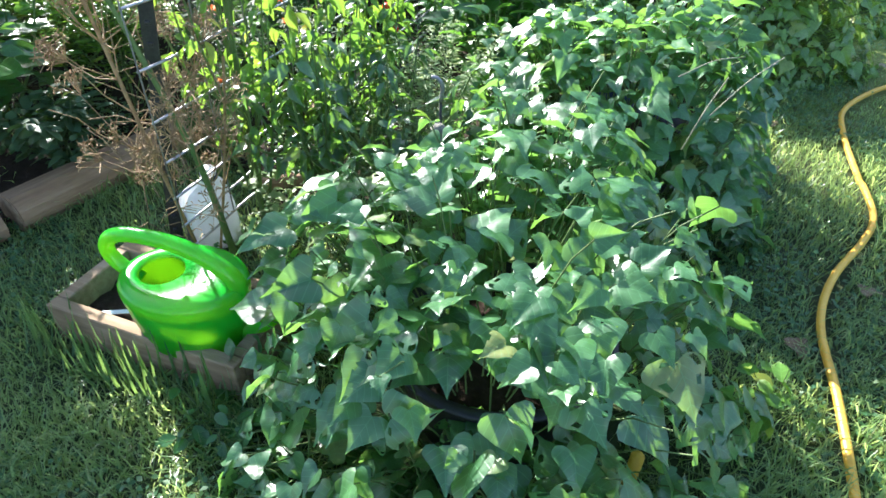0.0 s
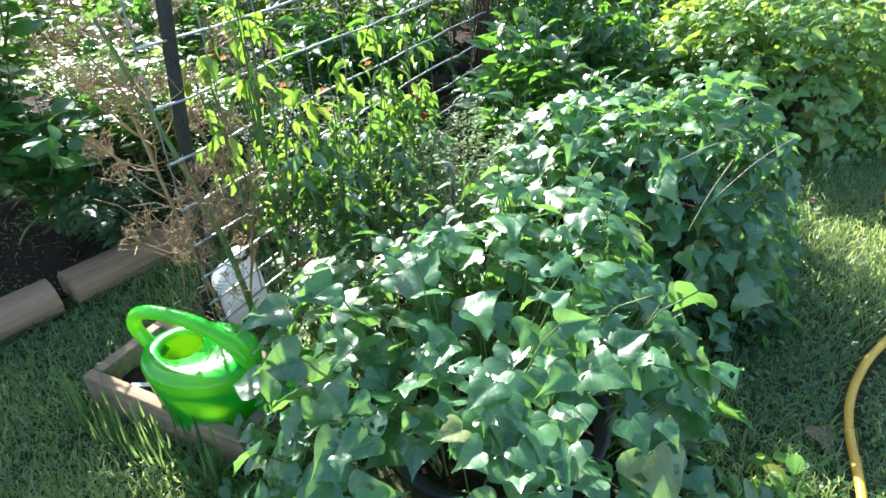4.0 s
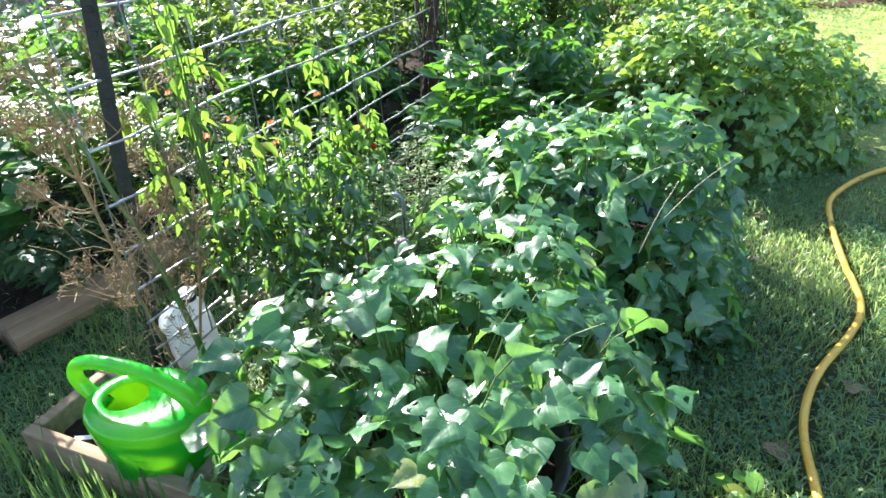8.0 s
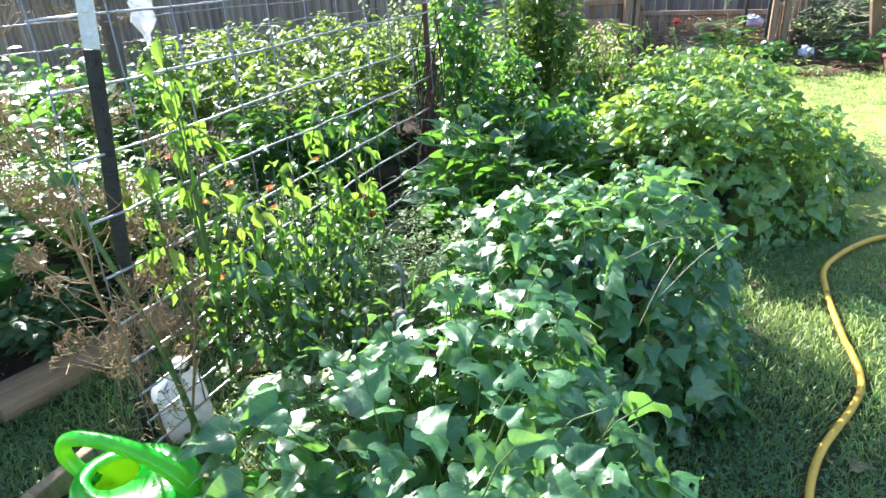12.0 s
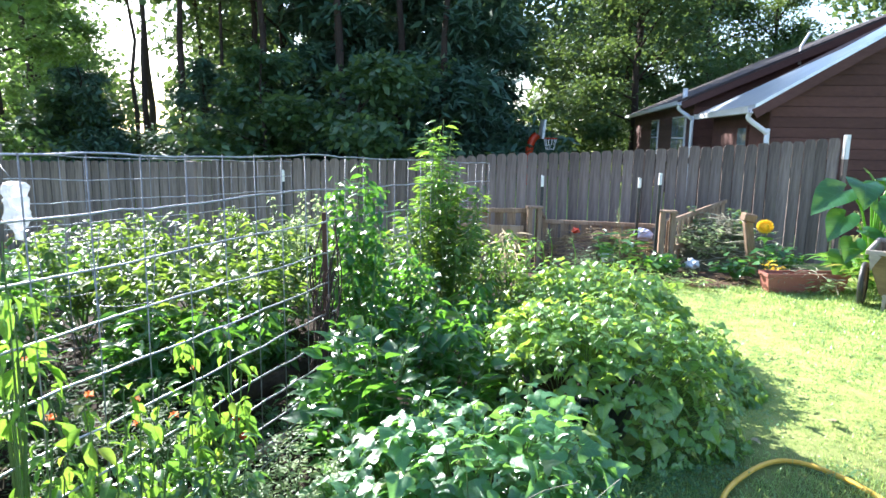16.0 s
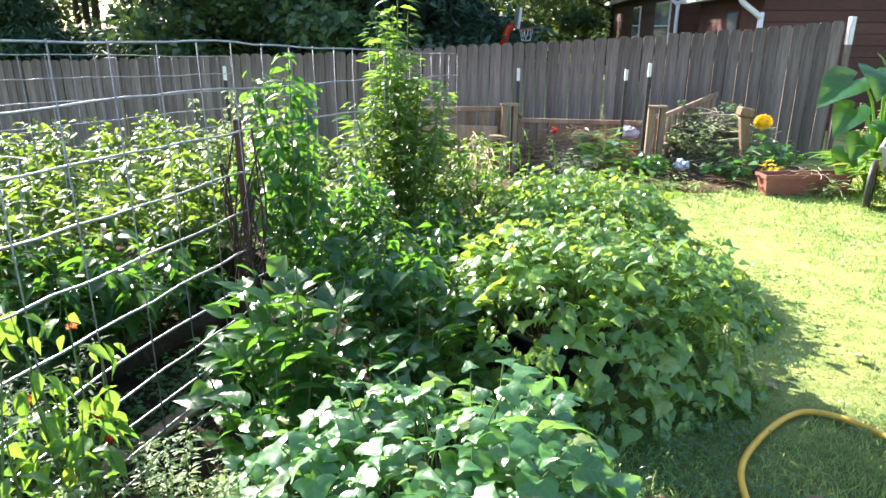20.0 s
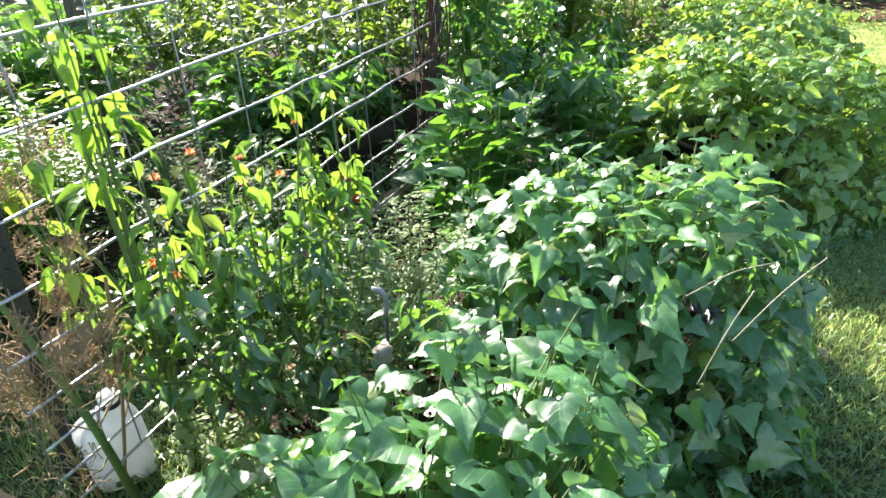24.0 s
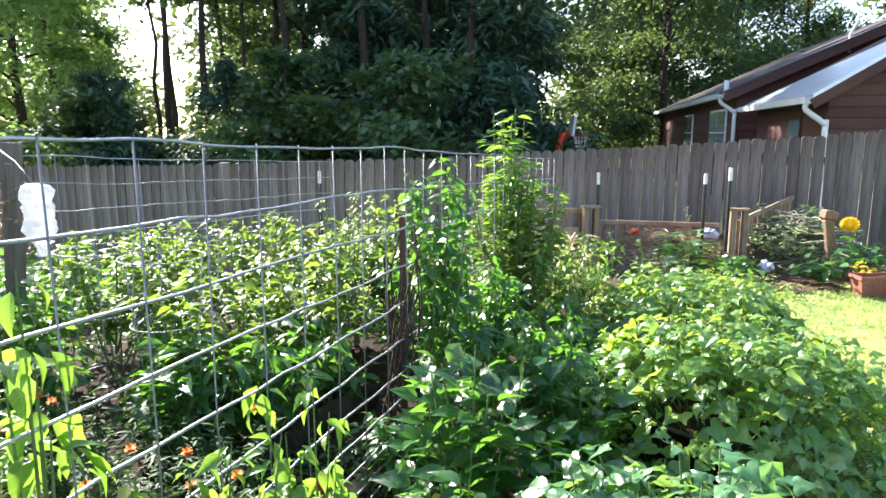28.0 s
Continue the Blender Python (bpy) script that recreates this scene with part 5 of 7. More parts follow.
def watering_can():
    """Oval tapering body with ribs, a domed top with an open mouth, a looping handle and a spout with a rose."""
    c = thing("watering_can", "bright green plastic watering can standing in the planter box", "watering can", "", pose(-0.535, 1.215, 0.045, 0, 0, -8) @ Matrix.Scale(1.04, 4))
    bm = bmesh.new()
    prof = [(0.085, 0.0), (0.098, 0.004), (0.103, 0.03), (0.1035, 0.036), (0.1055, 0.038), (0.106, 0.062), (0.108, 0.064), (0.109, 0.088), (0.111, 0.09), (0.116, 0.135), (0.119, 0.17), (0.12, 0.188), (0.116, 0.198), (0.108, 0.203)]
    sides, sx = 40, 1.28
    rings = []
    for r, z in prof:
        rings.append([bm.verts.new((r * sx * math.cos(2 * math.pi * k / sides) + 0.10 * (0.19 - z) * 0.25, r * math.sin(2 * math.pi * k / sides), z)) for k in range(sides)])
    # domed deck with a mouth set towards the handle side
    mouth, lip = [], []
    for k in range(sides):
        a = 2 * math.pi * k / sides
        mouth.append(bm.verts.new((-0.052 + 0.056 * math.cos(a), 0.054 * math.sin(a), 0.207)))
        lip.append(bm.verts.new((-0.052 + 0.051 * math.cos(a), 0.049 * math.sin(a), 0.2)))
    rings += [mouth, lip]
    # inner skin
    for r, z in ((0.112, 0.165), (0.1, 0.06), (0.09, 0.008)):
        rings.append([bm.verts.new((r * sx * math.cos(2 * math.pi * k / sides), r * math.sin(2 * math.pi * k / sides), z)) for k in range(sides)])
    for a, b in zip(rings, rings[1:]):
        for k in range(sides):
            j = (k + 1) % sides
            bm.faces.new((a[k], a[j], b[j], b[k]))
    bm.faces.new(rings[0][::-1])
    bm.faces.new(rings[-1])
    part("body", bm, CAN, c, "", True)
    h = smooth_path([(-0.115, 0.0, 0.165), (-0.165, 0.0, 0.205), (-0.182, 0.0, 0.245), (-0.155, 0, 0.283), (-0.09, 0, 0.297), (0.0, 0, 0.29), (0.08, 0, 0.262), (0.128, 0, 0.222), (0.138, 0, 0.18)], 5)
    tube("handle", h, [0.0175 + 0.012 * max(0, i / len(h) - 0.5) for i in range(len(h))], CAN, c, 14)
    s = smooth_path([(0.10, 0, 0.05), (0.16, 0.01, 0.08), (0.22, 0.015, 0.13), (0.27, 0.02, 0.185)], 5)
    tube("spout", s, [0.034 - 0.016 * i / len(s) for i in range(len(s))], CAN, c, 14)
    d = Matrix.Translation((0.275, 0.02, 0.19)) @ Vector((0.05, 0.005, 0.055)).to_track_quat("Z", "Y").to_matrix().to_4x4()
    lathe("rose", [(0.018, -0.01), (0.022, 0.005), (0.038, 0.02), (0.04, 0.028), (0.0, 0.033)], CAN, c, 20, d)


watering_can()

JUG, _n, _l, _b = mat("white_jug_plastic", 0.4, 0.0, 0.5)
_nz = noise_node(_n, _l, 9, 4)
_l.new(ramp_of(_n, _l, _nz.outputs[0], [(0.3, (0.62, 0.68, 0.74)), (0.7, (0.76, 0.8, 0.84))]), _b.inputs["Base Color"])
_tr = _n.new("ShaderNodeBsdfTranslucent")
_tr.inputs[0].default_value = (0.9, 0.92, 0.93, 1)
_mx = _n.new("ShaderNodeMixShader")
_mx.inputs[0].default_value = 0.5
_l.new(_b.outputs[0], _mx.inputs[1])
_l.new(_tr.outputs[0], _mx.inputs[2])
_l.new(_mx.outputs[0], _n["Material Output"].inputs[0])
NAVY = surface("navy_plastic", [(0.3, (0.01, 0.014, 0.04)), (0.7, (0.02, 0.03, 0.075))], 30, 90, 0.4, 0.1, 0.001)


def jug():
    j = thing("plastic_jug", "white plastic gallon jug with navy cap and label", "jug", "", pose(-0.672, 1.665, 0.0, 0, 0, 38) @ Matrix.Scale(0.95, 4))
    bm = bmesh.new()
    n, rings = 24, []
    for hw, hd, z, p, ox in ((0.07, 0.05, 0.0, 4, 0), (0.076, 0.056, 0.01, 4, 0), (0.078, 0.058, 0.08, 4, 0), (0.076, 0.057, 0.15, 4, 0), (0.064, 0.05, 0.19, 3, 0.006), (0.045, 0.038, 0.222, 2.4, 0.014), (0.021, 0.021, 0.238, 2, 0.02), (0.02, 0.02, 0.25, 2, 0.02)):
        ring = []
        for k in range(n):
            a = 2 * math.pi * k / n
            ca, sa = math.cos(a), math.sin(a)
            ring.append(bm.verts.new((ox + hw * math.copysign(abs(ca) ** (2 / p), ca), hd * math.copysign(abs(sa) ** (2 / p), sa), z)))
        rings.append(ring)
    for a, b in zip(rings, rings[1:]):
        for k in range(n):
            q = (k + 1) % n
            bm.faces.new((a[k], a[q], b[q], b[k]))
    bm.faces.new(rings[0][::-1])
    bm.faces.new(rings[-1])
    part("body", bm, JUG, j, "", True)
    tube("handle", smooth_path([(-0.058, 0, 0.135), (-0.075, 0, 0.165), (-0.062, 0, 0.205), (-0.02, 0, 0.228)], 5), 0.012, JUG, j, 10)
    lathe("cap", [(0, 0.252), (0.0235, 0.25), (0.0245, 0.255), (0.024, 0.272), (0.02, 0.276), (0, 0.277)], JUG, j, 20, pose(0.02, 0, 0), "pale cap")
    lathe("collar", [(0.026, 0.238), (0.027, 0.246), (0.025, 0.252), (0.021, 0.252), (0.021, 0.238)], NAVY, j, 20, pose(0.02, 0, 0), "navy collar")
    box("label_panel", (0.004, 0.085, 0.11), pose(-0.0795, 0, 0.075), NAVY, j, 0.002, "dark blue side label")


jug()

# ---- timbers round the bed ----
def timber(a, b, r, label="round-edged brown landscape timber edging the bed", wood=TIMBER):
    a, b = Vector(a), Vector(b)
    mid = (a + b) / 2
    t = thing("timber", label, "timber", "landscape timbers", pose(mid.x, mid.y, mid.z, 0, -math.degrees(math.atan2(b.z - a.z, (b - a).xy.length)), math.degrees(math.atan2(b.y - a.y, b.x - a.x))))
    ln = (b - a).length
    n = 14
    bm = bmesh.new()
    rings = []
    for i in range(n + 1):
        x = -ln / 2 + ln * i / n
        rr = r * (1 + 0.05 * noise.noise(Vector((x * 5, mid.x, mid.y))))
        ring = []
        for k in range(16):
            an = 2 * math.pi * k / 16
            ring.append(bm.verts.new((x, rr * 1.05 * math.cos(an), max(-0.85 * rr, min(0.94 * rr, rr * math.sin(an))))))
        rings.append(ring)
    for p, q in zip(rings, rings[1:]):
        for k in range(16):
            j = (k + 1) % 16
            bm.faces.new((p[k], p[j], q[j], q[k]))
    bm.faces.new(rings[0][::-1])
    bm.faces.new(rings[-1])
    part("log", bm, wood, t)
    for s in (-1, 1):
        lathe("end_grain", [(0, 0.0), (r * 0.82, 0.0), (r * 0.8, 0.003), (0, 0.003)], BOXWOOD, t, 16, pose(s * ln / 2, 0, 0, 0, 90 * s, 0), "pale cracked end grain")
    return t


timber((-1.86, 0.78, 0.055), (-1.36, 1.62, 0.055), 0.068)
timber((-1.335, 1.66, 0.055), (-0.92, 2.42, 0.05), 0.068)
# The dark bark colour stands in for the plants' shade on this timber.
timber((-0.95, 2.95, 0.055), (-0.38, 4.1, 0.055), 0.065, "grey weathered timber along the wire panel, coloured dark as shaded", BARK)
gb = thing("ground_board", "narrow sun-bleached board lying under the wire panel", "board", "", pose(-0.43, 2.92, 0.03, 0, 0, 66))
box("plank", (0.85, 0.075, 0.02), pose(0, 0, 0), PALLET, gb, 0.004)
timber((-0.64, 1.95, 0.03), (-0.33, 2.05, 0.03), 0.025, "weathered grey stick lying under the peppers")

# ---- hoses ----
HOSE = surface("yellow_hose_rubber", [(0.3, (0.62, 0.34, 0.03)), (0.7, (0.8, 0.5, 0.07))], 12, 90, 0.45, 0.15, 0.002)
_hp = [(0.80, 0.45), (0.92, 0.72), (0.985, 0.97), (1.03, 1.20), (1.075, 1.45), (1.17, 1.65), (1.33, 1.85), (1.42, 2.0), (1.46, 2.22), (1.54, 2.60), (1.63, 2.83), (1.90, 3.08), (2.06, 3.11), (2.21, 2.92), (2.30, 2.62), (2.42, 2.2), (2.7, 1.8), (3.2, 1.5), (3.9, 1.3)]
hose = thing("garden_hose", "yellow rubber garden hose snaking over the lawn", "hose")
tube("tube", [Vector((p.x, p.y, (0.03 if p.y < 2.2 else 0.02) + 0.004 * math.sin(i * 0.37))) for i, p in enumerate(smooth_path([(x, y, 0) for x, y in _hp], 7))], 0.0112, HOSE, hose, 12)
_pp = smooth_path([(1.9, 1.9, 0.02), (2.1, 2.35, 0.05), (2.46, 2.92, 0.07), (2.75, 3.42, 0.07), (3.2, 3.95, 0.07), (3.9, 4.3, 0.07), (4.9, 4.35, 0.07), (6.0, 4.1, 0.07)], 84)
_rad = [(0.066, 0.066, 0.053, 0.053)[i % 4] for i in range(len(_pp))]
pipe = thing("drain_pipe", "black corrugated plastic drain pipe curving on the lawn", "pipe")
tube("corrugated_tube", _pp, _rad, surface("black_pipe_plastic", [(0.3, (0.015, 0.015, 0.017)), (0.7, (0.035, 0.036, 0.04))], 10, 70, 0.4, 0.15, 0.002), pipe, 18)
ypost = thing("yellow_pipe", "short yellow pipe standing under the vine leaves", "pipe", "", pose(0.50, 0.90, 0))
tube("pipe", [(0, 0, -0.02), (0.01, 0.01, 0.14)], 0.014, HOSE, ypost, 10)

# ---- bed soil and dirt by the compost ----
def patch(name, poly, material, label, category, lift=0.008, cell=0.12, rough=0.02):
    """Bare ground inside a polygon, just above the lawn."""
    def inside(x, y):
        c = False
        for i in range(len(poly)):
            (x0, y0), (x1, y1) = poly[i - 1], poly[i]
            if (y0 > y) != (y1 > y) and x < (x1 - x0) * (y - y0) / (y1 - y0) + x0:
                c = not c
        return c
    xs = [p[0] for p in poly]
    ys = [p[1] for p in poly]
    nx, ny = int((max(xs) - min(xs)) / cell) + 1, int((max(ys) - min(ys)) / cell) + 1
    idx, verts, faces = {}, [], []

    def vert(i, j):
        if (i, j) not in idx:
            x, y = min(xs) + i * cell, min(ys) + j * cell
            x += 0.03 * noise.noise(Vector((x * 6, y * 6, 0)))
            idx[i, j] = len(verts)
            verts.append((x, y, gz(x, y) + lift + rough * max(0, noise.noise(Vector((x * 7, y * 7, 3))) + 0.6)))
        return idx[i, j]
    for j in range(ny):
        for i in range(nx):
            if inside(min(xs) + (i + 0.5) * cell, min(ys) + (j + 0.5) * cell):
                faces.append((vert(i, j), vert(i + 1, j), vert(i + 1, j + 1), vert(i, j + 1)))
    return tag(mesh_ob(name, verts, faces, material, None, True), label, category, "", "structure")


BED = [(-1.93, 0.75), (-0.95, 2.42), (-0.55, 1.95), (-0.1, 1.62), (0.2, 1.6), (0.95, 2.6), (1.5, 4.6), (1.2, 6.4), (-2.6, 7.5), (-3.4, 4.0), (-2.9, 1.2)]
DIRT = [(1.05, 6.55), (2.4, 6.75), (3.0, 6.72), (3.5, 6.75), (3.6, 7.2), (4.6, 7.0), (4.9, 8.3), (4.6, 9.3), (0.2, 10.0), (0.3, 7.4)]
BROWN = surface("brown_dirt", [(0.3, (0.04, 0.024, 0.016)), (0.55, (0.1, 0.064, 0.042)), (0.75, (0.2, 0.145, 0.1))], 6, 50, 0.95, 1.0, 0.03, spec=0.1)
patch("bed_soil", BED, SOIL, "dark loose soil of the vegetable bed", "soil")
patch("dirt", DIRT, BROWN, "bare brown dirt before the compost bins", "dirt")

# ---- compost bins ----
def standing_boards(name, label, a, b, top_a, top_b, base, gap, w, rails, group="compost bins"):
    """Upright slats on rails between two places on the ground."""
    a, b = Vector(a), Vector(b)
    ang = math.degrees(math.atan2(b.y - a.y, b.x - a.x))
    ln = (b - a).length
    t = thing(name, label, "compost bin", group, pose(a.x, a.y, base, 0, 0, ang))
    rng = random.Random(int(a.x * 100))
    s = w / 2
    while s < ln:
        top = top_a + (top_b - top_a) * s / ln - base + rng.uniform(-0.015, 0.015)
        box("slat", (w, 0.018, top), pose(s, rng.uniform(-.004, .004), top / 2, 0, rng.uniform(-1, 1)), PALLET, t, 0.002)
        s += w + gap
    for f in rails:
        za, zb = (top_a - base) * f, (top_b - base) * f
        box("rail", (ln, 0.03, 0.05), pose(ln / 2, -0.03, (za + zb) / 2, 0, -math.degrees(math.atan2(zb - za, ln))), PALLET, t, 0.003)
    return t


standing_boards("pallet_wall", "weathered pallet forming the back of a compost bin", (1.62, 8.75, 0), (3.05, 8.62, 0), 0.38, 0.36, -0.2, 0.03, 0.1, (0.98, 0.5))
standing_boards("pallet_wall", "weathered pallet wall between the compost bins", (2.90, 7.72, 0), (4.12, 9.22, 0), 0.52, 0.62, -0.2, 0.07, 0.1, (1.0, 0.55))
standing_boards("pallet_wall", "weathered pallet forming the side of a compost bin", (0.25, 8.2, 0), (1.42, 8.05, 0), 0.55, 0.58, -0.25, 0.05, 0.1, (1.0, 0.6))
standing_boards("pallet_wall", "weathered pallet standing on the bed's far end", (1.5, 8.02, 0), (1.64, 8.7, 0), 0.55, 0.42, -0.2, 0.05, 0.1, (1.0,))
for x, y, top, ang in ((1.44, 7.95, 0.615, 6), (2.87, 7.62, 0.63, -8)):
    g = thing("bin_post", "paired upright boards capping a compost bin corner", "post", "compost bin posts", pose(x, y, -0.12, 0, 0, ang))
    h = top + 0.12
    box("board", (0.05, 0.1, h), pose(-0.055, 0, h / 2), PALLET, g, 0.004)
    box("board", (0.05, 0.1, h), pose(0.055, 0, h / 2), PALLET, g, 0.004)
    box("cap", (0.19, 0.12, 0.025), pose(0, 0, h + 0.013), PALLET, g, 0.004)
pb = thing("pale_board", "pale upright board behind the tall plants", "board", "", pose(-0.02, 7.12, -0.2, 0, 0, 8))
box("plank", (0.19, 0.03, 0.78), pose(0, 0, 0.39), surface("pale_board_wood", [(0.3, (0.28, 0.24, 0.19)), (0.7, (0.48, 0.43, 0.36))], 5, 60, 0.85, 0.4, 0.004, stretch=(1, 1, 0.1)), pb, 0.004)
pb2 = thing("pale_board", "pale board nailed across the bin side", "board", "", pose(0.95, 7.98, 0.33, 0, 0, -7))
box("plank", (0.75, 0.03, 0.16), pose(0, 0, 0), PALLET, pb2, 0.004)


def heap(name, label, category, x, y, rx, ry, h, material, seed):
    bm = bmesh.new()
    bmesh.ops.create_grid(bm, x_segments=34, y_segments=34, size=1.0)
    for v in bm.verts:
        r = min(1.0, v.co.xy.length)
        k = (1 - r * r) * h
        p = Vector((x + v.co.x * rx, y + v.co.y * ry, 0))
        v.co = Vector((p.x, p.y, gz(p.x, p.y) - 0.02 + k * (1 + 0.4 * noise.noise(Vector((p.x * 3, p.y * 3, seed)))) + (0.05 * noise.noise(p * 11) + 0.02 * noise.noise(p * 25)) * (1 if r < 0.98 else 0)))
    return tag(part(name, bm, material, None, "", True), label, category)


STRAW = surface("dry_litter", [(0.3, (0.06, 0.038, 0.026)), (0.5, (0.16, 0.11, 0.08)), (0.75, (0.32, 0.25, 0.18))], 14, 90, 0.95, 1.0, 0.03, spec=0.1)
heap("compost", "dry brown garden litter piled in a bin", "compost", 2.3, 8.25, 0.78, 0.62, 0.42, STRAW, 1)
heap("pulled_vine_mound", "pile of grey-green pulled vines in a bin", "compost", 3.62, 8.35, 0.62, 0.70, 0.62, surface("grey_litter", [(0.3, (0.06, 0.055, 0.035)), (0.6, (0.14, 0.14, 0.085)), (0.75, (0.25, 0.23, 0.15))], 12, 80, 0.95, 1.0, 0.03, spec=0.1), 2)


def strands(name, label, category, x, y, rx, ry, h, n, material, seed, r=0.004, ln=(0.15, 0.5)):
    """Loose curling stems lying over a heap."""
    rng = random.Random(seed)
    paths = []
    for _ in range(n):
        a, u = rng.uniform(0, 6.28), math.sqrt(rng.random())
        px, py = x + rx * u * math.cos(a), y + ry * u * math.sin(a)
        z = gz(px, py) + h * (1 - u * u) + rng.uniform(0, 0.07)
        d = rng.uniform(0, 6.28)
        l = rng.uniform(*ln)
        q = [Vector((px, py, z))]
        for k in range(3):
            d += rng.gauss(0, 0.6)
            q.append(q[-1] + Vector((math.cos(d), math.sin(d), rng.uniform(-0.4, 0.25))) * l / 3)
        paths.append((smooth_path(q, 3), r * rng.uniform(0.6, 1.4)))
    ob = tubes(name, paths, material, None, 4)
    return tag(ob, label, category, "", "stuff")


VINE_GREY = surface("grey_vine", [(0.3, (0.16, 0.16, 0.1)), (0.7, (0.36, 0.34, 0.24))], 20, 90, 0.85, 0.2, 0.003, vary=0.35, island=True)
strands("pulled_vines", "tangle of grey-green pulled vines", "vines", 3.62, 8.25, 0.62, 0.72, 0.60, 420, VINE_GREY, 3)
strands("dry_stems", "dry brown stems lying on the compost", "stems", 2.25, 8.2, 0.78, 0.62, 0.42, 420, DRY, 4, 0.003, (0.1, 0.35))
strands("dry_stems", "dry straw scattered at the lawn edge", "straw", 3.1, 6.75, 1.1, 0.22, 0.02, 120, DRY, 5, 0.002, (0.08, 0.25))

BAG = surface("crumpled_bag", [(0.3, (0.6, 0.63, 0.68)), (0.7, (0.85, 0.86, 0.88))], 18, 60, 0.4, 0.5, 0.02)
BAG2 = surface("violet_bag", [(0.3, (0.3, 0.3, 0.42)), (0.7, (0.5, 0.5, 0.62))], 18, 60, 0.4, 0.5, 0.02)


def crumple(name, label, x, y, z, r, material, seed):
    bm = bmesh.new()
    bmesh.ops.create_icosphere(bm, subdivisions=3, radius=r)
    for v in bm.verts:
        v.co *= 1 + 0.55 * noise.noise(v.co / r * 1.8 + Vector((seed, 0, 0))) + 0.2 * noise.noise(v.co / r * 5)
        v.co.z *= 0.75
    bm.transform(Matrix.Translation((x, y, z)))
    tag(part(name, bm, material), label, "litter")


crumple("plastic_bag", "crumpled white plastic bag on the compost", 2.25, 7.72, 0.10, 0.07, BAG, 1)
crumple("plastic_bag", "crumpled white plastic bag on the dirt", 3.18, 7.62, 0.06, 0.07, BAG, 4)
crumple("plastic_bag", "crumpled violet plastic bag on the compost", 2.78, 8.2, 0.30, 0.09, BAG2, 7)
crumple("red_scrap", "small red scrap among the litter", 1.98, 8.2, 0.33, 0.045, RED, 9)
crumple("plastic_bag", "small white scrap among the litter", 2.6, 8.0, 0.2, 0.04, BAG, 12)
bush("weed", "dark leafy weeds beside the compost bin", "weed", "", 2.82, 7.38, 0.26, 0.2, 180, (0.05, 0.09), OVAL, PEPPER, 201, 0.3, 0.05, 12, STEM, 0.003)
bush("weed", "dark leafy weeds beside the compost bin", "weed", "", 2.30, 7.55, 0.34, 0.10, 70, (0.12, 0.2), NARROW, WILT, 202, 0.1, 0.02, 8, STEM, 0.003)
bush("weed", "blue-green broad leaves beside the planter", "weed", "", 3.42, 7.05, 0.28, 0.24, 90, (0.08, 0.14), OVAL, BROAD, 203, 0.4, 0.05, 10, STEM, 0.004)
bush("weed", "dark weeds at the fence foot", "weed", "", 4.05, 7.35, 0.4, 0.3, 200, (0.06, 0.1), OVAL, BROAD, 204, 0.4, 0.05, 12, STEM, 0.004)
for i, (x, y, h) in enumerate(((2.24, 7.2, 0.72), (2.02, 7.1, 0.46), (1.55, 7.35, 0.5), (1.72, 6.9, 0.45), (1.42, 7.0, 0.40))):
    g = thing("grass_stalk", "tall pale seeding grass stalk", "grass stalk", "seeding stalks", pose(x, y, gz(x, y) - 0.01))
    rr = random.Random(i)
    tube("stalk", smooth_path([(0, 0, 0), (0.02, 0, h * 0.6), (-0.03, 0, h)], 5), 0.004, WILT if i else DRY, g, 6)
    n = 26
    pp = np.array([(rr.uniform(-.03, .03) - 0.03, rr.uniform(-.03, .03), h * rr.uniform(0.78, 1.02)) for _ in range(n)])
    leaves("seed_head", pp, np.array([(rr.gauss(0, 1), rr.gauss(0, 1), 0.4) for _ in range(n)]), np.array([(0.1, 0, 1.0)] * n), np.full(n, 0.035), NARROW, HERB, g)
bush("weed", "dark leafy weeds before the compost bin", "weed", "", 2.66, 7.22, 0.3, 0.2, 200, (0.06, 0.1), OVAL, PEPPER, 220, 0.3, 0.05, 14, STEM, 0.003)
bush("weed", "grassy weeds growing in the compost", "weed", "", 2.42, 7.9, 0.5, 0.2, 120, (0.14, 0.26), NARROW, BROAD, 221, 0.1, 0.05, 12, STEM, 0.003)
bush("weed", "grey-green leafy stems over the pulled vines", "weed", "", 3.45, 7.95, 0.62, 0.42, 600, (0.04, 0.075), OVAL, HERB, 222, 0.4, 0.1, 22, STEM, 0.003)
bush("weed", "blue-green leafy stems over the pulled vines", "weed", "", 3.75, 8.15, 0.78, 0.45, 700, (0.04, 0.08), OVAL, TREE_LEAF, 223, 0.4, 0.1, 22, STEM, 0.003)
bush("weed", "pale dry weeds before the compost bin", "weed", "", 1.95, 7.15, 0.34, 0.3, 240, (0.04, 0.09), NARROW, HERB, 224, 0.3, 0.1, 16, DRY, 0.003)
bush("weed", "pale dry weeds at the lawn edge", "weed", "", 2.75, 6.78, 0.14, 0.35, 260, (0.04, 0.09), NARROW, GRASS, 225, 0.3, 0.02, 16, STEM, 0.002)
# dry corn-like stalk catching the light
bush("dry_plant", "dried straw-coloured plant catching the sun", "plant", "", 1.02, 6.35, 0.62, 0.14, 60, (0.08, 0.16), NARROW, leaf_mat("straw_leaf", (0.5, 0.36, 0.2), (0.75, 0.6, 0.4), True, 0.45, (0.9, 0.75, 0.5), 0.6, None, 0.3, veins=False), 205, 1.0, 0.4, 8, DRY, 0.005)

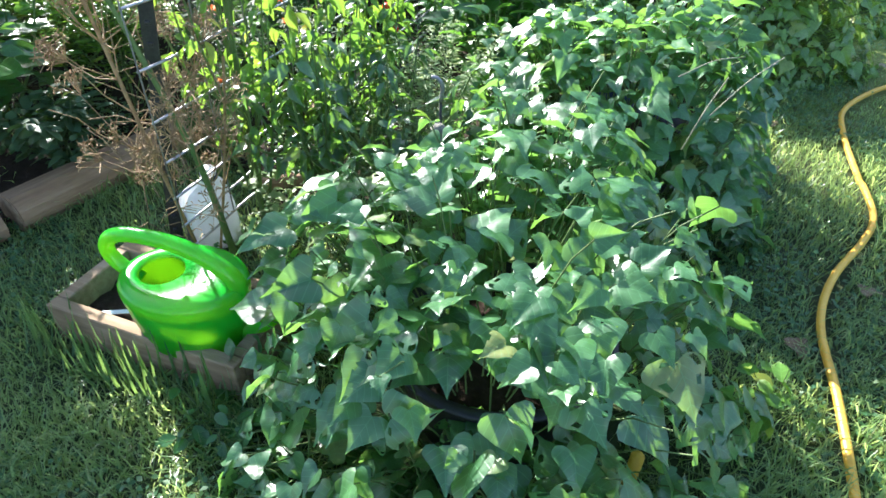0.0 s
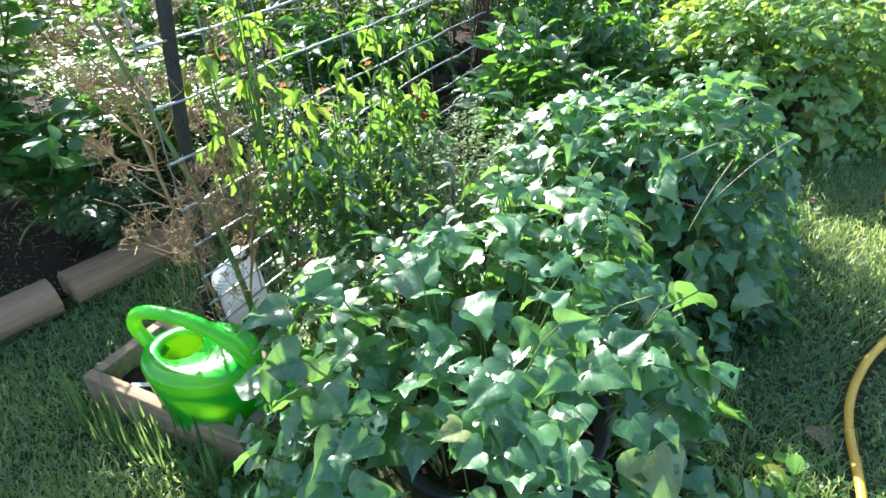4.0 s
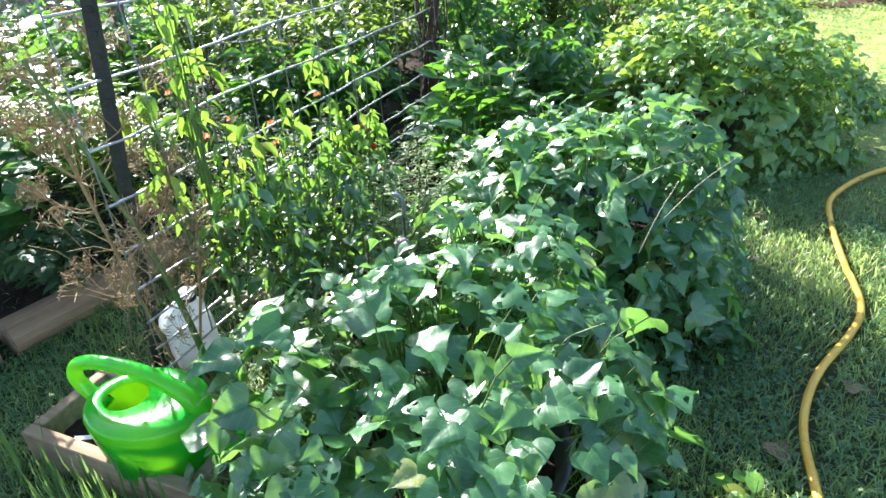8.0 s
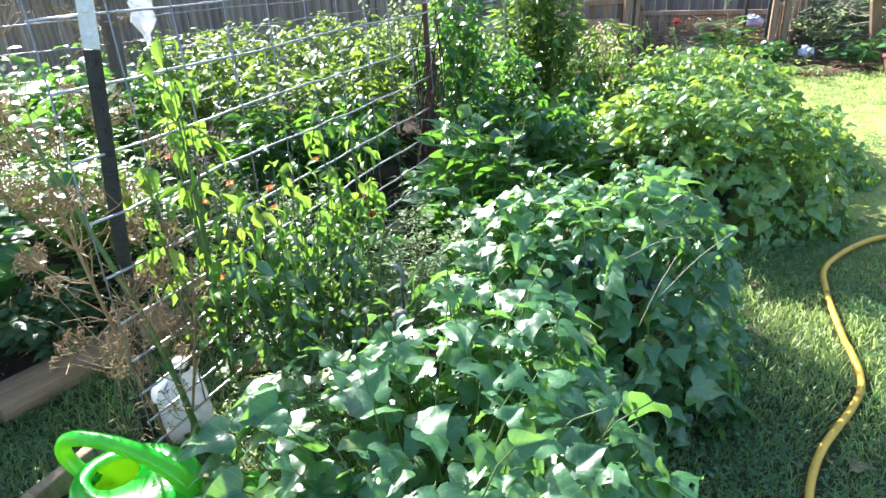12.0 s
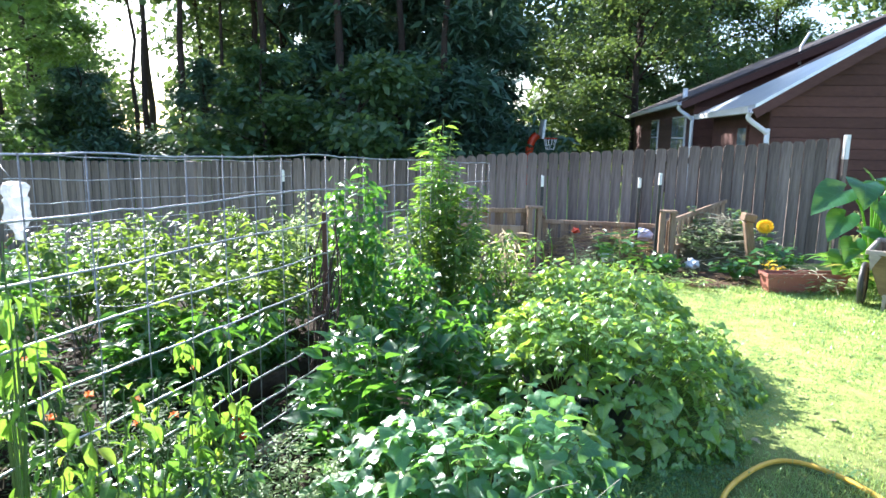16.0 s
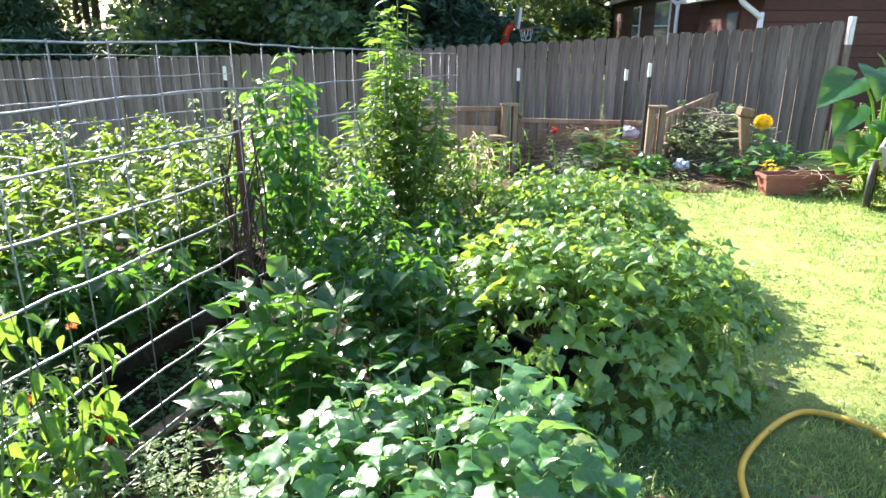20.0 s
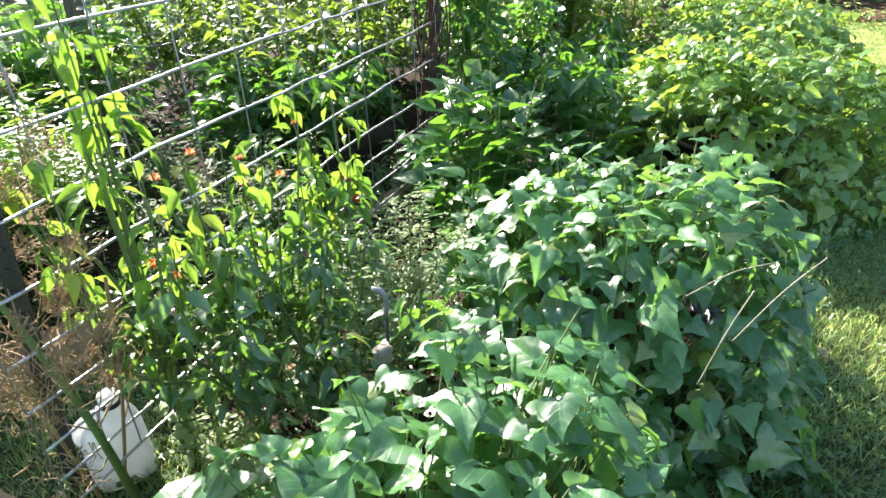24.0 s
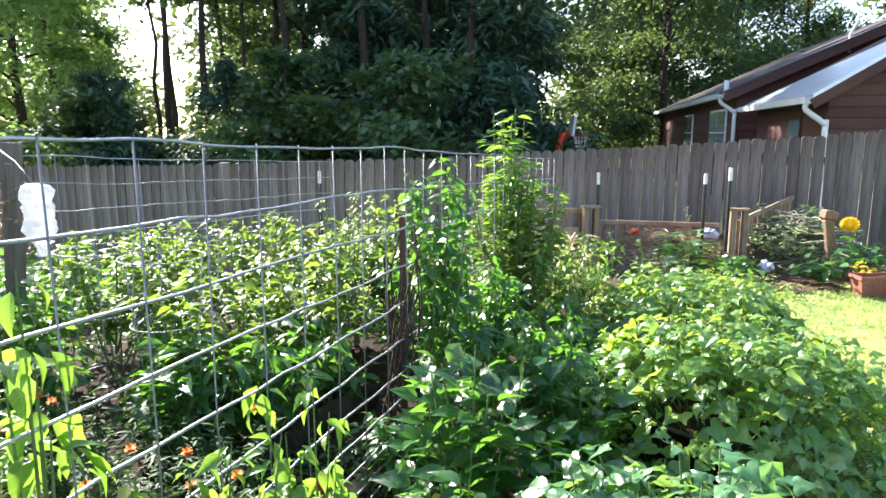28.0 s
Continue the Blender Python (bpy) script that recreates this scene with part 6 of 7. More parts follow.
# ---- sunflower, stump, trough planter ----
def sunflower(x, y, h):
    s = thing("sunflower", "young sunflower with one yellow bloom", "sunflower", "", pose(x, y, gz(x, y) - 0.01))
    tube("stalk", smooth_path([(0, 0, 0), (0.01, 0, h * 0.5), (-0.01, -0.02, h)], 5), 0.009, STEM, s, 8)
    for k in range(9):
        a, z = k * 2.4, h * (0.25 + 0.08 * k)
        leaves("leaf", [(0.02 * math.cos(a), 0.02 * math.sin(a), z)], [(math.cos(a), math.sin(a), 0.1)], [(0, 0, 1.0)], [0.19 - 0.008 * k], HEARTS[k % 8], BROAD if k < 6 else WILT, s)
    f = Matrix.Translation((-0.04, -0.05, h + 0.01)) @ Vector((0.35, 0.75, 0.35)).to_track_quat("Z", "Y").to_matrix().to_4x4()
    lathe("flower_disc", [(0, 0.02), (0.03, 0.018), (0.04, 0.005), (0.035, -0.008), (0, -0.012)], YELLOW, s, 18, f)
    pos, tip, nor = [], [], []
    for k in range(26):
        a = 2 * math.pi * k / 26
        pos.append(tuple(f @ Vector((0.034 * math.cos(a), 0.034 * math.sin(a), 0.002 * (k % 2)))))
        tip.append(tuple(f.to_3x3() @ Vector((math.cos(a), math.sin(a), 0.15 + 0.15 * (k % 2)))))
        nor.append(tuple(f.to_3x3() @ Vector((0, 0, 1))))
    leaves("petals", pos, tip, nor, [0.055] * 26, OVAL, YELLOW, s)["kind"] = "stuff"


sunflower(3.85, 7.38, 0.57)
bush("yellow_flower_plant", "small plant with yellow blooms behind the trough", "plant", "", 3.75, 6.95, 0.26, 0.08, 30, (0.04, 0.07), OVAL, YELLOW, 207, 0.6, 0.5, 5)
stp = thing("broken_stump", "leaning broken board with a pale split top", "board", "", pose(3.87, 7.62, -0.1, 4, -14, 10))
box("plank", (0.1, 0.06, 0.68), pose(0, 0, 0.34), PALLET, stp, 0.01)
box("split_top", (0.15, 0.10, 0.09), pose(0.015, 0, 0.72, 0, 25), PALLET, stp, 0.012)

TERRA = surface("brown_planter_plastic", [(0.3, (0.2, 0.07, 0.045)), (0.7, (0.3, 0.115, 0.08))], 5, 60, 0.6, 0.2, 0.003)
tr = thing("trough_planter", "long reddish-brown window-box planter on the lawn edge", "planter", "", pose(3.90, 6.64, gz(3.9, 6.64), 0, 0, 2))
_bm = bmesh.new()
_o = [(-0.39, -0.09), (0.39, -0.09), (0.39, 0.09), (-0.39, 0.09)]
_rings = []
for kx, ky, z in ((0.94, 0.82, 0.0), (1.0, 0.97, 0.15), (1.03, 1.1, 0.152), (1.03, 1.1, 0.185), (0.99, 0.95, 0.185), (0.96, 0.88, 0.13)):
    _rings.append([_bm.verts.new((x * kx, y * ky, z)) for x, y in _o])
for a, b in zip(_rings, _rings[1:]):
    for k in range(4):
        j = (k + 1) % 4
        _bm.faces.new((a[k], a[j], b[j], b[k]))
_bm.faces.new(_rings[0][::-1])
part("trough", _bm, TERRA, tr)
box("soil", (0.75, 0.158, 0.02), pose(0, 0, 0.135), SOIL, tr, 0.0)
strands("dry_stems", "dry stems drooping over the trough planter", "stems", 3.95, 6.62, 0.36, 0.1, 0.18, 60, VINE_GREY, 9, 0.0025, (0.12, 0.35))
bush("weed", "dry grass tuft before the planter", "weed", "", 4.02, 6.47, 0.16, 0.12, 90, (0.05, 0.1), NARROW, HERB, 209, 0.2, 0.02, 10, STEM, 0.002)

# ---- elephant ear ----
EAR = leaf_mat("elephant_ear_leaf", (0.014, 0.075, 0.03), (0.035, 0.125, 0.045), False, 0.34, (0.36, 0.72, 0.06), 0.3, None, 0.7)
def elephant_ear(x, y):
    """Long stalks from the base, each with one very large drooping heart leaf."""
    e = thing("elephant_ear", "elephant ear plant with huge sunlit green leaves", "elephant ear", "", pose(x, y, gz(x, y) - 0.02))
    spec = ((-0.34, 0.05, 0.98, 0.40, 205, -0.5), (-0.20, -0.05, 1.08, 0.36, 250, -0.3), (-0.02, 0.06, 1.10, 0.30, 60, 0.1), (0.22, -0.05, 1.22, 0.42, -25, -0.7), (0.08, 0.02, 1.02, 0.28, 30, 0.5), (0.34, 0.05, 0.98, 0.36, -60, -0.9),
            (-0.26, -0.1, 0.50, 0.24, 230, -0.9), (-0.16, -0.12, 0.62, 0.22, 300, -0.3), (0.10, -0.1, 0.86, 0.34, 300, -0.6), (0.40, 0.1, 0.80, 0.3, -10, -0.4), (0.18, 0.12, 0.7, 0.26, 20, -0.2), (0.05, -0.1, 0.56, 0.24, 250, -0.5), (-0.36, -0.08, 0.74, 0.3, 215, -0.9), (-0.30, 0.0, 0.36, 0.26, 240, -1.0), (0.3, -0.1, 0.62, 0.3, -70, -0.8), (-0.08, -0.14, 0.9, 0.3, 262, -0.8))
    for i, (dx, dy, z, sz, az, dip) in enumerate(spec):
        path = smooth_path([(0.12 * dx, 0.1 * dy, 0), (0.2 * dx, 0.2 * dy, z * 0.5), (0.5 * dx, 0.5 * dy, z * 0.88), (dx, dy, z)], 5)
        tube("stalk", path, [0.016 - 0.008 * k / len(path) for k in range(len(path))], WILT, e, 8)
        a = radians(az)
        leaves("leaf", [(dx, dy, z)], [(math.cos(a), math.sin(a), dip * 0.7)], [(0.5 * math.cos(a), 0.5 * math.sin(a) - 0.45, 0.7)], [sz * 0.98], EARS[i % 3], EAR, e)


EARS = [leaf_shape([(-0.32, 0.2), (-0.22, 0.36), (0.0, 0.47), (0.2, 0.48), (0.45, 0.41), (0.7, 0.26), (0.88, 0.12), (1.0, 0.0)], c, f, 0.03, 20 + i, 0.5) for i, (c, f) in enumerate(((0.3, 0.5), (0.5, 0.35), (0.15, 0.7)))]
for _v, _f, _u in EARS:
    _v[2, 1] += 0.3
    _v[7, 1] += 0.2
elephant_ear(4.62, 6.78)
bush("weed", "green strap leaves at the elephant ear's foot", "weed", "", 4.45, 6.62, 0.42, 0.32, 160, (0.14, 0.26), NARROW, WILT, 211, 0.2, 0.02, 12, STEM, 0.004)

# ---- garden cart ----
CART = surface("brown_cart_board", [(0.3, (0.085, 0.056, 0.03)), (0.7, (0.2, 0.14, 0.08))], 5, 60, 0.6, 0.35, 0.004, stretch=(0.12, 1, 1))
CART_W = surface("weathered_cart_board", [(0.3, (0.2, 0.17, 0.14)), (0.7, (0.4, 0.35, 0.29))], 5, 60, 0.8, 0.4, 0.004, stretch=(0.15, 1, 1))


def garden_cart():
    c = thing("garden_cart", "weathered grey-brown two-wheeled garden cart on the lawn", "cart", "", pose(4.46, 5.92, 0.0, 0, 0, -39) @ Matrix.Diagonal((0.75, 0.72, 0.81, 1)))
    # tub: sloping front, tapering sides, hollow
    bm = bmesh.new()
    outer = [[(-0.30, -0.22, 0.17), (0.30, -0.22, 0.17), (0.30, 0.42, 0.17), (-0.30, 0.42, 0.17)],
             [(-0.40, -0.30, 0.46), (0.40, -0.30, 0.46), (0.40, 0.50, 0.46), (-0.40, 0.50, 0.46)],
             [(-0.43, -0.34, 0.62), (0.43, -0.34, 0.62), (0.43, 0.56, 0.66), (-0.43, 0.56, 0.66)]]
    rings = [[bm.verts.new(p) for p in r] for r in outer]
    inner = [[(p[0] * 0.95, p[1] + (0.022 if p[1] < 0 else -0.022), p[2] + (0.025 if i == 0 else 0)) for p in r] for i, r in enumerate(outer)]
    rings += [[bm.verts.new(p) for p in r] for r in inner[::-1]]
    for a, b in zip(rings, rings[1:]):
        for k in range(4):
            j = (k + 1) % 4
            bm.faces.new((a[k], a[j], b[j], b[k]))
    bm.faces.new(rings[0][::-1])
    bm.faces.new(rings[-1])
    bmesh.ops.bevel(bm, geom=list(bm.edges), offset=0.008, segments=2, affect="EDGES")
    part("tub", bm, CART, c)
    for y, z in ((-0.35, 0.635), (0.575, 0.675)):
        box("rim_board", (0.92, 0.035, 0.05), pose(0, y, z), CART_W, c, 0.005)
    for s in (-1, 1):
        box("side_rail", (0.035, 0.96, 0.05), pose(s * 0.448, 0.11, 0.655, 2.3), CART_W, c, 0.005)
        bm = bmesh.new()
        tri = [(s * 0.31, -0.372, 0.60), (s * 0.44, -0.372, 0.66), (s * 0.40, -0.372, 0.44)]
        f1 = [bm.verts.new(p) for p in tri]
        f2 = [bm.verts.new((p[0], p[1] + 0.02, p[2])) for p in tri]
        bm.faces.new(f1)
        bm.faces.new(f2[::-1])
        for k in range(3):
            j = (k + 1) % 3
            bm.faces.new((f1[j], f1[k], f2[k], f2[j]))
        part("corner_gusset", bm, CART_W, c)
        w = new("wheel")
        w.matrix_basis = pose(s * 0.495, 0.02, 0.235, 0, 90, 0)
        w.parent = c
        lathe("tyre", [(0.19, -0.03), (0.235, -0.028), (0.245, 0.0), (0.235, 0.028), (0.19, 0.03), (0.185, 0), (0.19, -0.03)], POST_DARK, w, 32)
        lathe("rim", [(0.0, -0.03), (0.035, -0.03), (0.04, -0.012), (0.17, -0.008), (0.192, -0.016), (0.192, 0.016), (0.17, 0.008), (0.04, 0.012), (0.035, 0.03), (0.0, 0.03)], CART_W, w, 32)
        box("leg", (0.05, 0.05, 0.19), pose(s * 0.24, -0.2, 0.09, 6), CART_W, c, 0.005)
    box("front_skirt", (0.46, 0.03, 0.15), pose(0, -0.21, 0.10), CART, c, 0.005)
    box("floor_slat", (0.56, 0.6, 0.02), pose(0, 0.1, 0.16), CART_W, c, 0.003)
    tube("handle", smooth_path([(-0.4, 0.56, 0.5), (-0.38, 0.8, 0.46), (-0.3, 1.02, 0.42), (0.3, 1.02, 0.42), (0.38, 0.8, 0.46), (0.4, 0.56, 0.5)], 5), 0.014, POST_DARK, c, 8)


garden_cart()
# Yellow-green leaf, lightened in its colour to carry the sunshine on these shrubs.
SUNLIT_GOLDEN = leaf_mat("sunlit_golden_leaf", (0.15, 0.22, 0.07), (0.3, 0.35, 0.14), True, 0.46, (0.74, 0.8, 0.3), 0.4, (0.45, 0.3, 0.1), 0.4, veins=False)
bush("yellow_shrub", "sunlit yellow-green shrub behind the cart", "shrub", "shrubs by the house", 5.35, 6.95, 0.95, 0.50, 5200, (0.02, 0.046), OVAL, SUNLIT_GOLDEN, 213, 0.3, 0.05, 26, STEM, 0.006)
bush("yellow_shrub", "sunlit yellow-green shrub behind the cart", "shrub", "shrubs by the house", 5.95, 6.75, 1.05, 0.55, 5200, (0.02, 0.046), OVAL, SUNLIT_GOLDEN, 214, 0.3, 0.05, 26, STEM, 0.006)
bush("yellow_shrub", "tall wispy shrub by the brown house", "shrub", "shrubs by the house", 5.95, 7.6, 1.5, 0.4, 900, (0.04, 0.08), OVAL, TOMATO, 215, 0.3, 0.3, 18, STEM, 0.006)
bush("yellow_shrub", "sunlit yellow-green plant behind the elephant ear", "shrub", "shrubs by the house", 4.95, 7.2, 0.75, 0.3, 2000, (0.02, 0.046), OVAL, SUNLIT_GOLDEN, 216, 0.3, 0.1, 16, STEM, 0.005)
rb = thing("raised_bed_edge", "pale timber edge of a raised bed behind the cart", "timber edge", "", pose(5.55, 6.25, 0.07, 0, 0, -20))
box("board", (1.6, 0.05, 0.16), pose(0, 0, 0), surface("pale_green_board", [(0.3, (0.26, 0.29, 0.22)), (0.7, (0.42, 0.44, 0.36))], 5, 60, 0.8, 0.3, 0.004), rb, 0.005)

# ---- bottle on its post, tomato cages ----
wp = thing("wood_stake", "grey wooden post with a bottle tied to it", "post", "", pose(-2.10, 3.87, -0.1, -2, 3))
box("post", (0.075, 0.06, 1.46), pose(0, 0, 0.73), FENCE, wp, 0.005)
for z in (1.1, 1.36):
    box("staple", (0.03, 0.004, 0.006), pose(0, -0.032, z), WIRE, wp, 0.0)
_r = random.Random(66)
dv = thing("dead_vine", "dry brown vine clinging to the grey wooden post", "vine", "", pose(-2.10, 3.87, 0))
pos = []
for k in range(26):
    z, a = _r.uniform(0.75, 1.3), _r.uniform(0, 6.28)
    q = [Vector((0.04 * math.cos(a), 0.04 * math.sin(a), z))]
    for _ in range(4):
        a += _r.gauss(0, 0.8)
        q.append(q[-1] + Vector((math.cos(a) * 0.05, math.sin(a) * 0.05, _r.uniform(-0.04, 0.07))))
    tubes("vine", [(smooth_path(q, 3), 0.0022)], DRY, dv, 4)
    pos += [tuple(q[_r.randrange(1, 5)] + Vector((_r.gauss(0, 0.01), _r.gauss(0, 0.01), _r.gauss(0, 0.01)))) for _ in range(10)]
leaves("withered_foliage", pos, [(_r.gauss(0, 1), _r.gauss(0, 1), -0.7) for _ in pos], [(_r.gauss(0, 1), _r.gauss(0, 1), 0.5) for _ in pos], [_r.uniform(0.015, 0.035) for _ in pos], OVAL, DRY, dv, "stuff")
CLEAR, _n, _l, _b = mat("cloudy_clear_plastic", 0.12, 0.0, 0.8)
_b.inputs["Base Color"].default_value = (0.62, 0.65, 0.68, 1)
_nz = noise_node(_n, _l, 40, 4)
_bp = _n.new("ShaderNodeBump")
_bp.inputs["Strength"].default_value = 0.6
_l.new(_nz.outputs[0], _bp.inputs["Height"])
_l.new(_bp.outputs[0], _b.inputs["Normal"])
_b.inputs["Transmission Weight"].default_value = 0.5
_tr = _n.new("ShaderNodeBsdfTranslucent")
_tr.inputs[0].default_value = (0.6, 0.63, 0.65, 1)
_mx = _n.new("ShaderNodeMixShader")
_mx.inputs[0].default_value = 0.3
_l.new(_b.outputs[0], _mx.inputs[1])
_l.new(_tr.outputs[0], _mx.inputs[2])
_l.new(_mx.outputs[0], _n["Material Output"].inputs[0])
bt = thing("plastic_bottle", "upturned clear plastic bottle glinting on a post", "bottle", "", pose(-1.18, 2.80, 1.045, 6, 4, 0))
_bm = bmesh.new()
_rr = []
for k, (r, z) in enumerate([(0.012, 0.205), (0.036, 0.2), (0.043, 0.185), (0.044, 0.165), (0.039, 0.15), (0.045, 0.135), (0.044, 0.115), (0.04, 0.1), (0.045, 0.085), (0.043, 0.065), (0.03, 0.03), (0.014, 0.008), (0.014, -0.02), (0.004, -0.02)]):
    ring = []
    for i in range(24):
        a = 2 * math.pi * i / 24
        q = Vector((math.cos(a), math.sin(a), z * 22))
        f = r * (1 + 0.28 * noise.noise(q * 1.7) + 0.12 * noise.noise(q * 4.1))
        ring.append(_bm.verts.new((f * q.x, f * q.y, z)))
    _rr.append(ring)
for a, b in zip(_rr, _rr[1:]):
    for i in range(24):
        j = (i + 1) % 24
        _bm.faces.new((a[i], b[i], b[j], a[j]))
part("bottle", _bm, CLEAR, bt, "", False)
tube("string", [(0.0, 0.0, 0.2), (-0.30, 0.35, 0.2), (-0.80, 0.92, 0.16)], 0.0015, WIRE_DULL, bt, 5)


def cage(x, y, seed):
    c = thing("tomato_cage", "round galvanised wire tomato cage", "tomato cage", "tomato cages", pose(x, y, gz(x, y)))
    for z, r in ((0.34, 0.11), (0.62, 0.14), (0.9, 0.17)):
        pts = [(r * math.cos(2 * math.pi * k / 24), r * math.sin(2 * math.pi * k / 24), z) for k in range(25)]
        tube("ring", pts, 0.0022, WIRE_DULL, c, 6)
    for k in range(3):
        a = 2.1 * k + seed
        tube("leg", [(0.07 * math.cos(a), 0.07 * math.sin(a), -0.05), (0.17 * math.cos(a), 0.17 * math.sin(a), 0.92)], 0.0022, WIRE_DULL, c, 6)


cage(-1.12, 3.46, 0)
cage(-1.48, 3.62, 1)
cage(-1.30, 4.15, 2)

# ---- basketball hoop, pole beyond the fence ----
hp = thing("basketball_hoop", "white basketball backboard on a red stand", "basketball hoop", "", pose(3.30, 22.7, -0.8))
tube("stand", smooth_path([(-0.35, 0, 0), (-0.3, 0, 1.3), (-0.2, 0, 2.0), (0.0, 0, 2.25)], 5), 0.13, RED, hp, 10)
box("backboard", (0.08, 1.0, 0.62), pose(0.14, 0, 2.42, 0, 6), POST_WHITE, hp, 0.01)
tube("rim", [(0.42 + 0.22 * math.cos(2 * math.pi * k / 20), 0.22 * math.sin(2 * math.pi * k / 20), 2.12) for k in range(21)], 0.02, RED, hp, 6)
_v = []
for k in range(12):
    a, b = 2 * math.pi * k / 12, 2 * math.pi * (k + 1) / 12
    _v.append(([(0.42 + 0.22 * math.cos(a), 0.22 * math.sin(a), 2.12), (0.42 + 0.13 * math.cos(b), 0.13 * math.sin(b), 1.75)], 0.012))
tubes("net", _v, POST_WHITE, hp, 4)
pole = thing("utility_pole", "grey wooden utility pole among the trees", "pole", "", pose(-3.0, 27.0, -1))
tube("pole", [(0, 0, 0), (0, 0, 13)], 0.17, FENCE, pole, 12)


# ---- thin sticks and dropped leaves ----
tw = thing("twig", "thin dry twigs lying over the vine leaves", "twig")
for a, b in (((0.62, 1.70, 0.60), (0.80, 1.80, 0.62)), ((0.72, 1.70, 0.50), (0.92, 1.86, 0.60)), ((0.66, 1.66, 0.42), (0.76, 1.76, 0.58))):
    tube("twig_stem", smooth_path([a, ((a[0] + b[0]) / 2, (a[1] + b[1]) / 2, (a[2] + b[2]) / 2 + 0.015), b], 4), 0.0013, VINE_GREY, tw, 5)

FALLEN = leaf_mat("fallen_leaf", (0.2, 0.13, 0.07), (0.4, 0.32, 0.2), False, 0.2, (0.5, 0.4, 0.2), 0.7, None, 0.3)
_r = random.Random(41)
for x, y in ((1.28, 2.62), (1.18, 2.30), (1.62, 2.05), (1.24, 1.62), (1.95, 3.30), (2.45, 3.55), (0.98, 1.35), (1.75, 2.60), (2.6, 4.6), (-1.05, 0.95)):
    a = _r.uniform(0, 6.28)
    leaf = leaves("fallen_leaf", [(0, 0, 0)], [(math.cos(a), math.sin(a), 0.1)], [(_r.gauss(0, 0.3), _r.gauss(0, 0.3), 1)], [_r.uniform(0.045, 0.075)], HEARTS[_r.randrange(8)], FALLEN)
    leaf.location = (x, y, gz(x, y) + 0.03)
    tag(leaf, "dry curled brown leaf fallen on the grass", "leaf", "fallen leaves")


# ---- grass ----
HOSE_XY = [(p.x, p.y) for p in smooth_path([(x, y, 0) for x, y in _hp[:14]], 16)]


def build_grass():
    rng = np.random.default_rng(3)

    def blades(n, x0, x1, y0, y1, lo, hi, w, clump):
        x, y = rng.uniform(x0, x1, n), rng.uniform(y0, y1, n)
        edge = np.minimum(np.minimum(x - x0, x1 - x), np.minimum(y - y0, y1 - y))
        keep = rng.random(n) < np.clip(edge / 0.45, 0, 1)
        for cx, cy, rx, ry in ((0.20, 1.12, 0.32, 0.28), (0.60, 2.18, 0.32, 0.32), (1.2, 3.5, 0.45, 0.4), (1.42, 4.8, 0.4, 0.4)):
            keep &= ((x - cx) / rx) ** 2 + ((y - cy) / ry) ** 2 > 1
        bx, by = (x - BO.x) * BX.x + (y - BO.y) * BX.y, (x - BO.x) * BY.x + (y - BO.y) * BY.y
        keep &= ~((bx > -0.01) & (bx < 0.58) & (by > -0.01) & (by < 0.3))
        for poly in (BED, DIRT):
            ins = np.zeros(n, bool)
            for i in range(len(poly)):
                (xa, ya), (xb, yb) = poly[i - 1], poly[i]
                if ya != yb:
                    ins ^= ((ya > y) != (yb > y)) & (x < (xb - xa) * (y - ya) / (yb - ya) + xa)
            keep &= ~(ins & (rng.random(n) > 0.06))
        for px, py in HOSE_XY:
            keep &= (x - px) ** 2 + (y - py) ** 2 > 0.0007
        x, y = x[keep], y[keep]
        n = len(x)
        dens = np.sin(x * 5.1 + 1.3 * np.sin(y * 3.7)) * np.sin(y * 4.3 + 1.1 * np.sin(x * 2.9))
        h = rng.uniform(lo, hi, n) * (1 + clump * dens)
        z = np.array([gz(a, b) for a, b in zip(x, y)])
        a = rng.uniform(0, 2 * np.pi, n)
        side = np.stack([np.cos(a), np.sin(a), np.zeros(n)], 1) * (w * rng.uniform(0.6, 1.3, n))[:, None]
        b = rng.uniform(0, 2 * np.pi, n)
        bend = rng.uniform(0.4, 1.5, n)
        lean = np.stack([np.cos(b), np.sin(b), np.zeros(n)], 1)
        base = np.stack([x, y, z - 0.004], 1)
        up = np.array([0, 0, 1.0])
        mid = base + up * (h * 0.6)[:, None] + lean * (h * bend * 0.25)[:, None]
        top = base + up * (h * (1 - 0.38 * bend))[:, None] + lean * (h * bend * 0.85)[:, None]
        v = np.stack([base - side, base + side, mid + side * 0.8, mid - side * 0.8, top + side * 0.12, top - side * 0.12], 1)
        f = np.array([(0, 1, 2, 3), (3, 2, 4, 5)])
        return v.reshape(-1, 3), (f[None] + (np.arange(n) * 6)[:, None, None]).reshape(-1, 4)

    sets = [blades(22000, -4.5, 5.5, -2.6, 3.4, 0.03, 0.06, 0.004, 0.3), blades(98000, -2.6, 2.8, -0.2, 3.2, 0.03, 0.085, 0.0019, 0.45), blades(42000, 0.4, 4.6, 2.4, 7.0, 0.012, 0.028, 0.0024, 0.3), blades(26000, 3.0, 7.5, 1.5, 7.5, 0.03, 0.06, 0.004, 0.3),
            blades(7000, -1.3, -0.25, 0.35, 1.3, 0.04, 0.09, 0.0022, 0.4), blades(5000, 0.7, 1.2, 0.4, 2.2, 0.04, 0.085, 0.0022, 0.4), blades(5000, -7, -2, 0.5, 9.2, 0.05, 0.1, 0.006, 0.3), blades(3500, 2.2, 4.7, 6.4, 6.95, 0.025, 0.075, 0.004, 0.5)]
    vs, fs, o = [], [], 0
    for v, f in sets:
        vs.append(v)
        fs.append(f + o)
        o += len(v)
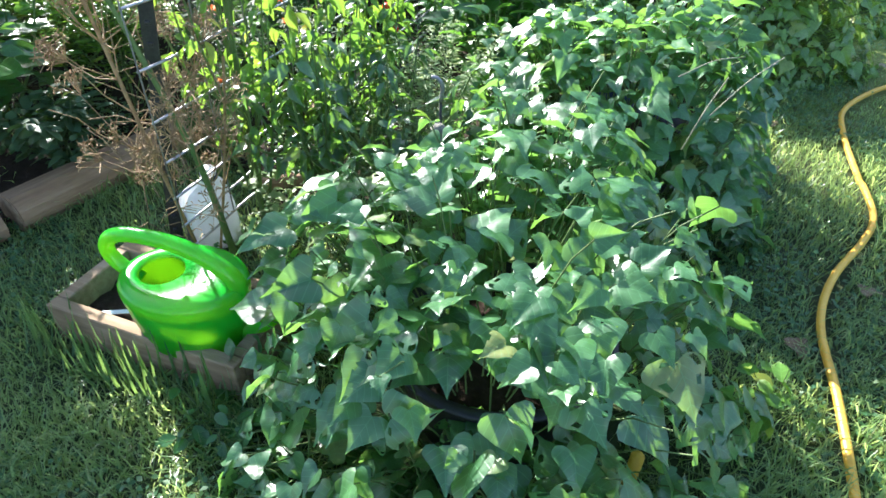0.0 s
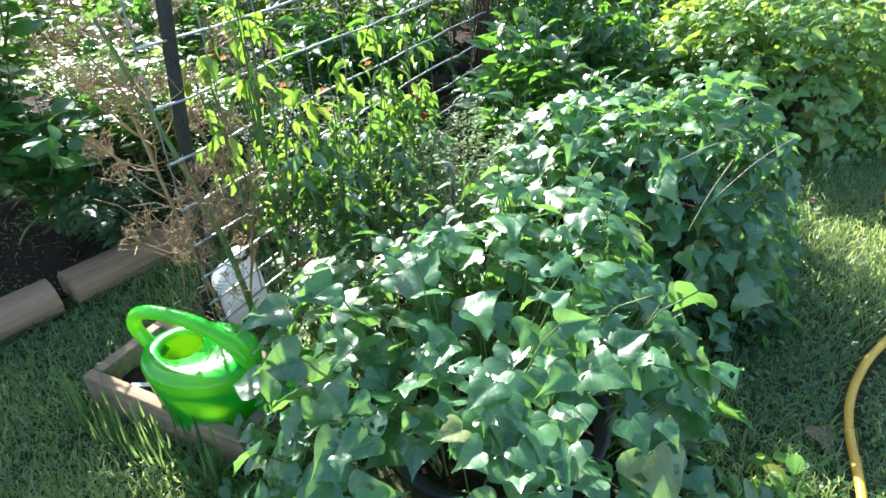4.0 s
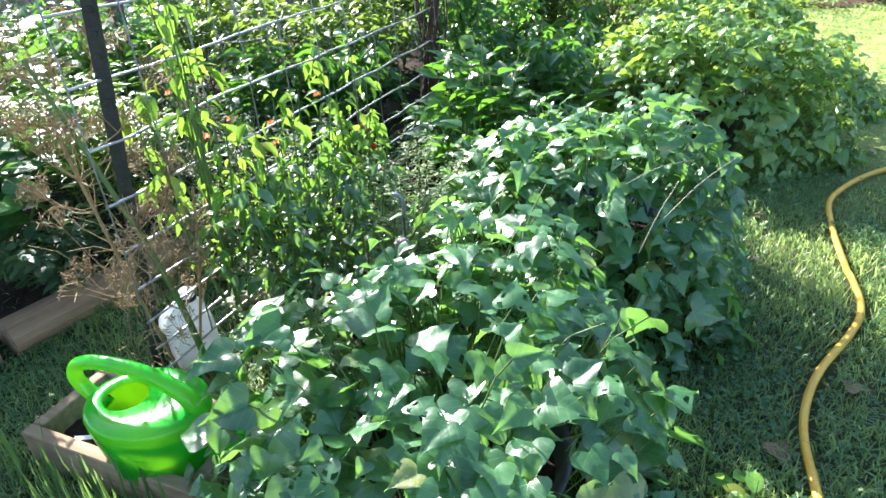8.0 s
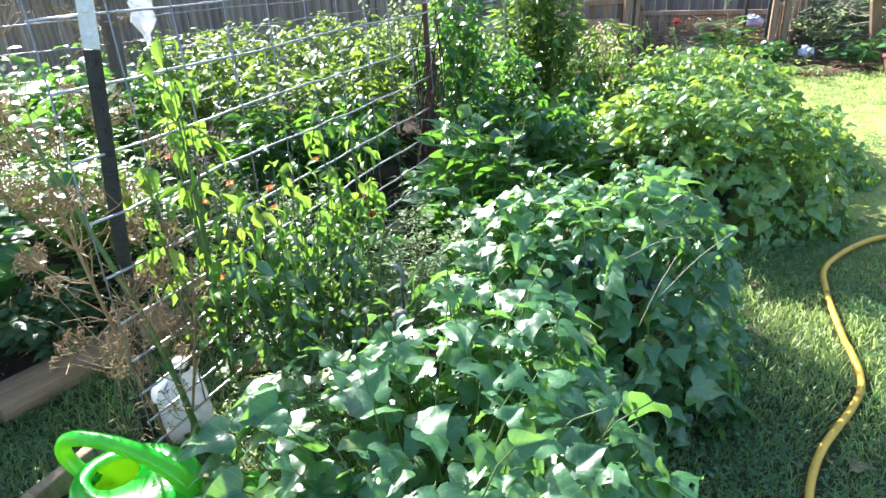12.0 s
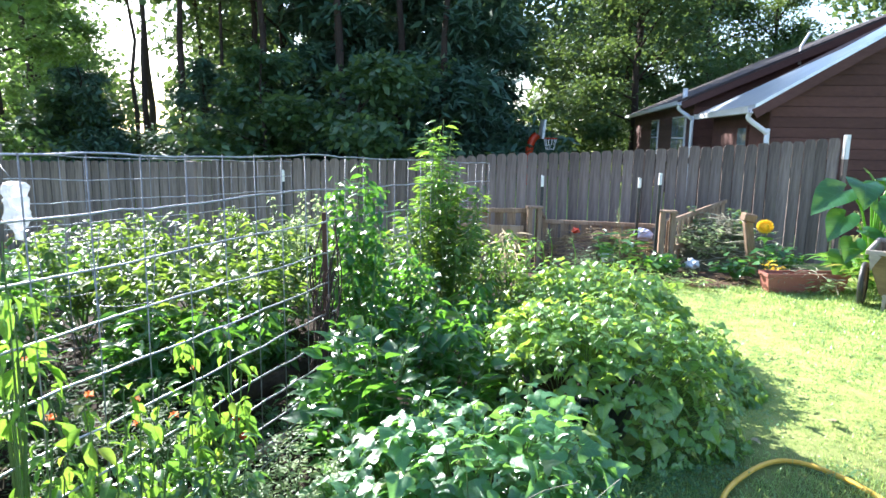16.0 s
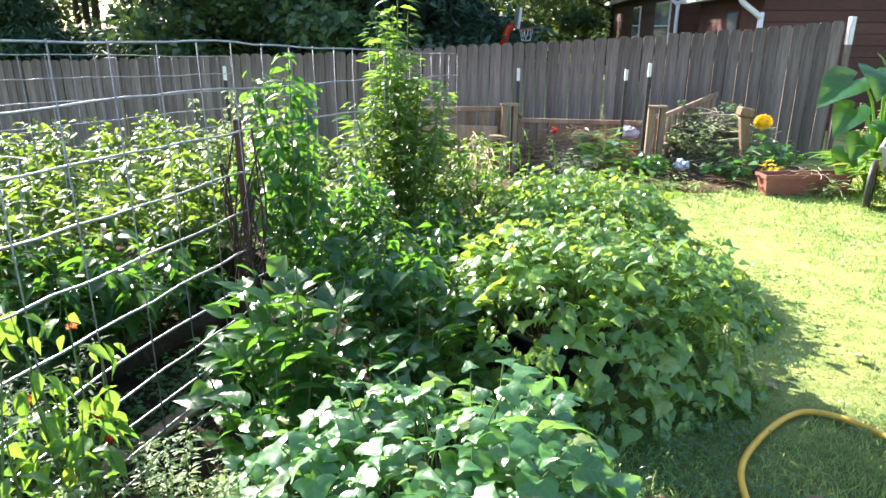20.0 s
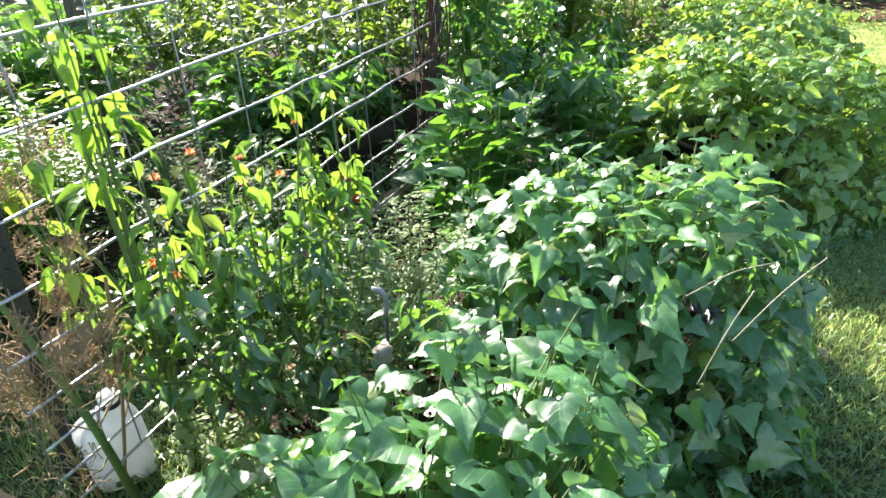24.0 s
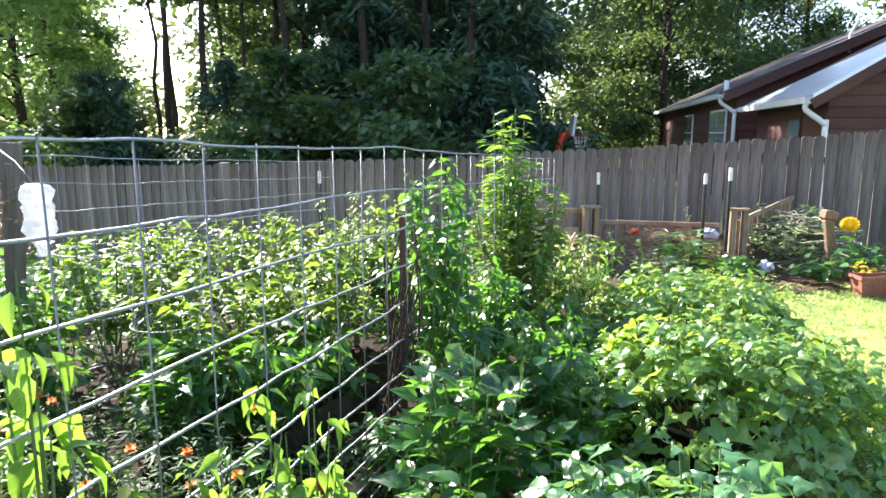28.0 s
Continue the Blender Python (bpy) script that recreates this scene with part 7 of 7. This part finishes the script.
    tag(mesh_ob("grass", np.concatenate(vs), np.concatenate(fs), GRASS, None, False), "short green lawn grass with taller tufts", "grass", "", "stuff")


build_grass()


def build_clover():
    rng = random.Random(31)
    pos, tip, nor, siz = [], [], [], []
    while len(pos) < 52000:
        x, y = (rng.uniform(-2.0, 2.4), rng.uniform(0.0, 3.2)) if rng.random() < 0.66 else (rng.uniform(1.0, 5.0), rng.uniform(2.4, 6.7))
        if noise.noise(Vector((x * 2.3, y * 2.3, 5))) < rng.uniform(-0.25, 0.35):
            continue
        if any(((x - cx) / rx) ** 2 + ((y - cy) / ry) ** 2 < 1 for cx, cy, rx, ry in ((0.20, 1.12, 0.35, 0.3), (0.60, 2.18, 0.35, 0.35), (1.2, 3.5, 0.45, 0.4), (-0.6, 1.3, 0.33, 0.14))):
            continue
        if any((x - a) ** 2 + (y - b) ** 2 < 0.0008 for a, b in HOSE_XY[::3]):
            continue
        pos.append((x, y, gz(x, y) + rng.uniform(0.012, 0.038)))
        a = rng.uniform(0, 6.28)
        tip.append((math.cos(a), math.sin(a), rng.uniform(-0.3, 0.4)))
        nor.append((rng.gauss(0, 0.35), rng.gauss(0, 0.35), 1.0))
        siz.append(rng.uniform(0.01, 0.022))
    tag(leaves("clover", pos, tip, nor, siz, CARD, CLOVER, None, "", False), "low clover and broad-leaved weeds in the lawn", "clover", "", "stuff")


build_clover()
# long grass blades leaning out by the planter box
_r = random.Random(12)
_pos, _tip, _nor, _siz = [], [], [], []
for _ in range(110):
    u = _r.random()
    c = BO + BX * (u * 0.62 - 0.05) + BY * _r.uniform(-0.1, -0.01)
    a = _r.uniform(0, 6.28)
    _pos.append((c.x, c.y, 0.0))
    _tip.append((0.5 * math.cos(a), 0.5 * math.sin(a), _r.uniform(0.5, 1.2)))
    _nor.append((math.cos(a), math.sin(a), 0.6))
    _siz.append(_r.uniform(0.07, 0.2))
BLADE = leaf_shape([(0.0, 0.018), (0.3, 0.022), (0.6, 0.018), (0.85, 0.01), (1.0, 0.0)], 0.35, 0.3, 0.0, 6)
tag(leaves("long_grass", _pos, _tip, _nor, _siz, BLADE, SHADED_LONG_GRASS), "long grass blades leaning against the planter box", "grass", "", "stuff")
